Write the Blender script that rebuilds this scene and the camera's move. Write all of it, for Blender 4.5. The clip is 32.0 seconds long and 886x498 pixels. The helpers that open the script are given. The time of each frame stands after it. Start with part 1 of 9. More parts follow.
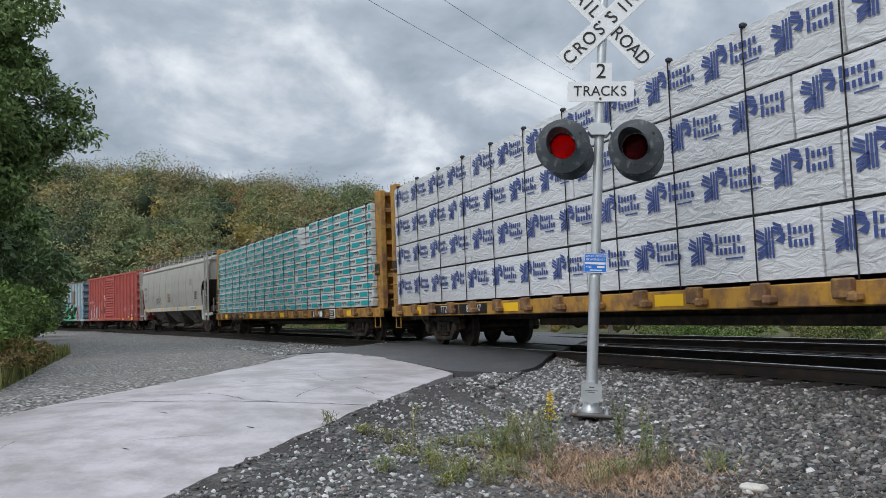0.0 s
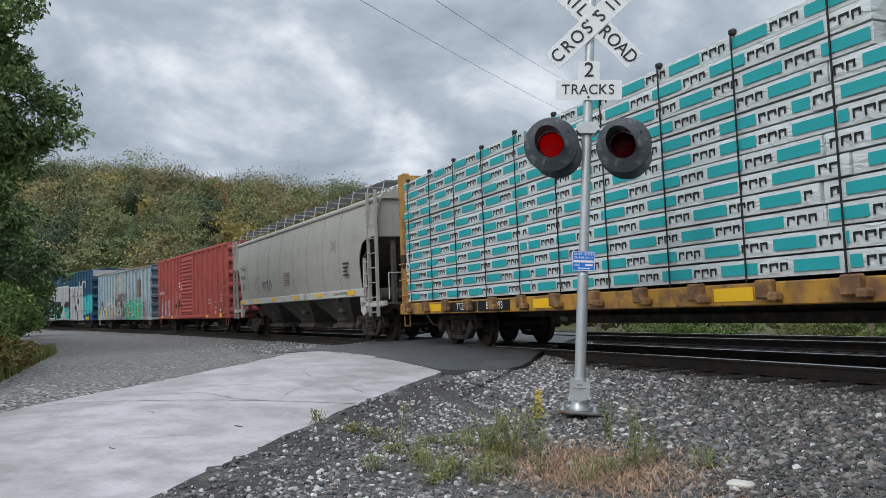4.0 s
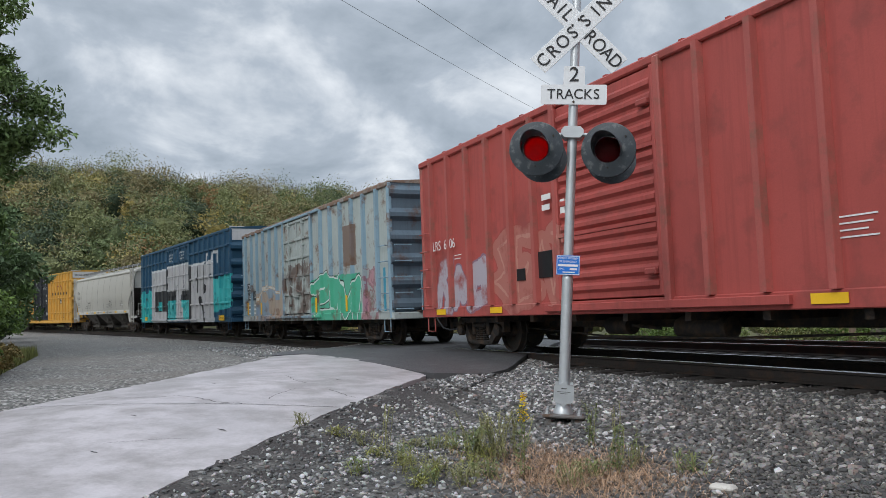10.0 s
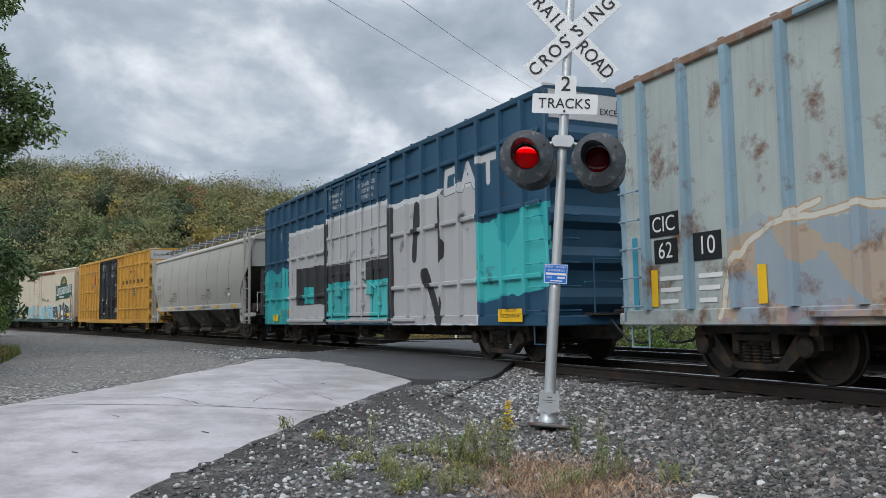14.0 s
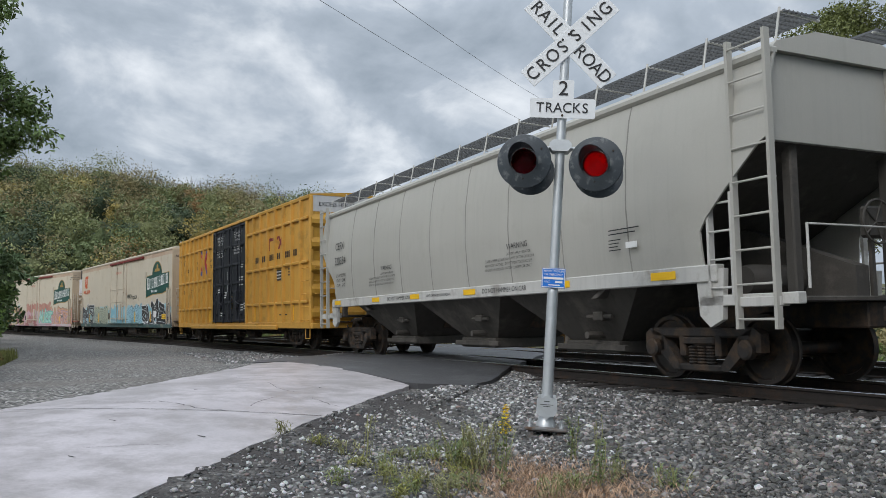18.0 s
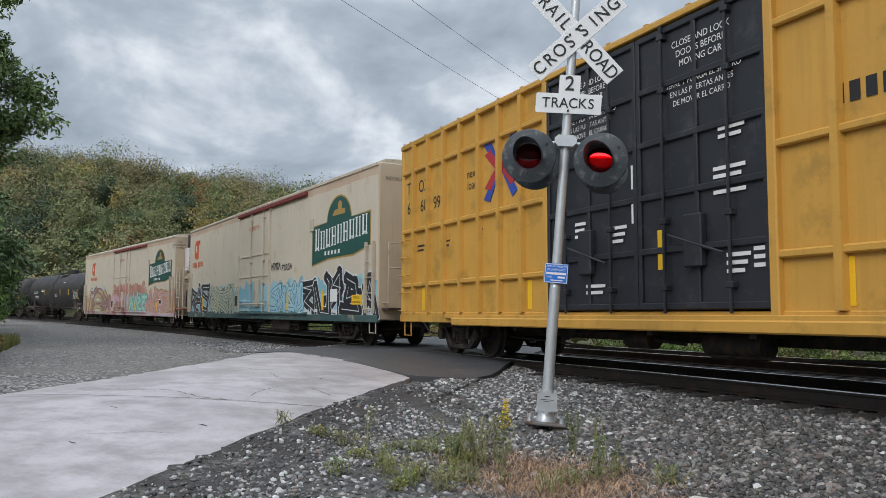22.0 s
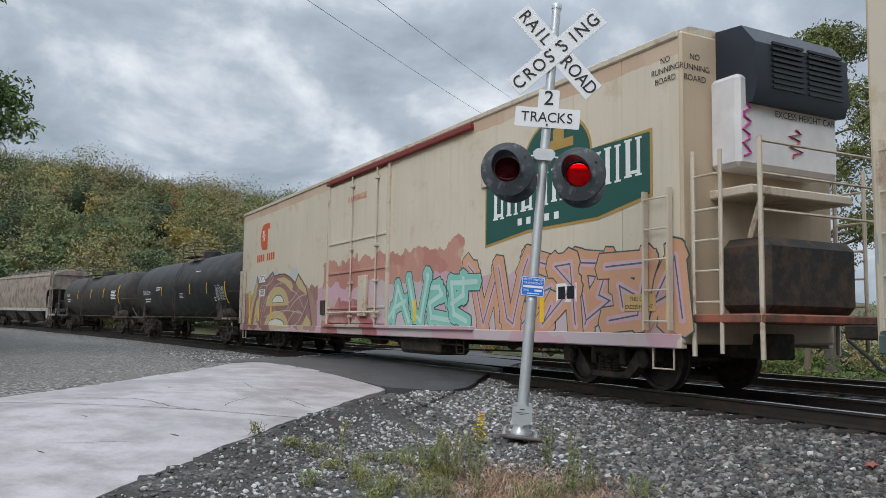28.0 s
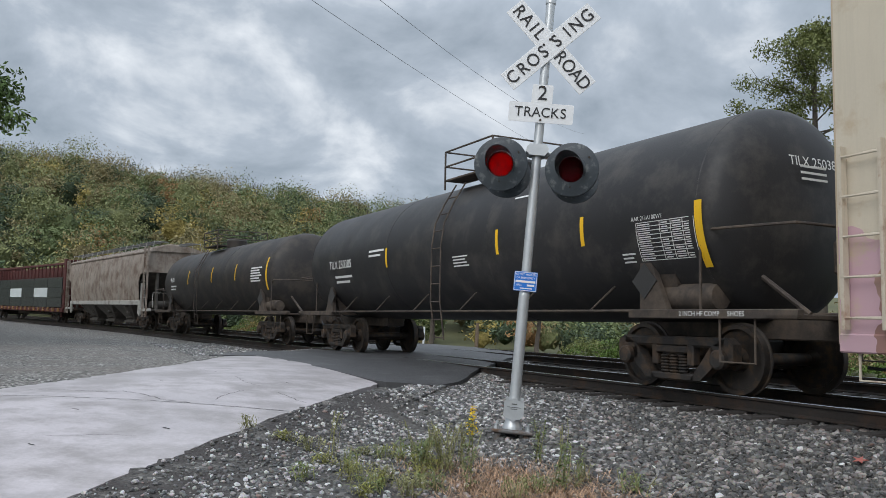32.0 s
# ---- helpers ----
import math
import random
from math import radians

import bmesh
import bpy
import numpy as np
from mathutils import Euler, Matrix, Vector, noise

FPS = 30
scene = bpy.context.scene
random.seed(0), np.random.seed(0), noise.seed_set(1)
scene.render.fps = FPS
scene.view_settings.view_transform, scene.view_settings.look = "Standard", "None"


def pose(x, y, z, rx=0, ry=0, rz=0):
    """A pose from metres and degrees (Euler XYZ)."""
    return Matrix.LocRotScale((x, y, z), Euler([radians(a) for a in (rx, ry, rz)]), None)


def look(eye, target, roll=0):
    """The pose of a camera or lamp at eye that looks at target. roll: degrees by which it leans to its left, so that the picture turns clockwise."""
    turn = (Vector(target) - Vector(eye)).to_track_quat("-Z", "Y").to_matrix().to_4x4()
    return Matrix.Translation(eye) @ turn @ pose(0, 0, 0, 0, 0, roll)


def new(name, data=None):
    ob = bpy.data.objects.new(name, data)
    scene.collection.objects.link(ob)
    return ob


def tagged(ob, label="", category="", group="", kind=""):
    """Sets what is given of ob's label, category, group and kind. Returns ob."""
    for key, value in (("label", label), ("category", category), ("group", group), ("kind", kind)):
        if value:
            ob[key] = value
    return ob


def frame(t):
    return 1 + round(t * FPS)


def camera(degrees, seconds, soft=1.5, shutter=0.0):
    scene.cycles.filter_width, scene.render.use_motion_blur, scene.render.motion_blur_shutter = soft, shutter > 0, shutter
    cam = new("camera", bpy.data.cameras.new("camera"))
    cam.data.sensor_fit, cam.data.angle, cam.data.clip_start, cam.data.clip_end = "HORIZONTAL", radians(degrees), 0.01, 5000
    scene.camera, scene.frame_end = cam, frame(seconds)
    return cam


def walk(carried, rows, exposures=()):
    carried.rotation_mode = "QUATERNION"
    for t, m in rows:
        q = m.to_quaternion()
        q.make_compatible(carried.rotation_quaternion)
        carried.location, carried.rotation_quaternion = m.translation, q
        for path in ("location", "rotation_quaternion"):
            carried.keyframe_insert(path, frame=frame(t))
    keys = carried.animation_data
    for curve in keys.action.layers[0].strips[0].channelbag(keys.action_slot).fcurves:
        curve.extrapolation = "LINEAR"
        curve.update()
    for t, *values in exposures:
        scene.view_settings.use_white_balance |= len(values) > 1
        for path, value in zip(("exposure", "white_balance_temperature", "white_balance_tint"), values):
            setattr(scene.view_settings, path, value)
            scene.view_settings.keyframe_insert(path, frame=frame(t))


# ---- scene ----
cam = camera(56.285, 32.0, soft=0.75)
EYE = (0.0, -9.619, 0.456)
# seconds, turn to the left of north, tilt up, lean
LOOKS = [
    (0, 69.32, 5.28, 0.35), (0.5, 69.21, 5.12, 0.27), (1, 69.23, 5.08, 0.19), (1.5, 69.29, 5.16, 0.01),
    (2, 69.25, 5.27, -0.06), (2.5, 69.07, 5.31, -0.00), (3, 68.86, 5.27, -0.00), (3.5, 68.65, 5.19, 0.10),
    (5.5, 68.39, 5.16, 0.37), (6, 68.48, 5.19, 0.42), (6.5, 68.54, 5.22, 0.45), (7, 68.51, 5.26, 0.32),
    (7.5, 68.41, 5.27, 0.25), (8, 68.28, 5.27, 0.09), (8.5, 68.14, 5.23, 0.00), (9, 67.96, 5.24, 0.05),
    (9.5, 67.72, 5.31, 0.18), (10, 67.48, 5.41, 0.37), (10.5, 67.19, 5.52, 0.59), (11, 66.94, 5.60, 0.77),
    (11.5, 66.76, 5.66, 1.05), (12, 66.64, 5.71, 1.17), (12.5, 66.61, 5.77, 1.33), (13, 66.61, 5.82, 1.43),
    (13.5, 66.63, 5.86, 1.49), (14, 66.68, 5.85, 1.49), (14.5, 66.76, 5.80, 1.46), (16.5, 66.91, 6.00, 1.44),
    (17, 66.84, 6.02, 1.37), (17.5, 66.67, 6.08, 1.40), (18, 66.53, 6.14, 1.53), (18.5, 66.31, 6.23, 1.65),
    (19, 66.15, 6.32, 1.84), (19.5, 66.08, 6.36, 2.16), (20, 66.14, 6.36, 2.37), (20.5, 66.33, 6.31, 2.43),
    (21, 66.56, 6.14, 2.59), (21.5, 66.69, 5.90, 2.62), (22, 66.73, 5.67, 2.58), (22.5, 66.67, 5.57, 2.61),
    (23, 66.51, 5.67, 2.75), (23.5, 66.31, 5.94, 2.91), (24, 66.05, 6.24, 3.03), (24.5, 65.87, 6.46, 3.17),
    (25, 65.76, 6.55, 3.31), (25.5, 65.71, 6.55, 3.40), (27.5, 65.38, 6.54, 3.34), (28, 65.21, 6.56, 3.26),
    (28.5, 65.06, 6.57, 3.24), (29, 64.96, 6.56, 3.28), (29.5, 64.88, 6.56, 3.38), (30, 64.82, 6.53, 3.44),
    (30.5, 64.80, 6.51, 3.53), (31, 64.74, 6.48, 3.60), (31.5, 64.71, 6.41, 3.59), (32, 64.69, 6.21, 3.53),
]
walk(cam, [(t, pose(*EYE, 90 + tilt, 0, turn) @ pose(0, 0, 0, 0, 0, lean)) for t, turn, tilt, lean in LOOKS],
     exposures=[(0.0, 0.0), (32.0, 0.0)])

# ---- world and light: a bright overcast sky ----
world = bpy.data.worlds.new("overcast_sky")
scene.world = world
world.use_nodes = True
wn, wl = world.node_tree.nodes, world.node_tree.links
wn.clear()
w_out = wn.new("ShaderNodeOutputWorld")
w_bg = wn.new("ShaderNodeBackground")
w_sky = wn.new("ShaderNodeTexSky")
w_sky.sky_type, w_sky.sun_disc = "NISHITA", False
w_sky.sun_elevation, w_sky.sun_rotation = radians(38), radians(147)
w_co = wn.new("ShaderNodeTexCoord")
w_sep = wn.new("ShaderNodeSeparateXYZ")
wl.new(w_co.outputs["Generated"], w_sep.inputs[0])
# project the view onto a cloud deck so that clouds flatten towards the horizon
w_h = wn.new("ShaderNodeMath"); w_h.operation = "ADD"; w_h.inputs[1].default_value = 0.38
wl.new(w_sep.outputs[2], w_h.inputs[0])
w_hm = wn.new("ShaderNodeMath"); w_hm.operation = "MAXIMUM"; w_hm.inputs[1].default_value = 0.12
wl.new(w_h.outputs[0], w_hm.inputs[0])
w_dx = wn.new("ShaderNodeMath"); w_dx.operation = "DIVIDE"
w_dy = wn.new("ShaderNodeMath"); w_dy.operation = "DIVIDE"
wl.new(w_sep.outputs[0], w_dx.inputs[0]); wl.new(w_hm.outputs[0], w_dx.inputs[1])
wl.new(w_sep.outputs[1], w_dy.inputs[0]); wl.new(w_hm.outputs[0], w_dy.inputs[1])
w_vec = wn.new("ShaderNodeCombineXYZ")
wl.new(w_dx.outputs[0], w_vec.inputs[0]); wl.new(w_dy.outputs[0], w_vec.inputs[1])
w_n1 = wn.new("ShaderNodeTexNoise")
w_n1.inputs["Scale"].default_value, w_n1.inputs["Detail"].default_value = 3.2, 10
w_n1.inputs["Roughness"].default_value, w_n1.inputs["Distortion"].default_value = 0.56, 0.25
wl.new(w_vec.outputs[0], w_n1.inputs["Vector"])
w_ramp = wn.new("ShaderNodeValToRGB")
w_el = w_ramp.color_ramp.elements
w_el[0].position, w_el[0].color = 0.33, (0.315, 0.38, 0.455, 1)
w_el[1].position, w_el[1].color = 0.68, (0.93, 0.98, 1.04, 1)
e = w_el.new(0.50); e.color = (0.485, 0.555, 0.645, 1)
wl.new(w_n1.outputs["Fac"], w_ramp.inputs[0])
w_sc = wn.new("ShaderNodeVectorMath"); w_sc.operation = "SCALE"; w_sc.inputs["Scale"].default_value = 0.03
wl.new(w_sky.outputs[0], w_sc.inputs[0])
w_mix = wn.new("ShaderNodeMixRGB"); w_mix.inputs[0].default_value = 0.93
wl.new(w_sc.outputs[0], w_mix.inputs[1]); wl.new(w_ramp.outputs[0], w_mix.inputs[2])
# an overcast sky grows brighter towards the zenith
w_zen = wn.new("ShaderNodeMapRange")
w_zen.inputs[1].default_value, w_zen.inputs[2].default_value = 0.36, 0.95
w_zen.inputs[3].default_value, w_zen.inputs[4].default_value = 1.0, 2.4
wl.new(w_sep.outputs[2], w_zen.inputs[0])
w_lift = wn.new("ShaderNodeVectorMath"); w_lift.operation = "SCALE"
wl.new(w_mix.outputs[0], w_lift.inputs[0]); wl.new(w_zen.outputs[0], w_lift.inputs["Scale"])
wl.new(w_lift.outputs[0], w_bg.inputs[0])
w_bg.inputs[1].default_value = 1.0
wl.new(w_bg.outputs[0], w_out.inputs[0])

sun_data = bpy.data.lights.new("sun", "SUN")
sun_data.energy, sun_data.angle, sun_data.color = 1.5, radians(35), (1.0, 0.98, 0.96)
sun = new("sun", sun_data)
sun.matrix_world = look((0, 0, 60), (-34, 52, 12))

# ---- mesh tools ----
class Shape:
    """Collects vertices and faces of one mesh."""

    def __init__(self):
        self.v, self.f = [], []

    def add(self, verts, faces):
        n = len(self.v)
        self.v.extend(tuple(p) for p in verts)
        self.f.extend(tuple(i + n for i in q) for q in faces)
        return self

    def box(self, x0, x1, y0, y1, z0, z1):
        x0, x1, y0, y1, z0, z1 = min(x0, x1), max(x0, x1), min(y0, y1), max(y0, y1), min(z0, z1), max(z0, z1)
        return self.add([(x, y, z) for z in (z0, z1) for y in (y0, y1) for x in (x0, x1)],
                        [(0, 2, 3, 1), (4, 5, 7, 6), (0, 1, 5, 4), (1, 3, 7, 5), (3, 2, 6, 7), (2, 0, 4, 6)])

    def cbox(self, x0, x1, y0, y1, z0, z1, c=0.01):
        """A box with chamfered edges."""
        x0, x1, y0, y1, z0, z1 = min(x0, x1), max(x0, x1), min(y0, y1), max(y0, y1), min(z0, z1), max(z0, z1)
        c = min(c, (x1 - x0) / 2.1, (y1 - y0) / 2.1, (z1 - z0) / 2.1)
        vs, idx = [], {}
        for sx in (0, 1):
            for sy in (0, 1):
                for sz in (0, 1):
                    X, Y, Z = (x0, x1)[sx], (y0, y1)[sy], (z0, z1)[sz]
                    ix, iy, iz = X + (c if sx == 0 else -c), Y + (c if sy == 0 else -c), Z + (c if sz == 0 else -c)
                    for a, p in enumerate(((X, iy, iz), (ix, Y, iz), (ix, iy, Z))):
                        idx[sx, sy, sz, a] = len(vs)
                        vs.append(p)
        g = lambda sx, sy, sz, a: idx[sx, sy, sz, a]
        fs = []
        for s in (0, 1):
            q = [g(s, 0, 0, 0), g(s, 1, 0, 0), g(s, 1, 1, 0), g(s, 0, 1, 0)]
            fs.append(q if s else q[::-1])
            q = [g(0, s, 0, 1), g(0, s, 1, 1), g(1, s, 1, 1), g(1, s, 0, 1)]
            fs.append(q if s else q[::-1])
            q = [g(0, 0, s, 2), g(1, 0, s, 2), g(1, 1, s, 2), g(0, 1, s, 2)]
            fs.append(q if s else q[::-1])
        for a in (0, 1):
            for b in (0, 1):
                flip = a == b
                q = [g(a, b, 0, 0), g(a, b, 1, 0), g(a, b, 1, 1), g(a, b, 0, 1)]
                fs.append(q if not flip else q[::-1])
                q = [g(a, 0, b, 0), g(a, 0, b, 2), g(a, 1, b, 2), g(a, 1, b, 0)]
                fs.append(q if not flip else q[::-1])
                q = [g(0, a, b, 1), g(0, a, b, 2), g(1, a, b, 2), g(1, a, b, 1)]
                fs.append(q if flip else q[::-1])
        for sx in (0, 1):
            for sy in (0, 1):
                for sz in (0, 1):
                    q = [g(sx, sy, sz, k) for k in (0, 1, 2)]
                    fs.append(q if (sx + sy + sz) % 2 else q[::-1])
        return self.add(vs, fs)

    def prism(self, poly, a0, a1, axis="x"):
        """Extrudes a closed outline along an axis; the outline lies in the other two axes, in order."""
        n = len(poly)
        def P(a, q):
            return {"x": (a, q[0], q[1]), "y": (q[0], a, q[1]), "z": (q[0], q[1], a)}[axis]
        vs = [P(a0, q) for q in poly] + [P(a1, q) for q in poly]
        fs = [tuple(range(n))[::-1], tuple(range(n, 2 * n))]
        fs += [(i, (i + 1) % n, n + (i + 1) % n, n + i) for i in range(n)]
        return self.add(vs, fs)

    def rod(self, p0, p1, r, n=8, r1=None, caps=True):
        p0, p1 = Vector(p0), Vector(p1)
        r1 = r if r1 is None else r1
        d = (p1 - p0).normalized()
        u = d.orthogonal().normalized()
        w = d.cross(u)
        vs = []
        for p, rr in ((p0, r), (p1, r1)):
            for i in range(n):
                a = 2 * math.pi * i / n
                vs.append(p + (u * math.cos(a) + w * math.sin(a)) * rr)
        fs = [(i, (i + 1) % n, n + (i + 1) % n, n + i) for i in range(n)]
        if caps:
            fs += [tuple(range(n))[::-1], tuple(range(n, 2 * n))]
        return self.add(vs, fs)

    def pipe(self, pts, r, n=6):
        """One bent tube through the points, with mitred corners and closed ends."""
        P = [Vector(p) for p in pts]
        vs, up = [], None
        for i, p in enumerate(P):
            t0 = (P[i] - P[i - 1]).normalized() if i else (P[1] - P[0]).normalized()
            t1 = (P[i + 1] - P[i]).normalized() if i + 1 < len(P) else t0
            t = t0 + t1
            t = t.normalized() if t.length > 1e-4 else t1
            if up is None:
                up = t.orthogonal().normalized()
            up = (up - t * up.dot(t)).normalized()
            side = t.cross(up)
            for k in range(n):
                a = 2 * math.pi * k / n
                d = up * math.cos(a) + side * math.sin(a)
                vs.append(p + d * r)
        fs = [(i * n + k, i * n + (k + 1) % n, (i + 1) * n + (k + 1) % n, (i + 1) * n + k) for i in range(len(P) - 1) for k in range(n)]
        fs += [tuple(range(n))[::-1], tuple(range((len(P) - 1) * n, len(P) * n))]
        return self.add(vs, fs)

    def lathe(self, prof, n=24, origin=(0, 0, 0), axis="y", closed=True):
        """Turns (radius, along) pairs about an axis."""
        o = Vector(origin)
        vs = []
        for r, h in prof:
            for i in range(n):
                a = 2 * math.pi * i / n
                c, s = r * math.cos(a), r * math.sin(a)
                vs.append(o + Vector({"y": (c, h, s), "x": (h, c, s), "z": (c, s, h)}[axis]))
        fs = []
        for k in range(len(prof) - 1):
            for i in range(n):
                j = (i + 1) % n
                q = (k * n + i, k * n + j, (k + 1) * n + j, (k + 1) * n + i)
                fs.append(q if axis != "y" else q[::-1])
        m = (len(prof) - 1) * n
        e0, e1 = tuple(range(n))[::-1], tuple(range(m, m + n))
        if closed:
            fs += [e0, e1] if axis != "y" else [e0[::-1], e1[::-1]]
        return self.add(vs, fs)

    def mesh(self, name, material, smooth=True):
        me = bpy.data.meshes.new(name)
        me.from_pydata(self.v, [], self.f)
        me.update()
        if smooth:
            me.shade_smooth()
            me.set_sharp_from_angle(angle=radians(32))
        for m in (material if isinstance(material, (list, tuple)) else [material]):
            me.materials.append(m)
        return me


def part(name, shape, material, parent, label="", at=None):
    """One mesh object under a thing or a part."""
    me = shape if isinstance(shape, bpy.types.Mesh) else shape.mesh(name, material)
    ob = new(name, me)
    ob.parent = parent
    if at is not None:
        ob.matrix_basis = at
    if label:
        ob["label"] = label
    return ob


def thing(name, label, category, group="", kind="", at=None, shape=None, material=None):
    ob = new(name, shape.mesh(name, material) if shape else None)
    if at is not None:
        ob.matrix_basis = at
    return tagged(ob, label, category, group, kind)


def words(text, size, material, parent, at, name="lettering", stretch=1.0, thick=0.0, align="CENTER"):
    """Flat letters of the built-in font as a mesh; text plane x right, y up."""
    cu = bpy.data.curves.new("letters", "FONT")
    cu.body, cu.size, cu.align_x, cu.align_y, cu.extrude = text, size, align, "CENTER", thick
    tmp = bpy.data.objects.new("letters", cu)
    me = bpy.data.meshes.new_from_object(tmp)
    bpy.data.objects.remove(tmp)
    bpy.data.curves.remove(cu)
    for v in me.vertices:
        v.co.x *= stretch
    me.materials.clear()
    me.materials.append(material)
    ob = new(name, me)
    ob.parent = parent
    ob.matrix_basis = at
    return ob


# ---- materials ----
TAG_FORMS = (((0.1, 0), (0.15, 0.9), (0.75, 1), (0.5, 0.55), (0.85, 0.1)), ((0.2, 1.0), (0.2, 0.1), (0.8, 0.0), (0.75, 0.5), (0.25, 0.55)), ((0.85, 0.85), (0.3, 1.0), (0.1, 0.45), (0.5, 0.0), (0.9, 0.2), (0.55, 0.4)),
             ((0.0, 0.0), (0.3, 0.95), (0.55, 0.35), (0.75, 1.0), (1.0, 0.05)), ((0.1, 0.9), (0.9, 1.0), (0.5, 0.9), (0.45, 0.0), (0.9, 0.2)), ((0.15, 0.05), (0.2, 1), (0.85, 0.8), (0.3, 0.5), (0.95, 0.0)))


def tag(x0, x1, z0, z1, n, seed, apart=False):
    """Abstract spray-can forms, side by side, as strokes (x, z, x, z)."""
    r = random.Random(seed)
    w, out, last = (x1 - x0) / n, [], -1
    for i in range(n):
        k = r.randrange(len(TAG_FORMS))
        k = (k + 1) % len(TAG_FORMS) if k == last else k
        last = k
        pts = [(x0 + (i + p[0] * 1.15) * w + r.uniform(-0.16, 0.16) * w, z0 + (z1 - z0) * min(1, max(0, p[1] + r.uniform(-0.16, 0.16)))) for p in TAG_FORMS[k]]
        strokes = [(*a, *b) for a, b in zip(pts, pts[1:])]
        out += [strokes] if apart else strokes
    return out


BOLD_FORMS = {"B": ((0.08, 0, 0.18, 1), (0.18, 1, 0.72, 0.86), (0.72, 0.86, 0.36, 0.54), (0.36, 0.54, 0.8, 0.26), (0.8, 0.26, 0.08, 0.0)), "U": ((0.05, 1, 0.14, 0.14), (0.14, 0.14, 0.58, 0.03), (0.58, 0.03, 0.78, 1)),
              "R": ((0.06, 0, 0.2, 1), (0.2, 1, 0.78, 0.84), (0.78, 0.84, 0.3, 0.5), (0.3, 0.5, 0.92, -0.02)), "N": ((0.02, 0, 0.16, 1), (0.16, 1, 0.68, 0.04), (0.68, 0.04, 0.86, 1)),
              "A": ((0.0, 0, 0.42, 1), (0.42, 1, 0.84, 0), (0.22, 0.36, 0.66, 0.36)), "S": ((0.82, 0.9, 0.2, 0.95), (0.2, 0.95, 0.16, 0.58), (0.16, 0.58, 0.78, 0.42), (0.78, 0.42, 0.7, 0.06), (0.7, 0.06, 0.05, 0.05)), "E": ((0.8, 1, 0.12, 0.95), (0.12, 0.95, 0.1, 0.03), (0.1, 0.03, 0.85, 0.06), (0.12, 0.5, 0.66, 0.54))}


def bold(order, x0, x1, z0, z1, seed, apart=True):
    """Fat, twisted, overlapping spray-can forms, as strokes (x, z, x, z)."""
    r = random.Random(seed)
    w, out = (x1 - x0) / len(order), []
    for i, k in enumerate(order):
        lean, up, bent, flip = r.uniform(-0.3, 0.35), r.uniform(0.85, 1.12), {}, r.random() < 0.5

        def put(px, pz):
            if (px, pz) not in bent:
                qx, qz = px * 1.2 + r.uniform(-0.2, 0.2), min(1.0, max(0.0, pz + r.uniform(-0.16, 0.16)))
                bent[(px, pz)] = (x0 + (i + (1 - qx if flip else qx) + lean * (qz - 0.5)) * w, z0 + (z1 - z0) * qz * up)
            return bent[(px, pz)]
        strokes = [(*put(a, b), *put(c, d)) for a, b, c, d in BOLD_FORMS[k]]
        end = strokes[-1][2:]
        strokes.append((*end, end[0] + r.uniform(-0.35, 0.35) * w, min(z1, max(z0, end[1] + r.choice((-0.3, 0.3))))))
        out += [strokes] if apart else strokes
    return out


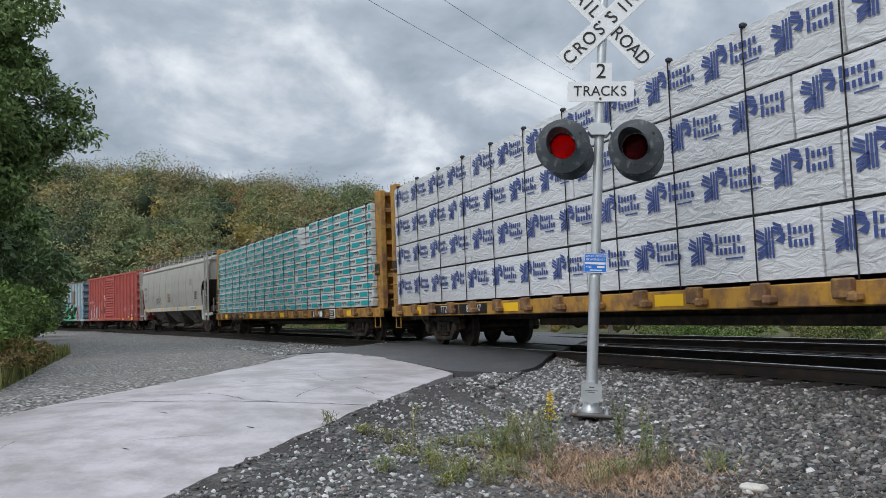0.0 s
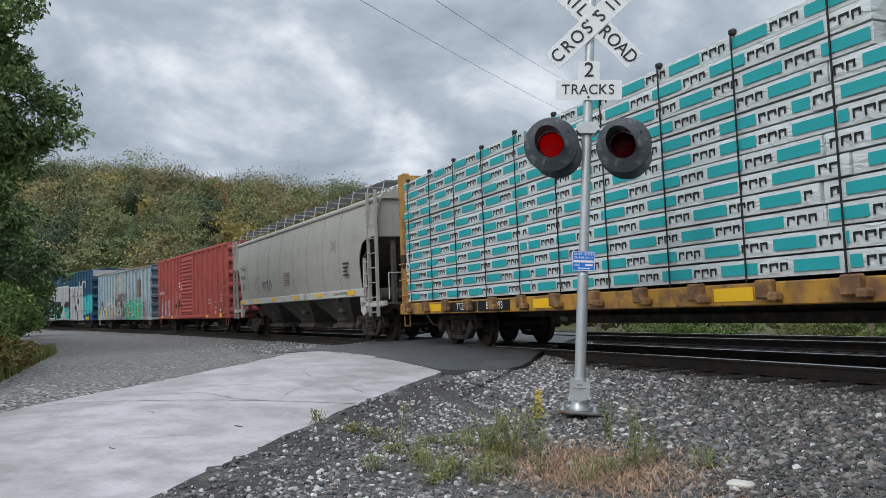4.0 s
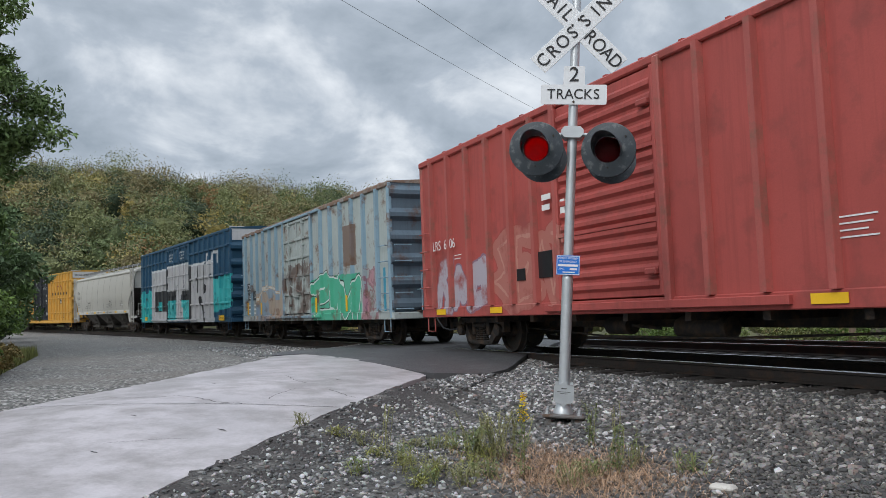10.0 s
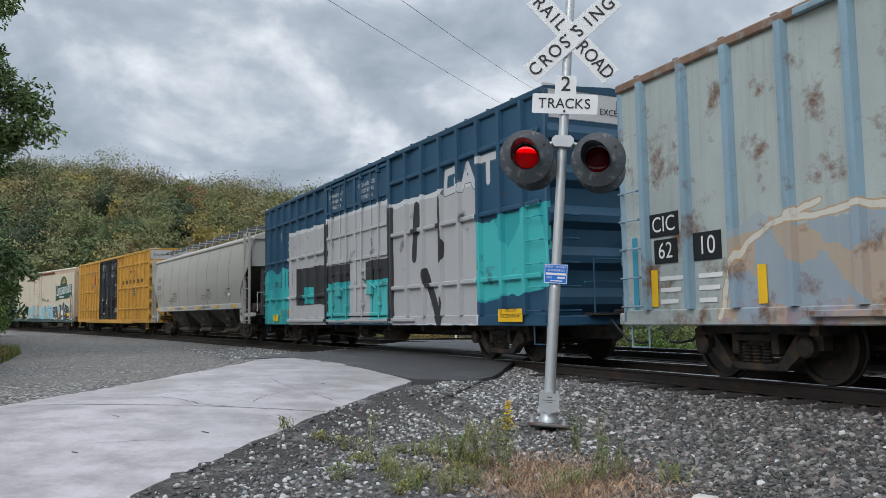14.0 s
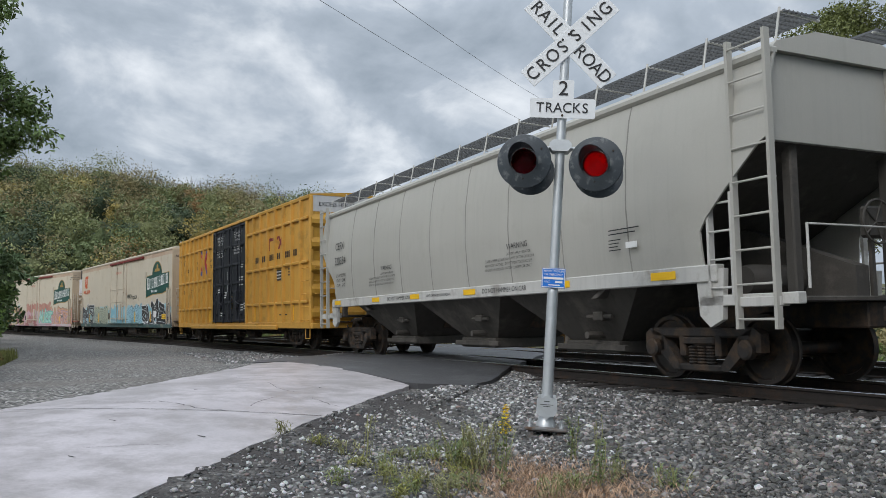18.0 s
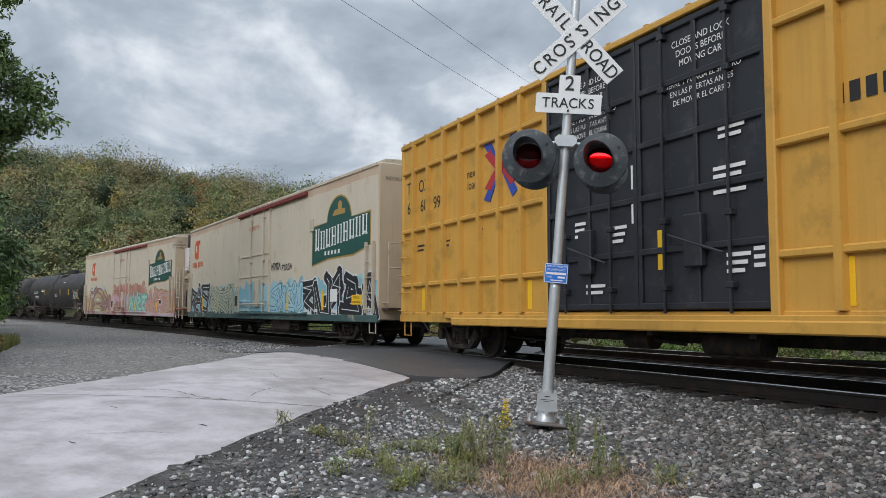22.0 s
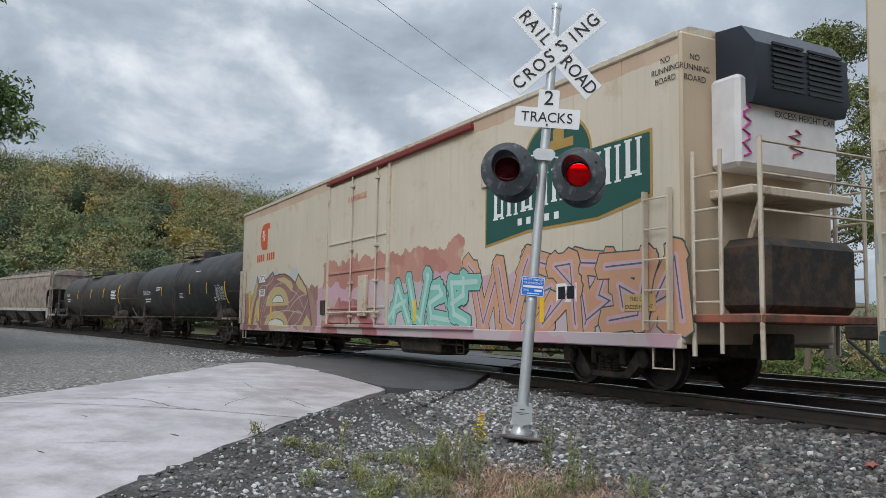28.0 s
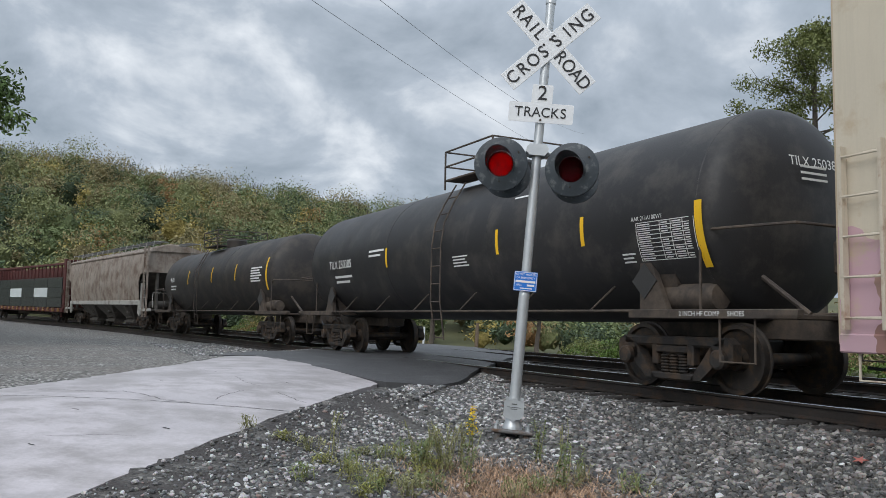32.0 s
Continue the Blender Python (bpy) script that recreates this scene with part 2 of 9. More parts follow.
def material(name, base, rough=0.6, metal=0.0, vary=0.15, scale=3.0, grain=60.0, bump=0.15, streak=0.0, dirt=None, dirt_amount=0.0,
             island=0.0, spec=0.4, coat=0.0, sprayed=(), obrand=0.0):
    """A procedural surface: base colour with broad and fine variation, vertical streaks, patchy dirt and relief."""
    m = bpy.data.materials.new(name)
    m.use_nodes = True
    N, L = m.node_tree.nodes, m.node_tree.links
    b = N["Principled BSDF"]
    b.inputs["Roughness"].default_value, b.inputs["Metallic"].default_value = rough, metal
    b.inputs["Specular IOR Level"].default_value = spec
    b.inputs["Coat Weight"].default_value = coat
    co = N.new("ShaderNodeTexCoord")

    def noise(sc, detail=4, vec=None, rough_=0.55):
        n = N.new("ShaderNodeTexNoise")
        n.inputs["Scale"].default_value, n.inputs["Detail"].default_value, n.inputs["Roughness"].default_value = sc, detail, rough_
        L.new(vec or co.outputs["Object"], n.inputs["Vector"])
        return n.outputs["Fac"]

    def mixc(fac, a, c, mode="MIX"):
        n = N.new("ShaderNodeMixRGB")
        n.blend_type = mode
        for i, x in ((0, fac), (1, a), (2, c)):
            if isinstance(x, (int, float)):
                n.inputs[i].default_value = x
            elif isinstance(x, tuple):
                n.inputs[i].default_value = (*x[:3], 1)
            else:
                L.new(x, n.inputs[i])
        return n.outputs[0]

    def ramp(x, lo, hi):
        n = N.new("ShaderNodeMapRange")
        n.inputs[1].default_value, n.inputs[2].default_value = lo, hi
        L.new(x, n.inputs[0])
        return n.outputs[0]

    dark = tuple(c * (1 - vary) for c in base)
    light = tuple(min(1, c * (1 + vary)) for c in base)
    n_broad = noise(scale, 5)
    n_fine = noise(grain, 3)
    col = mixc(ramp(n_broad, 0.3, 0.7), dark, light)
    col = mixc(0.35, col, mixc(ramp(n_fine, 0.25, 0.75), dark, light))
    if island:
        g = N.new("ShaderNodeNewGeometry")
        h = N.new("ShaderNodeHueSaturation")
        v = N.new("ShaderNodeMapRange")
        v.inputs[3].default_value, v.inputs[4].default_value = 1 - island, 1 + island
        L.new(g.outputs["Random Per Island"], v.inputs[0])
        L.new(v.outputs[0], h.inputs["Value"])
        L.new(col, h.inputs["Color"])
        col = h.outputs[0]
    if streak:
        mp = N.new("ShaderNodeMapping")
        mp.inputs["Scale"].default_value = (5.0, 5.0, 0.22)
        L.new(co.outputs["Object"], mp.inputs[0])
        s = noise(1.6, 5, mp.outputs[0], 0.65)
        col = mixc(ramp(s, 0.5, 0.78), col, tuple(c * (1 - streak) for c in base))
    if obrand:
        oi = N.new("ShaderNodeObjectInfo")
        h2 = N.new("ShaderNodeHueSaturation")
        v2 = N.new("ShaderNodeMapRange")
        v2.inputs[3].default_value, v2.inputs[4].default_value = 1 - obrand, 1 + obrand
        L.new(oi.outputs["Random"], v2.inputs[0])
        L.new(v2.outputs[0], h2.inputs["Value"])
        L.new(col, h2.inputs["Color"])
        col = h2.outputs[0]
    if sprayed:
        sp = N.new("ShaderNodeSeparateXYZ")
        L.new(co.outputs["Object"], sp.inputs[0])

        def calc(op, a, c=None, d=None):
            n = N.new("ShaderNodeMath")
            n.operation = op
            for i, x in enumerate((a, c, d)):
                if x is None:
                    continue
                if isinstance(x, (int, float)):
                    n.inputs[i].default_value = x
                else:
                    L.new(x, n.inputs[i])
            return n.outputs[0]

        near = calc("LESS_THAN", sp.outputs[1], 0.0)
        for k, lay in enumerate(sprayed):
            x0, x1, z0, z1 = lay["at"]
            wob = lay.get("wobble", 0.15)
            nz = N.new("ShaderNodeTexNoise")
            nz.inputs["Scale"].default_value, nz.inputs["Detail"].default_value = lay.get("wave", 2.2), 3
            shift = N.new("ShaderNodeVectorMath")
            shift.operation = "ADD"
            shift.inputs[1].default_value = (k * 7.3, 0, k * 3.1)
            L.new(co.outputs["Object"], shift.inputs[0])
            L.new(shift.outputs[0], nz.inputs["Vector"])
            sc = N.new("ShaderNodeSeparateColor")
            L.new(nz.outputs["Color"], sc.inputs[0])
            X = calc("MULTIPLY_ADD", calc("SUBTRACT", sc.outputs[0], 0.5), 2 * wob, sp.outputs[0])
            Z = calc("MULTIPLY_ADD", calc("SUBTRACT", sc.outputs[1], 0.5), 2 * wob, sp.outputs[2])
            Z = calc("MULTIPLY_ADD", X, -lay.get("slope", 0.0), Z)
            if "strokes" in lay:
                flat = N.new("ShaderNodeCombineXYZ")
                L.new(X, flat.inputs[0])
                L.new(Z, flat.inputs[2])
                dist = None
                for ax, az, bx, bz in lay["strokes"]:
                    dx, dz = bx - ax, bz - az
                    q = max(1e-6, dx * dx + dz * dz)
                    pa = N.new("ShaderNodeVectorMath")
                    pa.operation = "SUBTRACT"
                    L.new(flat.outputs[0], pa.inputs[0])
                    pa.inputs[1].default_value = (ax, 0, az)
                    dt = N.new("ShaderNodeVectorMath")
                    dt.operation = "DOT_PRODUCT"
                    L.new(pa.outputs[0], dt.inputs[0])
                    dt.inputs[1].default_value = (dx / q, 0, dz / q)
                    h = N.new("ShaderNodeClamp")
                    L.new(dt.outputs["Value"], h.inputs[0])
                    nr = N.new("ShaderNodeVectorMath")
                    nr.operation = "MULTIPLY_ADD"
                    L.new(h.outputs[0], nr.inputs[0])
                    nr.inputs[1].default_value = (-dx, 0, -dz)
                    L.new(pa.outputs[0], nr.inputs[2])
                    ln = N.new("ShaderNodeVectorMath")
                    ln.operation = "LENGTH"
                    L.new(nr.outputs[0], ln.inputs[0])
                    dist = ln.outputs["Value"] if dist is None else calc("MINIMUM", dist, ln.outputs["Value"])
                for width, ink_ in lay["inks"]:
                    col = mixc(calc("MULTIPLY", calc("MULTIPLY", calc("LESS_THAN", dist, width), near), lay.get("cover", 0.95)), col, ink_)
                continue
            m_ = calc("MULTIPLY", calc("GREATER_THAN", X, x0), calc("LESS_THAN", X, x1))
            m_ = calc("MULTIPLY", m_, calc("MULTIPLY", calc("GREATER_THAN", Z, z0), calc("LESS_THAN", Z, z1)))
            m_ = calc("MULTIPLY", m_, near)
            pal = lay["colors"]
            if len(pal) == 1:
                paint = mixc(0.0, pal[0], pal[0])
            else:
                cw, ch = lay.get("cell", (0.8, 1.2))
                cb = N.new("ShaderNodeCombineXYZ")
                L.new(calc("DIVIDE", X, cw), cb.inputs[0])
                L.new(calc("DIVIDE", calc("MULTIPLY_ADD", X, 0.35, Z), ch), cb.inputs[1])
                vo = N.new("ShaderNodeTexVoronoi")
                vo.voronoi_dimensions = "2D"
                vo.inputs["Scale"].default_value = 1.0
                L.new(cb.outputs[0], vo.inputs["Vector"])
                ve = N.new("ShaderNodeTexVoronoi")
                ve.voronoi_dimensions, ve.feature = "2D", "DISTANCE_TO_EDGE"
                ve.inputs["Scale"].default_value = 1.0
                L.new(cb.outputs[0], ve.inputs["Vector"])
                rp = N.new("ShaderNodeValToRGB")
                rp.color_ramp.interpolation = "CONSTANT"
                els = rp.color_ramp.elements
                els[0].color, els[1].color = (*pal[0], 1), (*pal[1], 1)
                els[1].position = 1.0 / len(pal)
                for q in range(2, len(pal)):
                    ee = els.new(q / len(pal))
                    ee.color = (*pal[q], 1)
                s2 = N.new("ShaderNodeSeparateColor")
                L.new(vo.outputs["Color"], s2.inputs[0])
                L.new(s2.outputs[0], rp.inputs[0])
                paint = rp.outputs[0]
                if lay.get("line"):
                    inner = calc("LESS_THAN", calc("ABSOLUTE", calc("SUBTRACT", vo.outputs["Distance"], 0.33)), 0.035)
                    edge = calc("LESS_THAN", ve.outputs["Distance"], lay.get("width", 0.05))
                    paint = mixc(calc("MAXIMUM", edge, inner), paint, lay["line"])
            cover = calc("MULTIPLY", m_, lay.get("cover", 0.93))
            if lay.get("patchy"):
                cover = calc("MULTIPLY", cover, ramp(noise(lay["patchy"], 6), 0.42, 0.58))
            col = mixc(cover, col, paint)
    if dirt and dirt_amount:
        dmask = ramp(noise(scale * 0.9 + 0.7, 9, None, 0.68), 0.62 - dirt_amount * 0.35, 0.72 - dirt_amount * 0.2)
        col = mixc(dmask, col, dirt)
    L.new(col, b.inputs["Base Color"])
    r = N.new("ShaderNodeMapRange")
    r.inputs[3].default_value, r.inputs[4].default_value = max(0.02, rough - 0.12), min(1, rough + 0.12)
    L.new(n_broad, r.inputs[0])
    L.new(r.outputs[0], b.inputs["Roughness"])
    if bump:
        bp = N.new("ShaderNodeBump")
        bp.inputs["Strength"].default_value, bp.inputs["Distance"].default_value = bump, 0.02
        L.new(n_fine, bp.inputs["Height"])
        L.new(bp.outputs[0], b.inputs["Normal"])
    return m


def plain(name, base, rough=0.5, metal=0.0):
    return material(name, base, rough, metal, vary=0.08, scale=2.0, grain=40, bump=0.05)


M = {
    "steel_dark": material("weathered_dark_steel", (0.035, 0.032, 0.03), 0.7, 0.2, 0.3, 4, 50, 0.2, dirt=(0.09, 0.06, 0.04), dirt_amount=0.5),
    "wheel": material("worn_wheel_steel", (0.05, 0.043, 0.038), 0.55, 0.5, 0.3, 6, 60, 0.1, dirt=(0.10, 0.065, 0.04), dirt_amount=0.4),
    "tread": material("bright_wheel_tread", (0.45, 0.44, 0.42), 0.3, 1.0, 0.1, 6, 60, 0.02),
    "rail_web": material("rusty_rail_web", (0.03, 0.025, 0.022), 0.7, 0.2, 0.3, 3, 30, 0.2, dirt=(0.06, 0.036, 0.024), dirt_amount=0.35),
    "rail_head": material("polished_rail_head", (0.55, 0.56, 0.58), 0.22, 1.0, 0.06, 3, 30, 0.02),
    "galv": material("galvanised_steel", (0.52, 0.54, 0.55), 0.42, 0.6, 0.1, 9, 70, 0.05),
    "white_sheet": material("white_sign_sheet", (0.74, 0.75, 0.76), 0.45, 0, 0.05, 4, 60, 0.02),
    "black": material("black_enamel", (0.014, 0.015, 0.017), 0.4, 0, 0.1, 4, 40, 0.05),
    "lamp_black": material("faded_black_lamp_paint", (0.045, 0.055, 0.065), 0.5, 0, 0.25, 9, 60, 0.1, dirt=(0.16, 0.17, 0.17), dirt_amount=0.25),
    "blue_sign": material("blue_sign_sheet", (0.015, 0.17, 0.62), 0.4, 0, 0.05, 4, 60, 0.02),
    "letter_white": plain("white_letter_paint", (0.75, 0.75, 0.73), 0.6),
    "letter_black": plain("black_letter_paint", (0.02, 0.02, 0.022), 0.6),
    "yellow_tape": plain("yellow_reflective_tape", (0.85, 0.50, 0.02), 0.45),
    "wood_tie": material("creosoted_tie_wood", (0.038, 0.033, 0.03), 0.9, 0, 0.3, 4, 40, 0.4),
}

# ---- the plan ----
# x runs along the near track towards the camera's end, y across it, z up from the rail tops of the near track.
R = 272.1                 # the tracks bend on this radius
MIDX, MIDY = -5.163, -272.749   # the middle of the bend
SKEW = radians(1.124)     # bearing from that middle at which the train's distance is counted from nought
CANT = radians(2.7)       # both tracks lean to the inside of the bend
TRACK2 = 4.2              # the second track lies this far beyond the first


def on_track(s, w=0.0, z=0.0):
    a = s / R + SKEW
    n = Vector((math.sin(a), math.cos(a), 0))
    c = Vector((MIDX + R * math.sin(a), MIDY + R * math.cos(a), 0.005))
    return c + n * (w * math.cos(CANT) - z * math.sin(CANT)) + Vector((0, 0, w * math.sin(CANT) + z * math.cos(CANT)))


def across(x, y):
    return math.hypot(x - MIDX, y - MIDY) - R


def along_road(x, y):
    """(u, v): metres along the road towards the camera, and across it towards the tracks' right."""
    return 0.8 * x - 0.6 * y, 0.6 * x + 0.8 * y


def from_road(u, v):
    return 0.8 * u + 0.6 * v, -0.6 * u + 0.8 * v


def lerp_table(x, table):
    return float(np.interp(x, [t[0] for t in table], [t[1] for t in table]))


ROAD_Z = [(-60, -0.75), (-45, -0.45), (-32, -0.05), (-14, -0.10), (-12, -0.17), (-7.5, -0.33), (-4, -0.50), (-2.8, -0.57), (0.2, -0.80), (4, -1.0), (14, -1.15)]
RIGHT_Z = [(-60, -1.4), (-13.45, -1.08), (-8.45, -0.94), (-6.45, -0.82), (-4.05, -0.63), (-2.5, -0.43), (-1.9, -0.34), (-1.5, -0.31)]
LEFT_Z = [(-60, -0.9), (-13.6, -0.62), (-9.6, -0.52), (-5.6, -0.38), (-3.6, -0.39), (-2.5, -0.40), (-1.9, -0.34), (-1.5, -0.31)]
FAR_Z = [(6.3, 0.06), (7.6, -0.3), (12, -0.5), (60, -0.9)]
ROAD_V0, ROAD_V1 = -16.25, -11.45
ROAD_LEFT = [(-13.0, -16.25), (-11.4, -16.0), (-8.3, -15.56), (-6.5, -15.45), (3, -15.45), (14, -15.6)]


def road_left(u):
    return lerp_table(u, ROAD_LEFT)


def road_z(u, w):
    if -2.6 < w < 6.8:
        t = w * math.sin(CANT) - 0.012
        k = min(1.0, (w + 2.6) / 1.5, (6.8 - w) / 1.5)
        return t * k + (1 - k) * lerp_table(u, ROAD_Z)
    return lerp_table(u, ROAD_Z)


def ground_z(x, y):
    w = across(x, y)
    u, v = along_road(x, y)
    if w < -1.5:
        k = min(1, max(0, (v + 16.0) / 4.3))
        z = lerp_table(w, RIGHT_Z) * k + lerp_table(w, LEFT_Z) * (1 - k)
    elif w <= 6.3:
        z = w * math.sin(CANT) - 0.235
    else:
        z = lerp_table(w, FAR_Z)
    near = math.exp(-((x + 10) ** 2 + (y + 6) ** 2) / 300)
    z += (noise.noise(Vector((x * 0.9, y * 0.9, 0))) * 0.035 + noise.noise(Vector((x * 3, y * 3, 4))) * 0.012) * near
    z += noise.noise(Vector((x * 0.05, y * 0.05, 9))) * 0.06 * (1 - near) * (1 if abs(w) > 9 else 0)
    apron = -4.6 < w < 7.5
    edge = max(road_left(u) - v, v - (ROAD_V1 if not apron else ROAD_V1 + 1.0), 0)
    if -115 < u < 15 and edge < 1.6:
        rz = road_z(u, w)
        if edge <= 0.06:
            inside = min(v - road_left(u), (ROAD_V1 + (1.0 if apron else 0.0)) - v)
            z = rz - (0.045 if inside < 0.55 else 0.10)
        elif apron and v > -12:
            k = min(1.0, (edge - 0.06) / 1.0)
            z = z * k + (rz - 0.09) * (1 - k)
        else:
            k = (edge - 0.06) / 1.54
            z = z * k + (rz - 0.014) * (1 - k)
    return z


def spread(fine0, fine1, step, far):
    """Coordinates that are dense between fine0 and fine1 and widen outwards to far."""
    c = list(np.arange(fine0, fine1 + 1e-6, step))
    a, d = fine1, step
    while a < far:
        d *= 1.22
        a += d
        c.append(a)
    a, d = fine0, step
    while a > -far:
        d *= 1.22
        a -= d
        c.insert(0, a)
    return c


gx, gy = spread(-34, 4, 0.3, 2600), spread(-16, 10, 0.25, 2600)
g = Shape()
g.v = [(x, y, ground_z(x, y)) for y in gy for x in gx]
nx = len(gx)
g.f = [(j * nx + i, j * nx + i + 1, (j + 1) * nx + i + 1, (j + 1) * nx + i) for j in range(len(gy) - 1) for i in range(nx - 1)]


def ground_material():
    """Grey gravel near the tracks and on the drive, with soil and dry grass further off."""
    m = bpy.data.materials.new("gravel_and_soil")
    m.use_nodes = True
    N, L = m.node_tree.nodes, m.node_tree.links
    b = N["Principled BSDF"]
    b.inputs["Roughness"].default_value = 0.85
    b.inputs["Specular IOR Level"].default_value = 0.3
    co = N.new("ShaderNodeTexCoord")
    vo = N.new("ShaderNodeTexVoronoi")
    vo.inputs["Scale"].default_value = 24
    L.new(co.outputs["Object"], vo.inputs["Vector"])
    sat = N.new("ShaderNodeSeparateColor")
    L.new(vo.outputs["Color"], sat.inputs[0])
    stone = N.new("ShaderNodeValToRGB")
    el = stone.color_ramp.elements
    el[0].color, el[1].color = (0.05, 0.049, 0.046, 1), (0.50, 0.485, 0.46, 1)
    e2 = el.new(0.55); e2.color = (0.175, 0.168, 0.157, 1)
    e3 = el.new(0.8); e3.color = (0.28, 0.26, 0.235, 1)
    L.new(sat.outputs[0], stone.inputs[0])
    n1 = N.new("ShaderNodeTexNoise")
    n1.inputs["Scale"].default_value, n1.inputs["Detail"].default_value = 0.55, 8
    L.new(co.outputs["Object"], n1.inputs["Vector"])
    pr = N.new("ShaderNodeMapRange")
    pr.inputs[1].default_value, pr.inputs[2].default_value = 0.45, 0.62
    L.new(n1.outputs["Fac"], pr.inputs[0])
    fine = N.new("ShaderNodeMixRGB")
    fine.inputs[2].default_value = (0.185, 0.165, 0.148, 1)
    sc = N.new("ShaderNodeMath"); sc.operation = "MULTIPLY"; sc.inputs[1].default_value = 0.6
    L.new(pr.outputs[0], sc.inputs[0])
    L.new(sc.outputs[0], fine.inputs[0]); L.new(stone.outputs[0], fine.inputs[1])
    # dark crumbled soil beside the road's right edge
    rv = N.new("ShaderNodeVectorMath"); rv.operation = "DOT_PRODUCT"; rv.inputs[1].default_value = (0.6, 0.8, 0)
    L.new(co.outputs["Object"], rv.inputs[0])
    rm = N.new("ShaderNodeMapRange"); rm.inputs[1].default_value, rm.inputs[2].default_value = -10.0, -10.9
    L.new(rv.outputs["Value"], rm.inputs[0])
    n3 = N.new("ShaderNodeTexNoise"); n3.inputs["Scale"].default_value, n3.inputs["Detail"].default_value = 1.3, 7
    L.new(co.outputs["Object"], n3.inputs["Vector"])
    rn = N.new("ShaderNodeMapRange"); rn.inputs[1].default_value, rn.inputs[2].default_value = 0.32, 0.5
    L.new(n3.outputs["Fac"], rn.inputs[0])
    lim = N.new("ShaderNodeMapRange"); lim.inputs[1].default_value, lim.inputs[2].default_value = -12.6, -11.8
    L.new(rv.outputs["Value"], lim.inputs[0])
    rx = N.new("ShaderNodeMath"); rx.operation = "MULTIPLY"
    L.new(rm.outputs[0], rx.inputs[0]); L.new(rn.outputs[0], rx.inputs[1])
    rx2 = N.new("ShaderNodeMath"); rx2.operation = "MULTIPLY"
    L.new(rx.outputs[0], rx2.inputs[0]); L.new(lim.outputs[0], rx2.inputs[1])
    soil = N.new("ShaderNodeMixRGB"); soil.inputs[2].default_value = (0.062, 0.055, 0.052, 1)
    # shade in the gaps of the ballast beside the signal, painted as a dark tone
    gap_mask = N.new("ShaderNodeMapRange"); gap_mask.inputs[1].default_value, gap_mask.inputs[2].default_value = -11.5, -10.9
    gap_mask.inputs[4].default_value = 0.75
    L.new(rv.outputs["Value"], gap_mask.inputs[0])
    gap_shade = N.new("ShaderNodeMixRGB"); gap_shade.inputs[2].default_value = (0.075, 0.071, 0.066, 1)
    L.new(gap_mask.outputs[0], gap_shade.inputs[0]); L.new(fine.outputs[0], gap_shade.inputs[1])
    L.new(rx2.outputs[0], soil.inputs[0]); L.new(gap_shade.outputs[0], soil.inputs[1])
    fine = soil
    # grass by distance from the tracks
    sep = N.new("ShaderNodeSeparateXYZ"); L.new(co.outputs["Object"], sep.inputs[0])
    off = N.new("ShaderNodeVectorMath"); off.operation = "DISTANCE"; off.inputs[1].default_value = (MIDX, MIDY, 0)
    flat = N.new("ShaderNodeCombineXYZ")
    L.new(sep.outputs[0], flat.inputs[0]); L.new(sep.outputs[1], flat.inputs[1])
    L.new(flat.outputs[0], off.inputs[0])
    far = N.new("ShaderNodeMapRange"); far.inputs[1].default_value, far.inputs[2].default_value = R + 6.6, R + 8.2
    L.new(off.outputs["Value"], far.inputs[0])
    near = N.new("ShaderNodeMapRange"); near.inputs[1].default_value, near.inputs[2].default_value = R - 10.9, R - 12.4
    L.new(off.outputs["Value"], near.inputs[0])
    mx = N.new("ShaderNodeMath"); mx.operation = "MAXIMUM"
    L.new(far.outputs[0], mx.inputs[0]); L.new(near.outputs[0], mx.inputs[1])
    n2 = N.new("ShaderNodeTexNoise"); n2.inputs["Scale"].default_value, n2.inputs["Detail"].default_value = 1.7, 6
    L.new(co.outputs["Object"], n2.inputs["Vector"])
    gr = N.new("ShaderNodeValToRGB")
    gr.color_ramp.elements[0].color, gr.color_ramp.elements[1].color = (0.05, 0.075, 0.022, 1), (0.20, 0.18, 0.07, 1)
    L.new(n2.outputs["Fac"], gr.inputs[0])
    mix = N.new("ShaderNodeMixRGB")
    L.new(mx.outputs[0], mix.inputs[0]); L.new(fine.outputs[0], mix.inputs[1]); L.new(gr.outputs[0], mix.inputs[2])
    L.new(mix.outputs[0], b.inputs["Base Color"])
    bp = N.new("ShaderNodeBump")
    bp.inputs["Strength"].default_value, bp.inputs["Distance"].default_value = 0.9, 0.03
    L.new(vo.outputs["Distance"], bp.inputs["Height"]); L.new(bp.outputs[0], b.inputs["Normal"])
    bp.invert = True
    return m


ground = thing("ground", "grey gravel, soil and dry grass beside the tracks", "ground", kind="structure", shape=g, material=ground_material())

# ---- the road ----
concrete = material("wet_worn_concrete", (0.47, 0.43, 0.438), 0.42, 0, 0.2, 0.7, 30, 0.15, dirt=(0.31, 0.28, 0.276), dirt_amount=0.55, spec=0.5)
asphalt = material("dark_crossing_asphalt", (0.065, 0.064, 0.066), 0.55, 0, 0.25, 0.9, 70, 0.35, dirt=(0.10, 0.10, 0.10), dirt_amount=0.3)


def seam_u(v):
    return lerp_table(v, [(-16.3, -11.5), (-15.64, -12.15), (-13.06, -9.65), (-11.2, -7.58)])


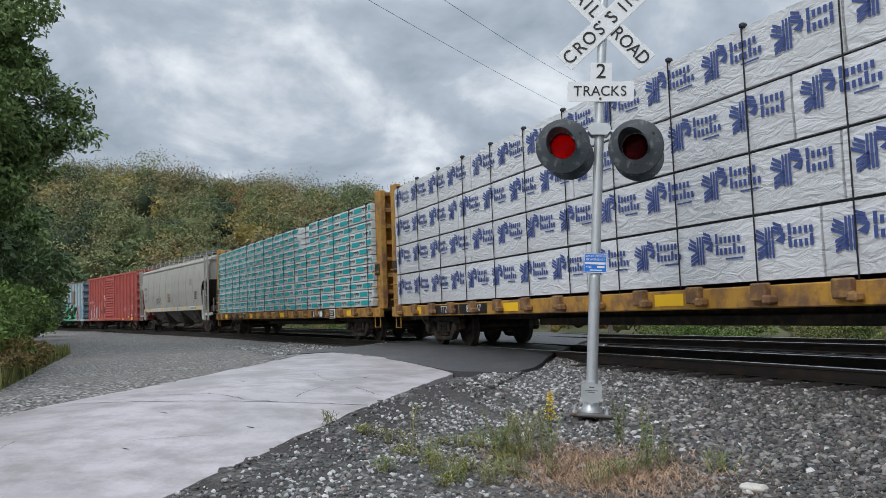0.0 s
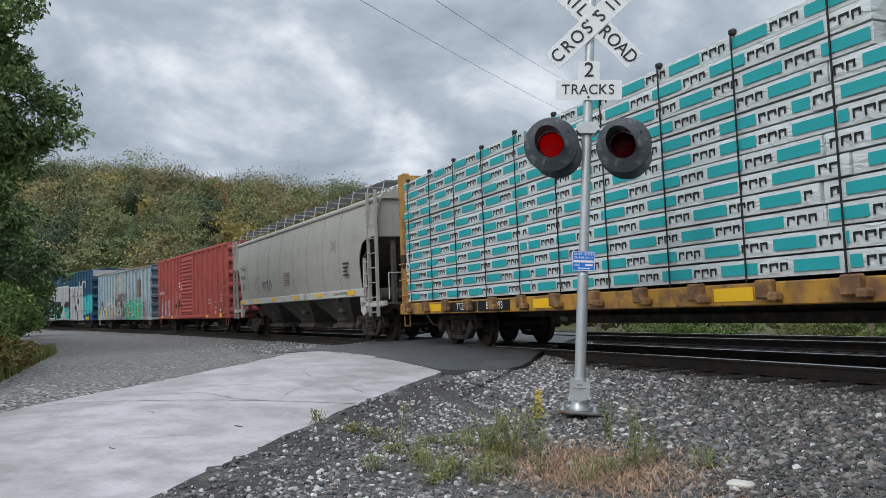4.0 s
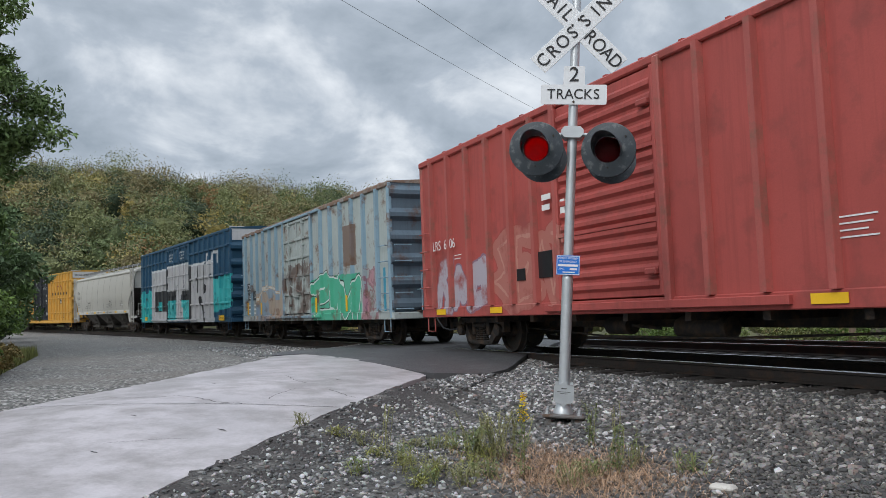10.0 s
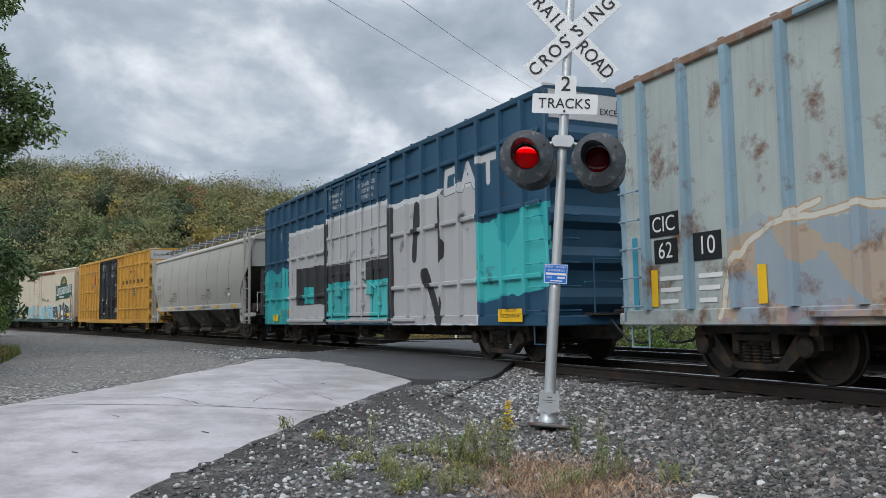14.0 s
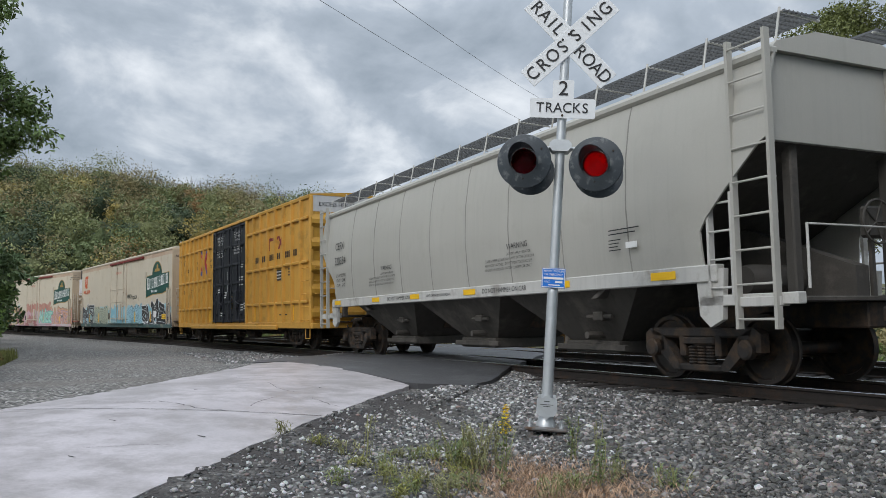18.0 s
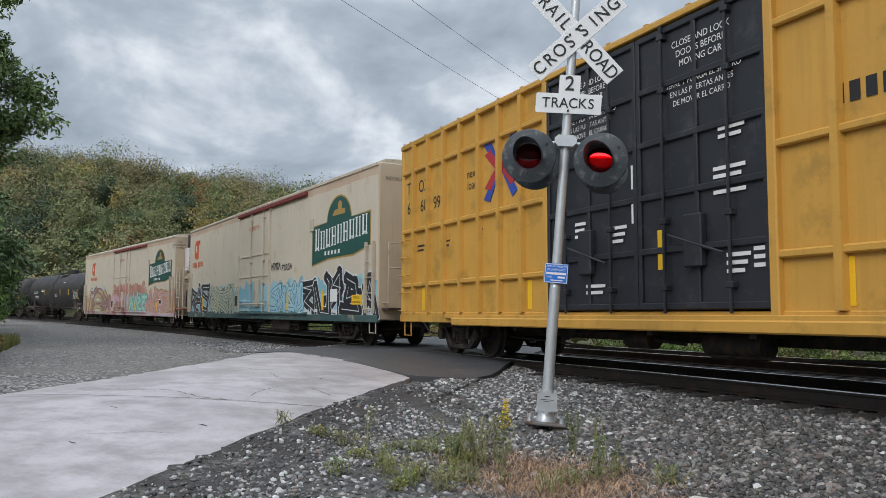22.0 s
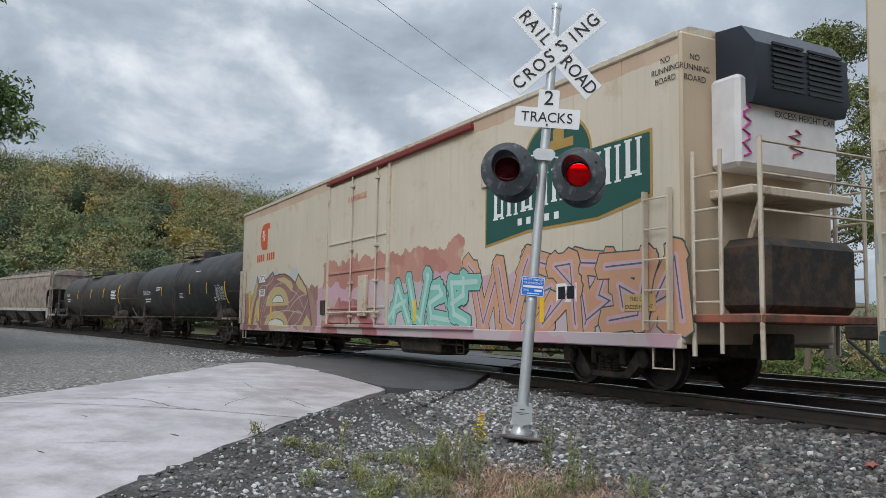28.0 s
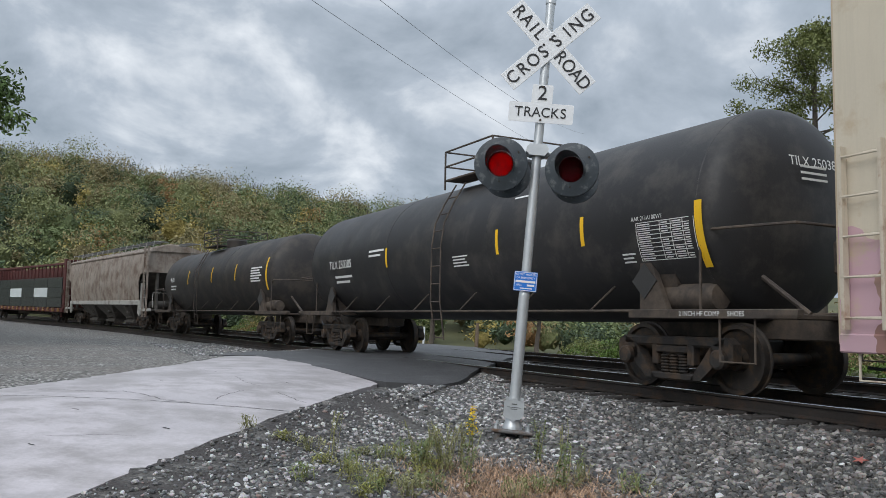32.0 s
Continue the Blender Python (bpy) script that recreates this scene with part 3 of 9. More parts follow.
def apron_u(v):
    """Where the asphalt ends towards the camera: along the seam, then down to its broken corner."""
    if v > ROAD_V1:
        return lerp_table(v, [(-11.45, -7.88), (-11.1, -8.02), (-10.74, -8.07), (-10.45, -8.3), (-10.2, -8.75)]) + 0.05 * noise.noise(Vector((v * 6, 1, 0)))
    return seam_u(max(v, ROAD_V0)) - 0.02


def joint_u(v):
    return -3.13 - 0.217 * (v + 15.3) + 0.03 * noise.noise(Vector((v * 1.5, 1, 0)))


def road_sheet(u0, u1, v0, v1, nu, nv, lift=0.0, thick=0.16, ragged=0.06, vl=None):
    sh = Shape()
    rows = []
    for j in range(nv + 1):
        k = j / nv
        row = []
        for i in range(nu + 1):
            v = v0 + (v1 - v0) * k
            a, b_ = (u0(v) if callable(u0) else u0), (u1(v) if callable(u1) else u1)
            u = a + (b_ - a) * i / nu
            if callable(vl):
                v = vl(u) + (v1 - vl(u)) * k
            edge = (noise.noise(Vector((u * 1.3, 3.1 * j // nv, 0))) + 0.5 * noise.noise(Vector((u * 5, 7, 0))) + 0.4 * noise.noise(Vector((u * 11, 2, 0)))) * ragged if j in (0, nv) else 0
            x, y = from_road(u, v + edge)
            z = road_z(u, across(x, y)) + lift + 0.05 * (1 - (2 * k - 1) ** 2) - 0.03 + 0.008 * noise.noise(Vector((x, y, 2)))
            row.append((x, y, z))
        rows.append(row)
    w = nu + 1
    top = [p for r in rows for p in r]
    n = len(top)
    vs = top + [(p[0], p[1], p[2] - thick) for p in top]
    fs = [(j * w + i, j * w + i + 1, (j + 1) * w + i + 1, (j + 1) * w + i) for j in range(nv) for i in range(nu)]
    for i in range(nu):
        fs += [(i, n + i, n + i + 1, i + 1), (nv * w + i, nv * w + i + 1, n + nv * w + i + 1, n + nv * w + i)]
    for j in range(nv):
        fs += [(j * w, (j + 1) * w, n + (j + 1) * w, n + j * w), (j * w + nu, n + j * w + nu, n + (j + 1) * w + nu, (j + 1) * w + nu)]
    return sh.add(vs, fs)


road = thing("road", "worn pale concrete lane with a crack and dark asphalt crossing", "road", kind="structure")
part("concrete_slab", road_sheet(seam_u, joint_u, ROAD_V0, ROAD_V1, 80, 14, vl=road_left, ragged=0.05), concrete, road, "pale wet concrete slab with a crack")
part("concrete_slab", road_sheet(lambda v: joint_u(v) + 0.014, 14.0, ROAD_V0, ROAD_V1, 150, 14, vl=road_left, ragged=0.05), concrete, road, "pale wet concrete slab, worn and stained")
part("asphalt_apron", road_sheet(-36, apron_u, ROAD_V0 - 0.2, -10.2, 90, 22, 0.0, ragged=0.09, thick=0.22), asphalt, road, "dark asphalt ramp over the tracks")
part("concrete_slab", road_sheet(-110, -36.03, ROAD_V0, ROAD_V1 + 1.2, 40, 8), concrete, road, "pale wet road beyond the tracks")

def crack(points, width, seed):
    """A thin dark crack that wanders along the slab."""
    r = random.Random(seed)
    sh, pts = Shape(), []
    for (u0, v0), (u1, v1) in zip(points, points[1:]):
        n = max(2, int(math.hypot(u1 - u0, v1 - v0) / 0.07))
        for i in range(n):
            pts.append((u0 + (u1 - u0) * i / n + r.gauss(0, 0.012), v0 + (v1 - v0) * i / n + r.gauss(0, 0.012)))
    pts.append(points[-1])
    for i, (u, v) in enumerate(pts):
        x, y = from_road(u, v)
        k = (v - road_left(u)) / (ROAD_V1 - road_left(u))
        z = road_z(u, across(x, y)) + 0.05 * (1 - (2 * k - 1) ** 2) - 0.03 + 0.008 * noise.noise(Vector((x, y, 2))) + 0.003
        w = width * r.uniform(0.5, 1.2) * (0.3 if i in (0, len(pts) - 1) else 1)
        a = pts[min(i + 1, len(pts) - 1)]
        b = pts[max(i - 1, 0)]
        d = Vector((a[0] - b[0], a[1] - b[1], 0)).normalized()
        for s in (-1, 1):
            q = from_road(u - d.y * w * s / 2, v + d.x * w * s / 2)
            sh.v.append((q[0], q[1], z))
    sh.f = [(2 * i, 2 * i + 1, 2 * i + 3, 2 * i + 2) for i in range(len(pts) - 1)]
    return part("crack", sh, M["crack_dark"], road)


M["crack_dark"] = material("dirt_filled_crack", (0.05, 0.047, 0.045), 0.9, 0, 0.3, 5, 60, 0.1)
for i, (pts, w) in enumerate((([(-3.85, -15.05), (-3.95, -14.67), (-3.99, -14.08), (-4.2, -13.87), (-4.05, -13.5), (-3.76, -13.1), (-3.70, -12.6)], 0.017), ([(-4.16, -12.58), (-4.7, -12.66), (-5.29, -12.68)], 0.010), ([(-5.4, -12.24), (-4.86, -11.72), (-4.75, -11.55)], 0.012),
                              ([(-6.9, -13.6), (-6.2, -13.1), (-5.9, -12.7)], 0.008), ([(-7.6, -14.6), (-7.2, -13.9)], 0.008), ([(-1.2, -12.9), (-1.6, -12.4), (-1.7, -12.1)], 0.007), ([(-1.0, -14.0), (-0.4, -13.8)], 0.006))):
    crack(pts, w, 40 + i)
crack([(joint_u(v) + 0.007, v) for v in np.linspace(-15.42, -11.48, 12)], 0.024, 39)
for i, (u, v) in enumerate(((-2.62, -13.5), (-1.05, -14.4), (-0.95, -12.75), (-5.6, -14.2), (-2.2, -12.15), (-6.6, -12.6))):
    crack([(u, v), (u + 0.05, v + 0.11)], 0.035, 70 + i)

# ---- the tracks ----
RAIL_FOOT = [(-0.07, -0.18), (0.07, -0.18), (0.07, -0.165), (0.012, -0.145), (0.012, -0.045), (0.036, -0.035), (0.036, -0.006), (-0.036, -0.006),
             (-0.036, -0.035), (-0.012, -0.045), (-0.012, -0.145), (-0.07, -0.165)]


def sweep(outline, w0, s0, s1, step):
    sh = Shape()
    ss = list(np.arange(s0, s1 + 0.01, step))
    n = len(outline)
    for s in ss:
        sh.v.extend(tuple(on_track(s, w0 + q[0], q[1])) for q in outline)
    for k in range(len(ss) - 1):
        for i in range(n):
            j = (i + 1) % n
            sh.f.append((k * n + i, k * n + j, (k + 1) * n + j, (k + 1) * n + i))
    sh.f += [tuple(range(n)), tuple(range((len(ss) - 1) * n, len(ss) * n))[::-1]]
    return sh


TIE = Shape().cbox(-1.3, 1.3, -0.115, 0.115, -0.18, 0.0, 0.02).mesh("tie", M["wood_tie"])
for label, w0 in (("near railway track with rusty rails on wooden ties", 0.0), ("second railway track beyond the first", TRACK2)):
    track = thing("railway_track", label, "railway track", "railway tracks", kind="structure")
    for side in (-0.7525, 0.7525):
        rail = part("rail", sweep(RAIL_FOOT, w0 + side, -190, 40, 2.0), M["rail_web"], track, "brown rusty rail")
        part("rail_head", sweep([(-0.035, -0.007), (0.035, -0.007), (0.033, 0.0), (-0.033, 0.0)], w0 + side, -190, 40, 2.0), M["rail_head"], rail, "polished running surface")
    k = 0
    s = -75.0
    while s < 12:
        if not (w0 == 0 and -25 < s < -16.6) and not (w0 and -29 < s < -21):
            a = s / R + SKEW
            m = Matrix.Translation(on_track(s, w0, -0.185)) @ Matrix.Rotation(-a + random.uniform(-0.01, 0.01), 4, "Z") @ Matrix.Rotation(CANT, 4, "X") @ Matrix.Rotation(math.pi / 2, 4, "Z")
            part("tie", TIE, None, track, at=m)
        s += 0.53

# ---- the wooded hill and the trees ----
def leaf_mesh(name, points, size, mats, seed, squash=0.8, facing=None):
    """Small diamond leaves at the given points, as one mesh."""
    rng = np.random.default_rng(seed)
    P = np.asarray(points, float)
    n = len(P)
    d = rng.normal(size=(n, 3))
    d /= np.linalg.norm(d, axis=1)[:, None]
    if facing is not None:
        f = np.asarray(facing, float) + rng.normal(size=(n, 3)) * 1.1
        f /= np.linalg.norm(f, axis=1)[:, None]
        d -= f * (d * f).sum(axis=1)[:, None]
        d /= np.linalg.norm(d, axis=1)[:, None]
        e = np.cross(d, f)
    else:
        e = np.cross(d, rng.normal(size=(n, 3)))
    e /= np.linalg.norm(e, axis=1)[:, None]
    s = (size[0] + (size[1] - size[0]) * rng.random(n))[:, None]
    V = np.empty((n * 4, 3))
    V[0::4], V[1::4], V[2::4], V[3::4] = P - d * s, P + e * s * 0.5 * squash, P + d * s, P - e * s * 0.5 * squash
    me = bpy.data.meshes.new(name)
    me.vertices.add(n * 4)
    me.vertices.foreach_set("co", V.ravel())
    me.loops.add(n * 4)
    me.loops.foreach_set("vertex_index", np.arange(n * 4))
    me.polygons.add(n)
    me.polygons.foreach_set("loop_start", np.arange(n) * 4)
    me.update(calc_edges=True)
    me.materials.append(mats)
    return me


def foliage(name, base, island=0.35):
    m = material(name, base, 0.65, 0, 0.25, 0.35, 6, 0.0, island=island, spec=0.25)
    b = m.node_tree.nodes["Principled BSDF"]
    b.inputs["Subsurface Weight"].default_value = 0.0
    return m


HILL = [(30, 14), (45, 20), (55, 26), (62, 28.5), (68, 30.5), (72, 31.5), (74.5, 32), (78, 33), (81, 34), (84, 34), (86.5, 34.5), (92, 35), (100, 35.5), (120, 37)]


def hill_point(az, r):
    """A point of the hill at a bearing (degrees left of north) and distance from the crossing's end."""
    k = min(1, max(0, (r - 95) / 150))
    k = k * k * (3 - 2 * k)
    h = lerp_table(az, HILL) * k - 0.9 + 1.6 * noise.noise(Vector((az * 0.15, r * 0.02, 0))) * k
    a = radians(az)
    return Vector((-math.sin(a) * r, -9.6 + math.cos(a) * r, h))


hs = Shape()
azs, rs = np.arange(28, 123, 2.0), [90, 110, 130, 150, 170, 190, 210, 230, 250, 275, 330]
for r in rs:
    hs.v += [tuple(hill_point(a, r)) for a in azs]
na = len(azs)
hs.f = [(j * na + i, (j + 1) * na + i, (j + 1) * na + i + 1, j * na + i + 1)[::-1] for j in range(len(rs) - 1) for i in range(na - 1)]
hill = thing("backdrop_hill", "wooded hillside in early autumn behind the train", "hill", kind="structure", shape=hs, material=material("forest_floor", (0.10, 0.10, 0.045), 0.9, 0, 0.3, 0.1, 2, 0.1))
# autumn leaf colours, lightened and slightly greyed to carry the distant haze
HAZY_WOODS = {"olive green": (0.215, 0.232, 0.102), "brownish": (0.26, 0.22, 0.11), "dark green": (0.075, 0.105, 0.06), "mid green": (0.16, 0.2, 0.088), "yellow": (0.36, 0.29, 0.095), "rust": (0.34, 0.195, 0.088)}
weights = {"olive green": 0.33, "brownish": 0.24, "dark green": 0.15, "mid green": 0.2, "yellow": 0.05, "rust": 0.02}
rng = np.random.default_rng(11)
clumps = {k: [] for k in HAZY_WOODS}
facings = {k: [] for k in HAZY_WOODS}
bodies = {k: [] for k in HAZY_WOODS}
# a ball of 42 corners that every crown lump is shaped from
blob = bmesh.new()
bmesh.ops.create_icosphere(blob, subdivisions=2, radius=1.0)
BLOB = np.array([tuple(v.co) for v in blob.verts])
BLOB_F = np.array([[v.index for v in f.verts] for f in blob.faces])
blob.free()


def crown_points(rng, c, rx, rz, n, lumps=9, facing=None, body=None):
    """Leaf clump places on an uneven crown of several lumps."""
    if facing is not None:
        lumps = 14 if n < 700 else 26
    cs = c + np.clip(rng.normal(size=(lumps, 3)), -1.3, 1.3) * np.array([rx * 0.45, rx * 0.45, rz * 0.4])
    ks = rng.uniform(0.3, 0.6, lumps)
    if body is not None:
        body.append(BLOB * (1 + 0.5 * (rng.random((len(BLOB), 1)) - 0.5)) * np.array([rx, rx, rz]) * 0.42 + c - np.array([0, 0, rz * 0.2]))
    pick = rng.integers(lumps, size=n)
    d = rng.normal(size=(n, 3))
    d /= np.linalg.norm(d, axis=1)[:, None]
    d[:, 2] = np.abs(d[:, 2]) * 0.85 + d[:, 2] * 0.15
    if facing is not None:
        facing.append(d * 0.6 + np.array([0, 0, 0.7]))
    reach = rng.uniform(0.82, 1.05, n) if facing is None else 0.5 + 0.78 * rng.random(n)
    return cs[pick] + d * np.array([rx, rx, rz]) * (ks[pick] * reach)[:, None]


bare = Shape()
for i in range(980):
    az, r = (rng.uniform(61, 102), 104 + 160 * rng.random() ** 0.8) if i < 820 else (rng.uniform(34, 62), 92 + 60 * rng.random())
    p = hill_point(az, r)
    patch_ = noise.noise(Vector((az * 0.13, r * 0.022, 5)))
    kinds = list(HAZY_WOODS)
    w = np.array([weights[k] for k in kinds])
    if patch_ > 0.15:
        w[kinds.index("brownish")] *= 2.5
        w[kinds.index("dark green")] *= 0.3
    elif patch_ < -0.15:
        w[kinds.index("mid green")] *= 2
        w[kinds.index("dark green")] *= 2.4
    kind = kinds[rng.choice(len(kinds), p=w / w.sum())]
    rx = rng.uniform(1.9, 5.2) if r > 130 else rng.uniform(1.8, 3.4)
    rz = rx * rng.uniform(0.85, 1.4)
    clumps[kind].append(crown_points(rng, np.array([p.x, p.y, p.z + rz * 0.9]), rx, rz, 680 if i < 820 else 260, 9, facings[kind], bodies[kind]))
    if r > 215 and rng.random() < 0.7:
        for b in range(14):
            a = rng.uniform(0, 6.28)
            q = Vector((p.x, p.y, p.z + rng.uniform(3, 6.5)))
            bare.rod(q, q + Vector((math.cos(a) * 1.5, math.sin(a) * 1.5, rng.uniform(2, 4.2))), 0.05, 3, 0.015)
# a broad dark tree and a row of nearer dark trees at the foot of the slope
for az, r, rx, kind, lift in ((87.6, 205, 7.0, "dark green", -3.0), (87.0, 200, 5.0, "dark green", -4.0), (92.3, 230, 5.0, "mid green", -2), (79.3, 150, 5.5, "dark green", 0), (77, 140, 6.0, "dark green", 1), (74.5, 132, 6.5, "dark green", 1.5), (72, 128, 6.5, "dark green", 2),
                              (69.8, 125, 6.0, "mid green", 2), (67.5, 120, 5.5, "mid green", 3), (65, 118, 5.5, "olive green", 3), (95, 110, 5, "dark green", -1), (97.5, 105, 5, "dark green", -1), (84, 118, 5, "yellow", -1), (82, 115, 4.5, "mid green", -1), (89, 112, 5, "olive green", -1), (86.3, 108, 4, "brownish", -1)):
    p = hill_point(az, r)
    clumps[kind].append(crown_points(rng, np.array([p.x, p.y, p.z + rx * 0.8 + lift]), rx, rx * 0.85, 1800, 16, facings[kind], bodies[kind]))
for kind, pts in clumps.items():
    ob = new("hillside_woods", leaf_mesh("hillside_woods", np.concatenate(pts), (0.13, 0.37), foliage("hazy_woods_" + kind.replace(" ", "_"), HAZY_WOODS[kind], 0.2), 5, facing=np.concatenate(facings[kind])))
    sh = Shape()
    V = np.concatenate(bodies[kind])
    sh.v = V.tolist()
    sh.f = (BLOB_F[None] + (np.arange(len(bodies[kind])) * len(BLOB))[:, None, None]).reshape(-1, 3).tolist()
    # crown cores take 0.6 of the leaf colour: shade between leaves painted in
    body_m = material("crown_shade_" + kind.replace(" ", "_"), tuple(c * 0.6 for c in HAZY_WOODS[kind]), 0.8, 0, 0.4, 0.9, 2.6, 0.0, spec=0.15)
    bn, bl = body_m.node_tree.nodes, body_m.node_tree.links
    bc, bt, bb = bn.new("ShaderNodeTexCoord"), bn.new("ShaderNodeTexNoise"), bn.new("ShaderNodeBump")
    bt.inputs["Scale"].default_value, bt.inputs["Detail"].default_value = 1.6, 5
    bb.inputs["Strength"].default_value, bb.inputs["Distance"].default_value = 1.0, 0.8
    bl.new(bc.outputs["Object"], bt.inputs["Vector"])
    bl.new(bt.outputs["Fac"], bb.inputs["Height"])
    bl.new(bb.outputs[0], bn["Principled BSDF"].inputs["Normal"])
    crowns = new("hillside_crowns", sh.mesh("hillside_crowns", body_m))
    tagged(crowns, "shade-dark crown cores of " + kind + " hillside trees", "woods", kind="stuff")
    tagged(ob, "haze-paled distant hillside trees in " + kind + " autumn leaf", "woods", kind="stuff")
bark = material("grey_brown_bark", (0.10, 0.085, 0.07), 0.9, 0, 0.3, 3, 25, 0.5)
thing("bare_branches", "thin bare branches along the hilltop", "branches", kind="stuff", shape=bare, material=bark)


def tree(label, x, y, h, crown_r, lean, leaves, leaf_size, leaf_m, seed, low=0.25, limbs=26, sparse=1.0, top_bias=0.0, cl=0.85, name="tree", parts_label=""):
    """A tapered trunk, branching limbs and a crown of many leaves in uneven clusters."""
    r = random.Random(seed)
    z = ground_z(x, y)
    ob = thing(name, label, "tree", "trees beside the line", at=pose(x, y, z))
    tr = Shape()
    pts, p = [], Vector((0, 0, -0.2))
    n = 8
    for i in range(n + 1):
        pts.append(p.copy())
        p += Vector((lean[0] * h / n + r.uniform(-0.12, 0.12), lean[1] * h / n + r.uniform(-0.12, 0.12), h * 0.86 / n))
    r0 = h * 0.017
    for i in range(n):
        tr.rod(pts[i], pts[i + 1], r0 * (1 - i / n * 0.85) * (1.35 if i == 0 else 1), 10, r0 * (1 - (i + 1) / n * 0.85))
    part("trunk", tr, bark, ob)
    tips = []
    lb_ = Shape()
    for i in range(limbs):
        t = low + (0.98 - low) * (i + r.random()) / limbs
        q = pts[min(n - 1, int(t * n))].lerp(pts[min(n, int(t * n) + 1)], t * n - int(t * n))
        a = r.uniform(0, 6.28)
        prof = math.sin(min(1, (t - low) / (1 - low) * 0.92 + 0.16) * math.pi) ** 0.65
        reach = crown_r * (0.35 + 0.75 * prof) * r.uniform(0.7, 1.1)
        d = Vector((math.cos(a), math.sin(a), r.uniform(0.15, 0.75)))
        e = q + d.normalized() * reach
        m = q.lerp(e, 0.5) + Vector((r.uniform(-0.2, 0.2), r.uniform(-0.2, 0.2), r.uniform(-0.1, 0.25)))
        lr = r0 * 0.38 * (1.1 - t)
        lb_.rod(q, m, lr, 6, lr * 0.65).rod(m, e, lr * 0.65, 5, lr * 0.2)
        tips += [(q.lerp(e, 0.55), 0.75), (m, 0.6), (e, 1.0)]
        for j in range(4):
            b = r.uniform(0, 6.28)
            s = m.lerp(e, r.uniform(0.1, 0.95))
            f = s + Vector((math.cos(b), math.sin(b), r.uniform(-0.25, 0.6))) * reach * r.uniform(0.25, 0.5)
            lb_.rod(s, f, lr * 0.35, 4, lr * 0.1)
            tips.append((f, 0.8))
    part("limbs", lb_, bark, ob)
    g_ = np.random.default_rng(seed)
    per = max(1, int(leaves / len(tips)))
    P = []
    for c, k in tips:
        if r.random() > sparse:
            continue
        m = int(per * r.uniform(0.6, 1.4))
        rad = cl * k * r.uniform(0.7, 1.25)
        d = g_.normal(size=(m, 3))
        d /= np.linalg.norm(d, axis=1)[:, None]
        P.append(np.array(c) + d * (rad * g_.random((m, 1)) ** 0.45) * np.array([1, 1, 0.7]))
    part("crown", leaf_mesh("crown", np.concatenate(P), leaf_size, leaf_m, seed), None, ob, parts_label)
    return ob


oak_green = foliage("deep_green_leaves", (0.13, 0.19, 0.066), 0.5)
dark_leaf = foliage("shaded_dark_leaves", (0.095, 0.14, 0.06), 0.5)
light_leaf = foliage("light_green_leaves", (0.13, 0.165, 0.05), 0.4)
locust = foliage("yellow_green_leaves", (0.15, 0.17, 0.06), 0.4)
tree("tall leafy green tree beside the drive", -27.8, -15.0, 13.0, 2.95, (0.008, 0.0), 120000, (0.065, 0.135), oak_green, 21, 0.3, 54, parts_label="dense deep green leaves")
tree("broad dark green tree behind the drive", -33.3, -16.3, 8.5, 2.8, (0.0, 0.02), 55000, (0.08, 0.16), dark_leaf, 22, 0.04, 30, parts_label="dark green leaves")
tree("dark green undergrowth tree beside the drive", -38.0, -15.6, 5.0, 3.0, (0.0, 0.03), 30000, (0.08, 0.16), dark_leaf, 23, 0.03, 26, parts_label="dark green leaves")
tree("tall leafy green tree behind the drive", -31.0, -18.5, 13.5, 4.2, (0.0, 0.0), 60000, (0.08, 0.17), oak_green, 24, 0.12, 30, parts_label="deep green leaves")
tree("dark green tree at the bend of the drive", -48.0, -19.0, 7.0, 3.6, (0.0, 0.02), 16000, (0.12, 0.24), dark_leaf, 25, 0.05, 26, parts_label="dark green leaves")
tree("dark green tree where the drive meets the line", -50.0, -15.3, 8.0, 2.5, (0.0, 0.0), 14000, (0.12, 0.24), dark_leaf, 26, 0.04, 26, parts_label="dark green leaves")
tree("dark green tree beside the drive", -42.0, -15.3, 7.0, 2.3, (0.0, 0.0), 12000, (0.11, 0.22), oak_green, 27, 0.04, 24, parts_label="deep green leaves")
tree("dark green tree where the drive meets the line", -60.0, -15.8, 7.5, 2.7, (0.0, 0.0), 12000, (0.13, 0.26), dark_leaf, 28, 0.04, 24, parts_label="dark green leaves")
tree("tall airy tree beyond the tracks", -22.6, 17.7, 16.8, 3.4, (-0.02, 0.0), 48000, (0.045, 0.095), locust, 31, 0.3, 30, 0.85, parts_label="airy yellow-green leaves")
tree("tall airy tree beyond the tracks", -15.0, 17.0, 15.0, 4.5, (-0.02, 0.0), 34000, (0.05, 0.11), locust, 32, 0.28, 30, 0.85, parts_label="airy yellow-green leaves")
tree("leafy tree far beyond the tracks", -66.0, 21.0, 14.5, 4.0, (0.0, 0.0), 26000, (0.07, 0.15), locust, 33, 0.3, 26, 0.85, parts_label="yellow-green leaves")
tree("leafy tree far beyond the tracks", -60.0, 28.0, 13.0, 4.0, (0.0, 0.0), 14000, (0.10, 0.2), light_leaf, 34, 0.25, 26, parts_label="light green leaves")
tree("nearly bare tree beyond the tracks", -57.0, 10.6, 12.2, 2.6, (0.0, 0.0), 500, (0.06, 0.12), light_leaf, 35, 0.35, 30, 0.5, parts_label="a few last leaves")
tree("low tree beyond the second track", -84.0, 24.0, 9.5, 4.2, (0.0, 0.0), 12000, (0.12, 0.24), oak_green, 36, 0.15, 24, parts_label="deep green leaves")


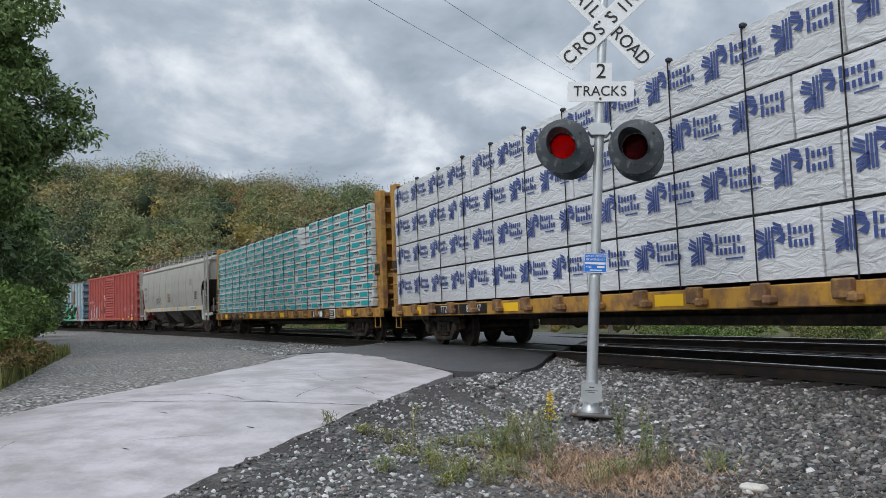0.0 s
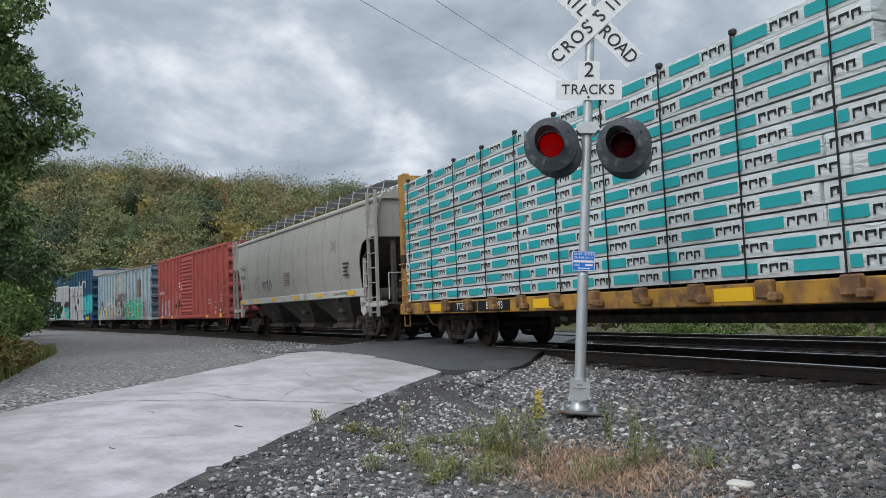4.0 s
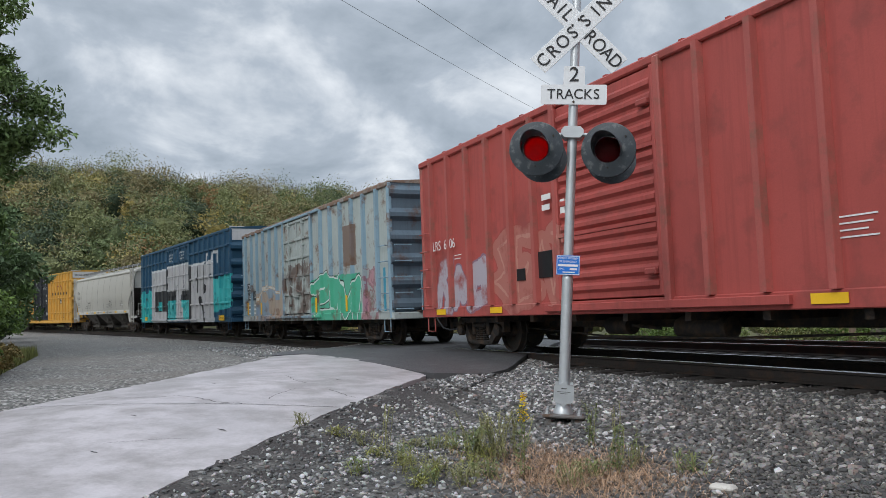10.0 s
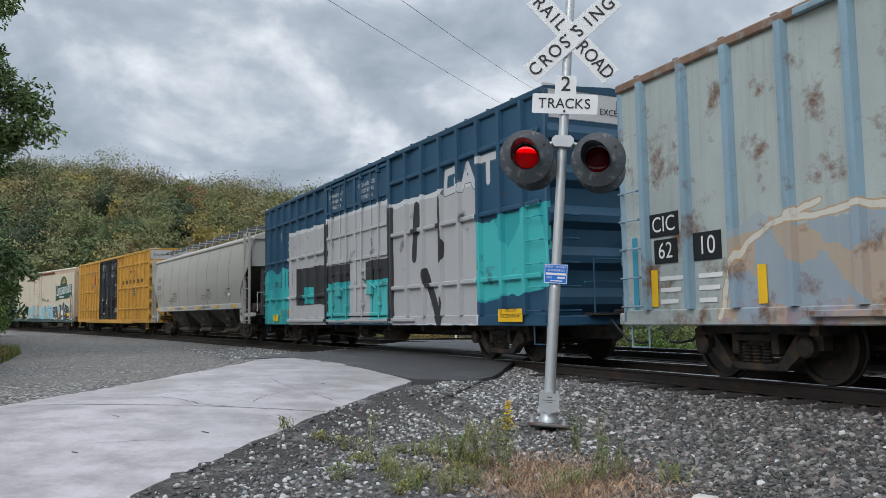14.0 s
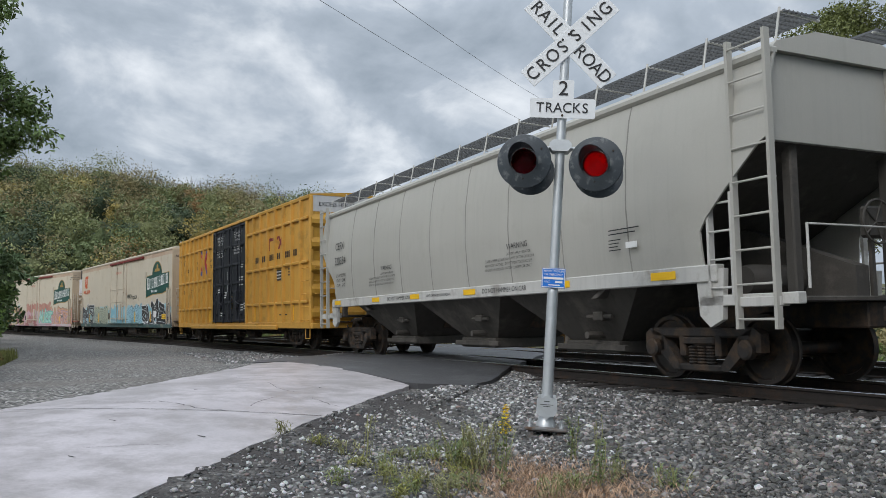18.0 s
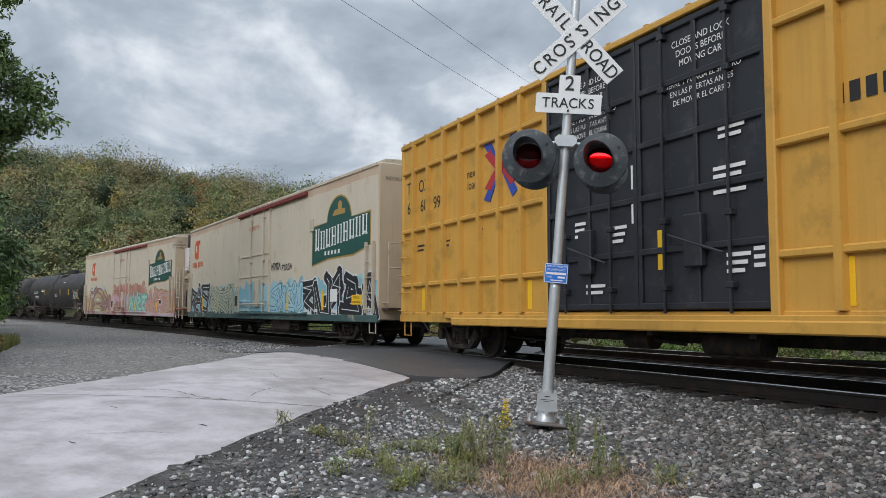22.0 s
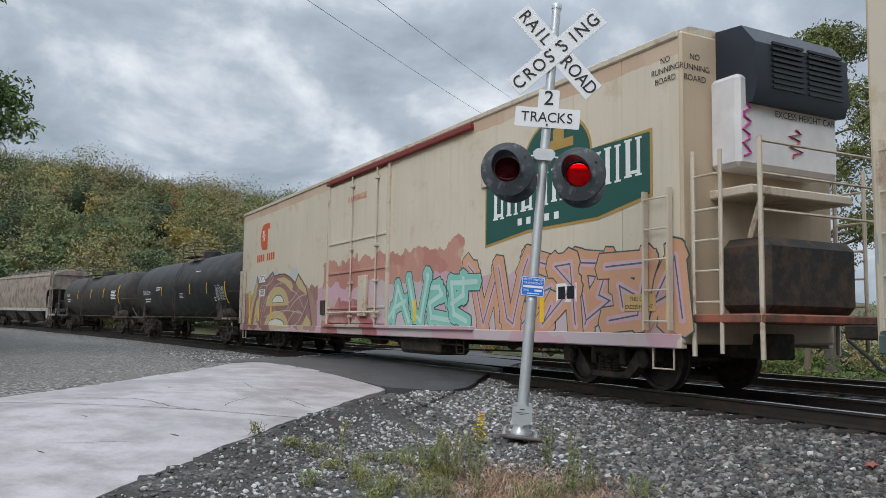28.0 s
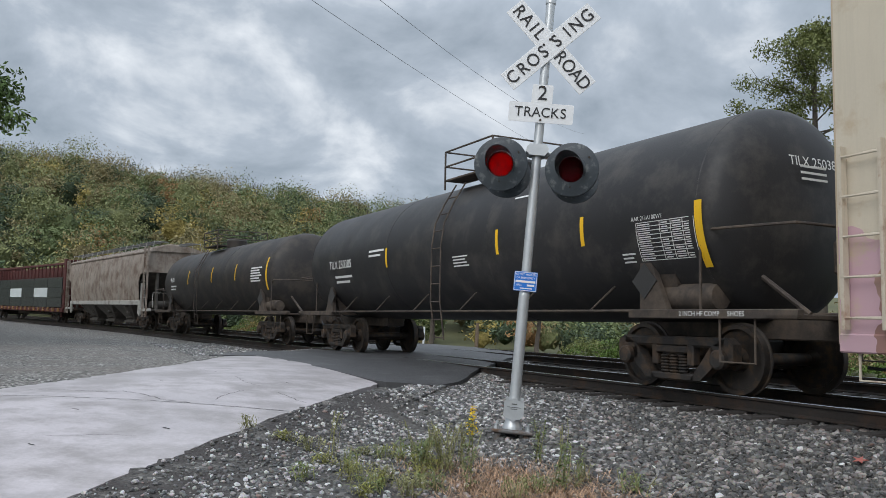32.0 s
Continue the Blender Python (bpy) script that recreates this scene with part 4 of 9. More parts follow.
def bush(label, x, y, r, h, n, mat, seed, size=(0.03, 0.075)):
    g_ = np.random.default_rng(seed)
    z = ground_z(x, y)
    ob = thing("bush", label, "bush", "bushes beside the line", at=pose(x, y, z))
    st = Shape()
    for i in range(14):
        a = g_.uniform(0, 6.28)
        st.rod((0.1 * math.cos(a), 0.1 * math.sin(a), 0), (r * 0.7 * math.cos(a), r * 0.7 * math.sin(a), h * g_.uniform(0.5, 0.85)), 0.012, 4, 0.004)
    part("stalk", st, bark, ob)
    P = crown_points(g_, np.array([0, 0, h * 0.42]), r, h * 0.62, n, 14)
    P = [p for p in P if p[2] > 0.02]
    part("leaves", leaf_mesh("leaves", P, size, mat, seed), None, ob)
    return ob


bush_green = foliage("bright_bush_leaves", (0.085, 0.135, 0.03), 0.5)
bush_dry = foliage("dry_bush_leaves", (0.20, 0.15, 0.055), 0.4)
for i, (x, y, r, h, m) in enumerate(((-17.3, -12.35, 1.15, 1.75, bush_green), (-19.6, -12.6, 1.3, 1.9, bush_green), (-22.4, -12.9, 1.3, 1.8, bush_green), (-15.2, -12.6, 1.1, 1.35, bush_green), (-25.5, -13.1, 1.5, 1.9, bush_green),
                                     (-16.3, -11.75, 0.6, 0.75, bush_dry), (-18.4, -11.75, 0.6, 0.8, bush_dry), (-14.6, -11.9, 0.7, 0.6, bush_dry), (-20.9, -11.8, 0.6, 0.7, bush_dry), (-13.0, -12.4, 0.9, 0.9, bush_dry))):
    bush("bright green roadside bush" if m is bush_green else "dry yellowish roadside growth", x, y, r, h, 5200 if m is bush_green else 2200, m, 60 + i, (0.03, 0.075) if m is bush_green else (0.025, 0.06))
k = 0
for s in np.arange(-62, -2, 2.6):
    for w, hh in ((9.6, 1.0), (11.8, 1.6)):
        p = on_track(s + rng.uniform(-0.8, 0.8), w + rng.uniform(-0.6, 0.6))
        u, v = along_road(p.x, p.y)
        if ROAD_V0 - 2.2 < v < ROAD_V1 + 3:
            continue
        k += 1
        bush("green scrub beyond the tracks", p.x, p.y, rng.uniform(1.0, 1.6), hh * rng.uniform(0.7, 1.25), 2800, (bush_green, light_leaf, bush_green, bush_dry, locust)[k % 5], 100 + k, (0.03, 0.075))
# grass along the verges
blades_, gm = Shape(), material("verge_grass", (0.16, 0.17, 0.05), 0.7, 0, 0.3, 2, 20, 0.0, island=0.45)
for i in range(26000):
    if i % 3:
        p = on_track(rng.uniform(-60, -3), 7.0 + abs(rng.normal()) * 2.2)
        x, y = p.x, p.y
        hgt = rng.uniform(0.12, 0.42)
    else:
        x, y = rng.uniform(-30, -11), -11.35 - abs(rng.normal()) * 0.55
        hgt = rng.uniform(0.08, 0.4)
    u, v = along_road(x, y)
    if ROAD_V0 - 0.4 < v < ROAD_V1 + 1.3:
        continue
    z = ground_z(x, y)
    a, b = rng.uniform(0, 6.28), rng.uniform(-0.12, 0.12)
    dx, dy = 0.012 * math.cos(a), 0.012 * math.sin(a)
    n = len(blades_.v)
    blades_.v += [(x - dx, y - dy, z), (x + dx, y + dy, z), (x + b, y + b * 0.5, z + hgt)]
    blades_.f.append((n, n + 1, n + 2))
ob = new("verge_grass", blades_.mesh("verge_grass", gm, smooth=False))
tagged(ob, "uncut yellow-green grass on the verges", "grass", kind="stuff")
fence_m = material("weathered_fence_post", (0.16, 0.12, 0.085), 0.9, 0, 0.3, 4, 40, 0.3)
for s, w in ((-10.5, 9.0), (-15.5, 9.1), (-6.0, 9.0), (-33, 10.5)):
    p = on_track(s, w)
    thing("wooden_post", "weathered brown wooden post beyond the tracks", "post", "posts beyond the tracks", at=pose(p.x, p.y, ground_z(p.x, p.y) - 0.05), shape=Shape().rod((0, 0, 0), (0, 0, 1.5), 0.09, 10, 0.085), material=fence_m)
p = on_track(-36.0, 9.5)
thing("marker_post", "slim white marker post beyond the tracks", "post", at=pose(p.x, p.y, ground_z(p.x, p.y)), shape=Shape().rod((0, 0, 0), (0, 0, 1.15), 0.05, 10), material=M["white_sheet"])

# ---- the train ----
RUN = [-120.03, -113.69, -107.36, -101.02, -94.66, -88.25, -81.82, -75.39, -68.96, -62.54, -56.11, -49.64, -43.19, -36.75, -30.31, -23.83, -17.33, -10.86, -4.41, 2.01, 8.44, 14.85, 21.21, 27.48, 33.73, 40.04, 46.35, 52.60, 58.85, 65.18, 71.52, 77.84, 84.12]   # metres run at each full second, counted from the middle of the clip
CARS = []
DARK, WHEEL = M["steel_dark"], M["wheel"]


def car_s(s19, t):
    return s19 + float(np.interp(t, range(33), RUN))


def car_pose(s, half):
    p, q = on_track(s - half), on_track(s + half)
    d = q - p
    return Matrix.Translation((p + q) / 2) @ Matrix.Rotation(math.atan2(d.y, d.x), 4, "Z") @ Matrix.Rotation(CANT, 4, "X")


def side_frame_shape(side):
    """Cast truck side frame with windows, spring nest and bearing caps; side is -1 (near) or 1."""
    y0, y1 = side * 0.93, side * 1.08
    sh = Shape()
    sh.cbox(-0.98, 0.98, y0, y1, 0.60, 0.74, 0.03)
    for k in (-1, 1):
        sh.prism([(k * 0.98, 0.74), (k * 1.10, 0.66), (k * 1.10, 0.42), (k * 0.70, 0.42), (k * 0.72, 0.62)][:: k], y0, y1, "y")
        sh.prism([(k * 0.72, 0.62), (k * 0.34, 0.16), (k * 0.52, 0.16), (k * 0.88, 0.46)][:: k], y0, y1, "y")
        sh.cbox(k * 0.28, k * 0.40, y0, y1, 0.34, 0.64, 0.02)
        sh.lathe([(0.13, side * 1.05), (0.13, side * 1.15), (0.10, side * 1.17), (0.0, side * 1.17)], 14, (k * 0.89, 0, 0.4575))
    sh.cbox(-0.42, 0.42, y0, y1, 0.14, 0.24, 0.02)
    for x in (-0.17, 0.0, 0.17):
        for r in range(6):
            sh.lathe([(0.055, -0.02), (0.075, 0.0), (0.055, 0.02)], 10, (x, side * 1.02, 0.26 + r * 0.042), "z")
    sh.cbox(-0.30, 0.30, side * 0.9, side * 1.11, 0.51, 0.61, 0.02)
    return sh


def wheelset_shape():
    sh = Shape()
    for k in (-1, 1):
        prof = [(0.09, 0.56), (0.12, 0.66), (0.13, 0.67), (0.38, 0.70), (0.40, 0.665), (0.485, 0.665), (0.487, 0.69), (0.462, 0.70), (0.4575, 0.72), (0.4575, 0.80),
                (0.40, 0.80), (0.385, 0.755), (0.16, 0.735), (0.14, 0.83), (0.0, 0.83)]
        sh.lathe([(r, k * a) for r, a in prof], 32)
    sh.rod((0, -1.0, 0), (0, 1.0, 0), 0.085, 14)
    return sh


WHEELSET = wheelset_shape().mesh("wheelset", WHEEL)
SIDE_FRAMES = [side_frame_shape(k).mesh("side_frame", DARK) for k in (-1, 1)]
BOLSTER = Shape().cbox(-0.2, 0.2, -1.05, 1.05, 0.45, 0.70, 0.03).rod((0, 0, 0.6), (0, 0, 0.85), 0.25, 16).cbox(-0.75, -0.62, -0.9, 0.9, 0.32, 0.42, 0.02).cbox(0.62, 0.75, -0.9, 0.9, 0.32, 0.42, 0.02).mesh("truck", DARK)


def add_trucks(car, half):
    wheels = []
    for x in (-half, half):
        truck = part("truck", BOLSTER, None, car, at=pose(x, 0, 0))
        for me in SIDE_FRAMES:
            part("side_frame", me, None, truck)
        for k in (-0.89, 0.89):
            w = part("wheelset", WHEELSET, None, truck, at=pose(k, 0, 0.4575))
            wheels.append((w, k))
    return wheels


COUPLER = Shape().cbox(0, 0.75, -0.09, 0.09, 0.80, 0.98, 0.02).cbox(0.62, 0.95, -0.16, 0.13, 0.74, 1.04, 0.05).mesh("coupler", DARK)
HOSE = Shape().pipe([(0.2, -0.3, 0.8), (0.45, -0.32, 0.62), (0.62, -0.28, 0.45), (0.85, -0.2, 0.40), (1.0, -0.1, 0.42)], 0.022, 8).mesh("brake_hose", M["black"])


def add_couplers(car, half):
    for k in (-1, 1):
        at = pose(k * half, 0, 0, 0, 0, 0 if k > 0 else 180)
        part("coupler", COUPLER, None, car, at=at)
        part("brake_hose", HOSE, None, car, at=at)


def start_car(name, label, s0, s1, group, truck_half, trucks=True):
    ob = thing(name, label, "freight car", group)
    half = (s1 - s0) / 2
    wheels = add_trucks(ob, truck_half)
    add_couplers(ob, half)
    CARS.append((ob, (s0 + s1) / 2, truck_half, wheels))
    return ob


def ladder(car, x0, x1, y, zs, mat, out=0.09, axis="x", rails=True, name="ladder", post=0.02):
    """Rungs (and rails) in a vertical plane; axis x: on a side at y; axis y: on an end, x0 and x1 are then y values and y is x."""
    def P(a, b, z):
        return (a, b, z) if axis == "x" else (b, a, z)
    sg = -1 if (axis == "x" and y < 0) or (axis == "y" and y < 0) else 1
    yo = y + sg * out
    rungs = [Shape().pipe([P(x0, y, z), P(x0, yo, z), P(x1, yo, z), P(x1, y, z)], 0.016, 6) for z in zs]
    if not rails:
        return [part("grab_iron", q, mat, car) for q in rungs][0]
    lad = Shape()
    for x in (x0, x1):
        lad.box(*((x - post, x + post, min(y, yo) - 0.01, max(y, yo) - 0.02) if axis == "x" else (min(y, yo), max(y, yo) - 0.03, x - post, x + post)), zs[0] - 0.12, zs[-1] + 0.12)
    ob = part(name, lad, mat, car)
    for q in rungs:
        part("rung", q, mat, ob)
    return ob


def stirrups(car, xs, y, z, mat):
    for x in xs:
        part("step", Shape().pipe([(x - 0.2, y, z), (x - 0.2, y, z - 0.34), (x + 0.2, y, z - 0.34), (x + 0.2, y, z)], 0.016, 6), mat, car)


def brake_wheel(car, x, y, z, mat):
    k = 1 if x > 0 else -1
    sh = Shape()
    n = 20
    ring = [(x + k * 0.16, y + 0.28 * math.cos(2 * math.pi * i / n), z + 0.28 * math.sin(2 * math.pi * i / n)) for i in range(n + 1)]
    sh.pipe(ring, 0.016, 6)
    for i in range(5):
        a = 2 * math.pi * i / 5
        sh.rod((x + k * 0.13, y, z), (x + k * 0.16, y + 0.28 * math.cos(a), z + 0.28 * math.sin(a)), 0.012, 5)
    sh.cbox(x, x + k * 0.13, y - 0.16, y + 0.16, z - 0.2, z + 0.2, 0.03)
    sh.box(x + k * 0.02, x + k * 0.07, y - 0.03, y + 0.03, z - 1.1, z)
    part("brake_wheel", sh, mat, car)


def underframe(car, L, z, tank=True):
    part("centre_sill", Shape().cbox(-L / 2 + 0.1, L / 2 - 0.1, -0.22, 0.22, z - 0.30, z + 0.05, 0.02), DARK, car)
    for i in range(7):
        x = -L / 2 + 3.4 + (L - 6.8) * i / 6
        part("cross_bearer", Shape().box(x - 0.06, x + 0.06, -1.35, 1.35, z - 0.16, z + 0.02), DARK, car)
    if tank:
        part("air_reservoir", Shape().lathe([(0.0, -0.55), (0.16, -0.53), (0.19, -0.45), (0.19, 0.45), (0.16, 0.53), (0.0, 0.55)], 14, (1.1, -0.75, z - 0.28), "x"), DARK, car)
        part("brake_cylinder", Shape().rod((-1.3, -0.7, z - 0.25), (-0.7, -0.7, z - 0.25), 0.15, 12).rod((-0.7, -0.7, z - 0.25), (-0.1, -0.6, z - 0.3), 0.03, 6), DARK, car)
        part("brake_rod", Shape().pipe([(-L / 2 + 3, -0.5, z - 0.30), (-1.2, -0.9, z - 0.42), (1.6, -0.95, z - 0.42), (L / 2 - 3, -0.5, z - 0.32)], 0.018, 6), DARK, car)


def side_text(car, text, x, z, size, mat, y=-1.56, stretch=1.0, align="CENTER"):
    return words(text, size, mat, car, pose(x, y, z, 90, 0, 0), stretch=stretch, align=align)


def end_text(car, text, y, z, size, mat, x, stretch=1.0):
    return words(text, size, mat, car, pose(x, y, z, 90, 0, 90), stretch=stretch)


def bars(car, x, z, w, rows, mat, y=-1.56, h=0.035, gap=0.07, name="stencil_block"):
    """Small writing that cannot be read: plain bars of its size."""
    sh = Shape()
    for r in range(rows):
        q = w * (1 - 0.25 * ((r * 7) % 3) / 2)
        sh.box(x, x + q, y - 0.002, y + 0.002, z - r * gap - h, z - r * gap)
    return part(name, sh, mat, car)


def patch(car, x0, x1, z0, z1, mat, y=-1.565, name="reflector", label=""):
    return part(name, Shape().box(x0, x1, y - 0.004, y + 0.004, z0, z1), mat, car, label)


def corrugated_end(x, k, hw, z0, z1, n, depth):
    """End wall at x, ribs bulging outwards (k is the direction)."""
    pts = [(x - k * 0.05, z0)]
    step = (z1 - z0) / n
    out = []
    for i in range(n):
        b = z0 + i * step
        out += [(x, b), (x, b + step * 0.30), (x + k * depth, b + step * 0.48), (x + k * depth, b + step * 0.66), (x, b + step * 0.88)]
    out.append((x, z1))
    poly = out + [(x - k * 0.05, z1), (x - k * 0.05, z0)]
    return Shape().prism(poly if k < 0 else poly[::-1], -hw, hw, "y")


def boxcar(name, label, s0, s1, z0, z1, wall, trim, end_m, roof_m, door, door_m, posts, group="boxcars of the train", truck_half=None, end_ribs=7,
           post_w=0.14, post_d=0.095, girts=(), top_band=None, sill_m=None, door_style="plug", door_z=None, grab=None):
    L = s1 - s0
    car = start_car(name, label, s0, s1, group, truck_half or L / 2 - 2.3)
    H, Y = L / 2, 1.475
    d0, d1 = door
    for sy in (-1, 1):
        for a, b in ((-H, d0), (d1, H)):
            part("side_wall", Shape().cbox(a, b, sy * (Y - 0.05), sy * Y, z0, z1 - 0.06, 0.005), wall, car)
        post = Shape().prism([(-post_w / 2, sy * Y), (-post_w / 2 * 0.75, sy * (Y + post_d)), (post_w / 2 * 0.75, sy * (Y + post_d)), (post_w / 2, sy * Y)][:: -sy], z0 + 0.22, z1 - 0.12, "z").mesh("post", wall)
        for x in posts:
            part("post", Shape().prism([(x - post_w / 2, sy * Y), (x - post_w / 2 * 0.75, sy * (Y + post_d)), (x + post_w / 2 * 0.75, sy * (Y + post_d)), (x + post_w / 2, sy * Y)][:: -sy], z0 + 0.2, z1 - 0.1, "z"), trim, car)
        for gz in girts:
            for a, b in ((-H + 0.15, d0), (d1, H - 0.15)):
                part("girt", Shape().cbox(a, b, sy * Y, sy * (Y + post_d * 0.8), gz - 0.05, gz + 0.05, 0.02), trim, car)
        part("side_sill", Shape().cbox(-H, H, sy * (Y - 0.1), sy * (Y + 0.03), z0 - 0.02, z0 + 0.2, 0.015), sill_m or wall, car)
        part("eave", Shape().cbox(-H, H, sy * (Y - 0.08), sy * (Y + 0.055), z1 - 0.13, z1, 0.02), roof_m, car)
        for k in (-1, 1):
            part("corner_post", Shape().cbox(k * (H - 0.1), k * (H + 0.02), sy * (Y - 0.1), sy * (Y + 0.03), z0, z1 - 0.02, 0.03), trim, car)
        for x in (d0, d1):
            part("door_post", Shape().cbox(x - 0.07, x + 0.07, sy * (Y - 0.03), sy * (Y + post_d), z0 + 0.02, z1 - 0.05, 0.02), trim, car)
        door_part(car, sy, d0 + 0.05, d1 - 0.05, z0 + 0.22, z1 - 0.16, Y, door_m, door_style, trim)
    for k in (-1, 1):
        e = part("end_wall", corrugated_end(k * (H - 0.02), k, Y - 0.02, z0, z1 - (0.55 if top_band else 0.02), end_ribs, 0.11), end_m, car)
        if top_band:
            part("end_panel", Shape().cbox(k * (H - 0.07), k * (H - 0.01), -Y, Y, z1 - 0.55, z1 + 0.08, 0.01), top_band, car, "white top panel")
        part("end_platform", Shape().box(k * (H + 0.02), k * (H + 0.25), -0.75, 0.75, z0 + 0.16, z0 + 0.20), DARK, car)
        part("end_sill", Shape().cbox(k * (H - 0.05), k * (H + 0.16), -Y, Y, z0 - 0.02, z0 + 0.16, 0.02), sill_m or wall, car)
    # roof with cross ribs
    sh = Shape()
    sh.prism([(-Y - 0.03, z1 - 0.02), (Y + 0.03, z1 - 0.02), (Y, z1 + 0.02), (0, z1 + 0.13), (-Y, z1 + 0.02)], -H, H)
    for i in range(int(L / 0.9)):
        x = -H + 0.45 + i * 0.9
        sh.prism([(-Y, z1 + 0.02), (0, z1 + 0.13), (Y, z1 + 0.02), (Y, z1 + 0.045), (0, z1 + 0.17), (-Y, z1 + 0.045)], x - 0.04, x + 0.04)
    part("roof", sh, roof_m, car)
    gm = grab or trim
    zs = [z0 + 0.25 + 0.42 * i for i in range(5)]
    for k in (-1, 1):
        xa, xb = sorted((k * (H - 0.08), k * (H - 0.52)))
        ladder(car, xa, xb, -Y - 0.02, zs, gm, rails=False)
        ladder(car, -1.35, -0.92, k * (H + 0.05), zs, gm, axis="y", rails=False, out=0.12)
    stirrups(car, (-H + 0.32, H - 0.32), -Y + 0.03, z0, gm)
    brake_wheel(car, H + 0.1, 0.35, z0 + 1.35, end_m)
    part("handrail", Shape().pipe([(H, -0.7, z0 + 0.75), (H + 0.28, -0.7, z0 + 0.75), (H + 0.28, 1.2, z0 + 0.75), (H, 1.2, z0 + 0.75)], 0.016, 6).pipe([(H + 0.28, -0.7, z0 + 0.2), (H + 0.28, -0.7, z0 + 1.15), (H + 0.28, 0.1, z0 + 1.15)], 0.016, 6), gm, car)
    underframe(car, L, z0 + 0.02)
    return car


def door_part(car, sy, x0, x1, z0, z1, Y, m, style, trim):
    o = 0.075 if style != "plug" else 0.04
    door = part("door", Shape().cbox(x0, x1, sy * (Y - 0.04), sy * (Y + o * 0.5), z0, z1, 0.01), m, car)
    W = x1 - x0
    f = sy * (Y + o * 0.5)
    if style == "louvre":
        n = 15
        for i in range(n):
            b = z0 + 0.1 + (z1 - z0 - 0.2) * i / n
            h = (z1 - z0 - 0.2) / n
            part("panel_rib", Shape().prism([(f, b), (f + sy * 0.055, b + h * 0.25), (f + sy * 0.055, b + h * 0.55), (f, b + h * 0.8)][:: sy], x0 + 0.12, x1 - 0.1, "x"), m, door)
        for i in (0.33, 0.66):
            z = z0 + (z1 - z0) * i
            part("seam", Shape().box(x0, x1, f, f + sy * 0.065, z - 0.03, z + 0.03), m, door)
        for x in (x0 + 0.04, x1 - 0.04):
            part("door_edge", Shape().cbox(x - 0.04, x + 0.04, f - sy * 0.01, f + sy * 0.07, z0, z1, 0.015), m, door)
        part("door_track", Shape().cbox(x0 - 0.5, x1 + 2.2, sy * (Y + 0.02), sy * (Y + 0.1), z0 - 0.18, z0 - 0.06, 0.01), m, door)
        for z in (z0 + 0.35, z1 - 0.5):
            part("latch", Shape().cbox(x1 - 0.35, x1 - 0.1, f, f + sy * 0.12, z - 0.05, z + 0.05, 0.02), m, door)
    else:
        leaves = 1 if style == "plug" else 2
        for i in range(leaves):
            a, b = x0 + W * i / leaves, x0 + W * (i + 1) / leaves
            for z in np.linspace(z0 + 0.05, z1 - 0.05, 6):
                part("door_girt", Shape().cbox(a + 0.04, b - 0.04, f, f + sy * 0.045, z - 0.045, z + 0.045, 0.012), m, door)
            for x in (a + 0.05, b - 0.05, a + (b - a) * 0.5):
                part("door_stile", Shape().cbox(x - 0.04, x + 0.04, f, f + sy * 0.04, z0, z1, 0.012), m, door)
            for x in (a + (b - a) * 0.25, a + (b - a) * 0.75):
                part("lock_rod", Shape().rod((x, f + sy * 0.07, z0 - 0.05), (x, f + sy * 0.07, z1 + 0.02), 0.022, 8), m, door)
                for z in (z0 + 0.3, z0 + 1.2, z1 - 0.9, z1 - 0.15):
                    part("rod_bracket", Shape().cbox(x - 0.06, x + 0.06, f, f + sy * 0.1, z - 0.04, z + 0.04, 0.01), m, door)
            part("door_lever", Shape().cbox(a + (b - a) * 0.42, a + (b - a) * 0.56, f, f + sy * 0.11, z0 + 0.55, z0 + 1.25, 0.02).rod((a + (b - a) * 0.3, f + sy * 0.1, z0 + 1.0), (a + (b - a) * 0.72, f + sy * 0.1, z0 + 0.7), 0.02, 6), m, door)
        for z in (z0 - 0.1, z1 + 0.08):
            part("door_track", Shape().cbox(x0 - W * 0.85, x1 + W * 0.3, sy * (Y + 0.02), sy * (Y + 0.10), z - 0.05, z + 0.03, 0.01), trim, door)


# the red boxcar
red = material("faded_red_boxcar_paint", (0.40, 0.078, 0.066), 0.6, 0, 0.12, 1.2, 45, 0.08, streak=0.25, dirt=(0.29, 0.065, 0.055), dirt_amount=0.3, sprayed=[
    {"at": (-7.2, -4.2, 0.95, 2.35), "strokes": bold("RAS", -7.0, -4.3, 1.0, 1.95, 5, False), "inks": ((0.2, (0.20, 0.17, 0.24)), (0.16, (0.46, 0.44, 0.48))), "wobble": 0.12, "cover": 0.75},
    {"at": (-4.1, -1.2, 0.95, 2.5), "strokes": bold("BEN", -3.95, -1.7, 1.0, 2.2, 6, False), "inks": ((0.24, (0.30, 0.06, 0.05)), (0.215, (0.45, 0.20, 0.16)), (0.03, (0.52, 0.28, 0.22))), "wobble": 0.12, "cover": 0.6}])
red_post = material("worn_red_post_paint", (0.41, 0.10, 0.085), 0.55, 0, 0.18, 1.5, 45, 0.08, streak=0.2, dirt=(0.24, 0.10, 0.075), dirt_amount=0.35)
red_car = boxcar("boxcar", "faded red boxcar with ribbed sides and old graffiti tags", 37.5, 52.9, 0.77, 4.44, red, red_post, red, red, (-1.57, 1.28), red,
                 [-7.0, -6.05, -5.1, -4.15, -3.25, -2.35, 2.1, 3.05, 4.05, 5.0, 6.0, 7.0], door_style="louvre", truck_half=5.6, end_ribs=6)
side_text(red_car, "LRS  6806", -6.3, 2.35, 0.30, M["letter_white"])
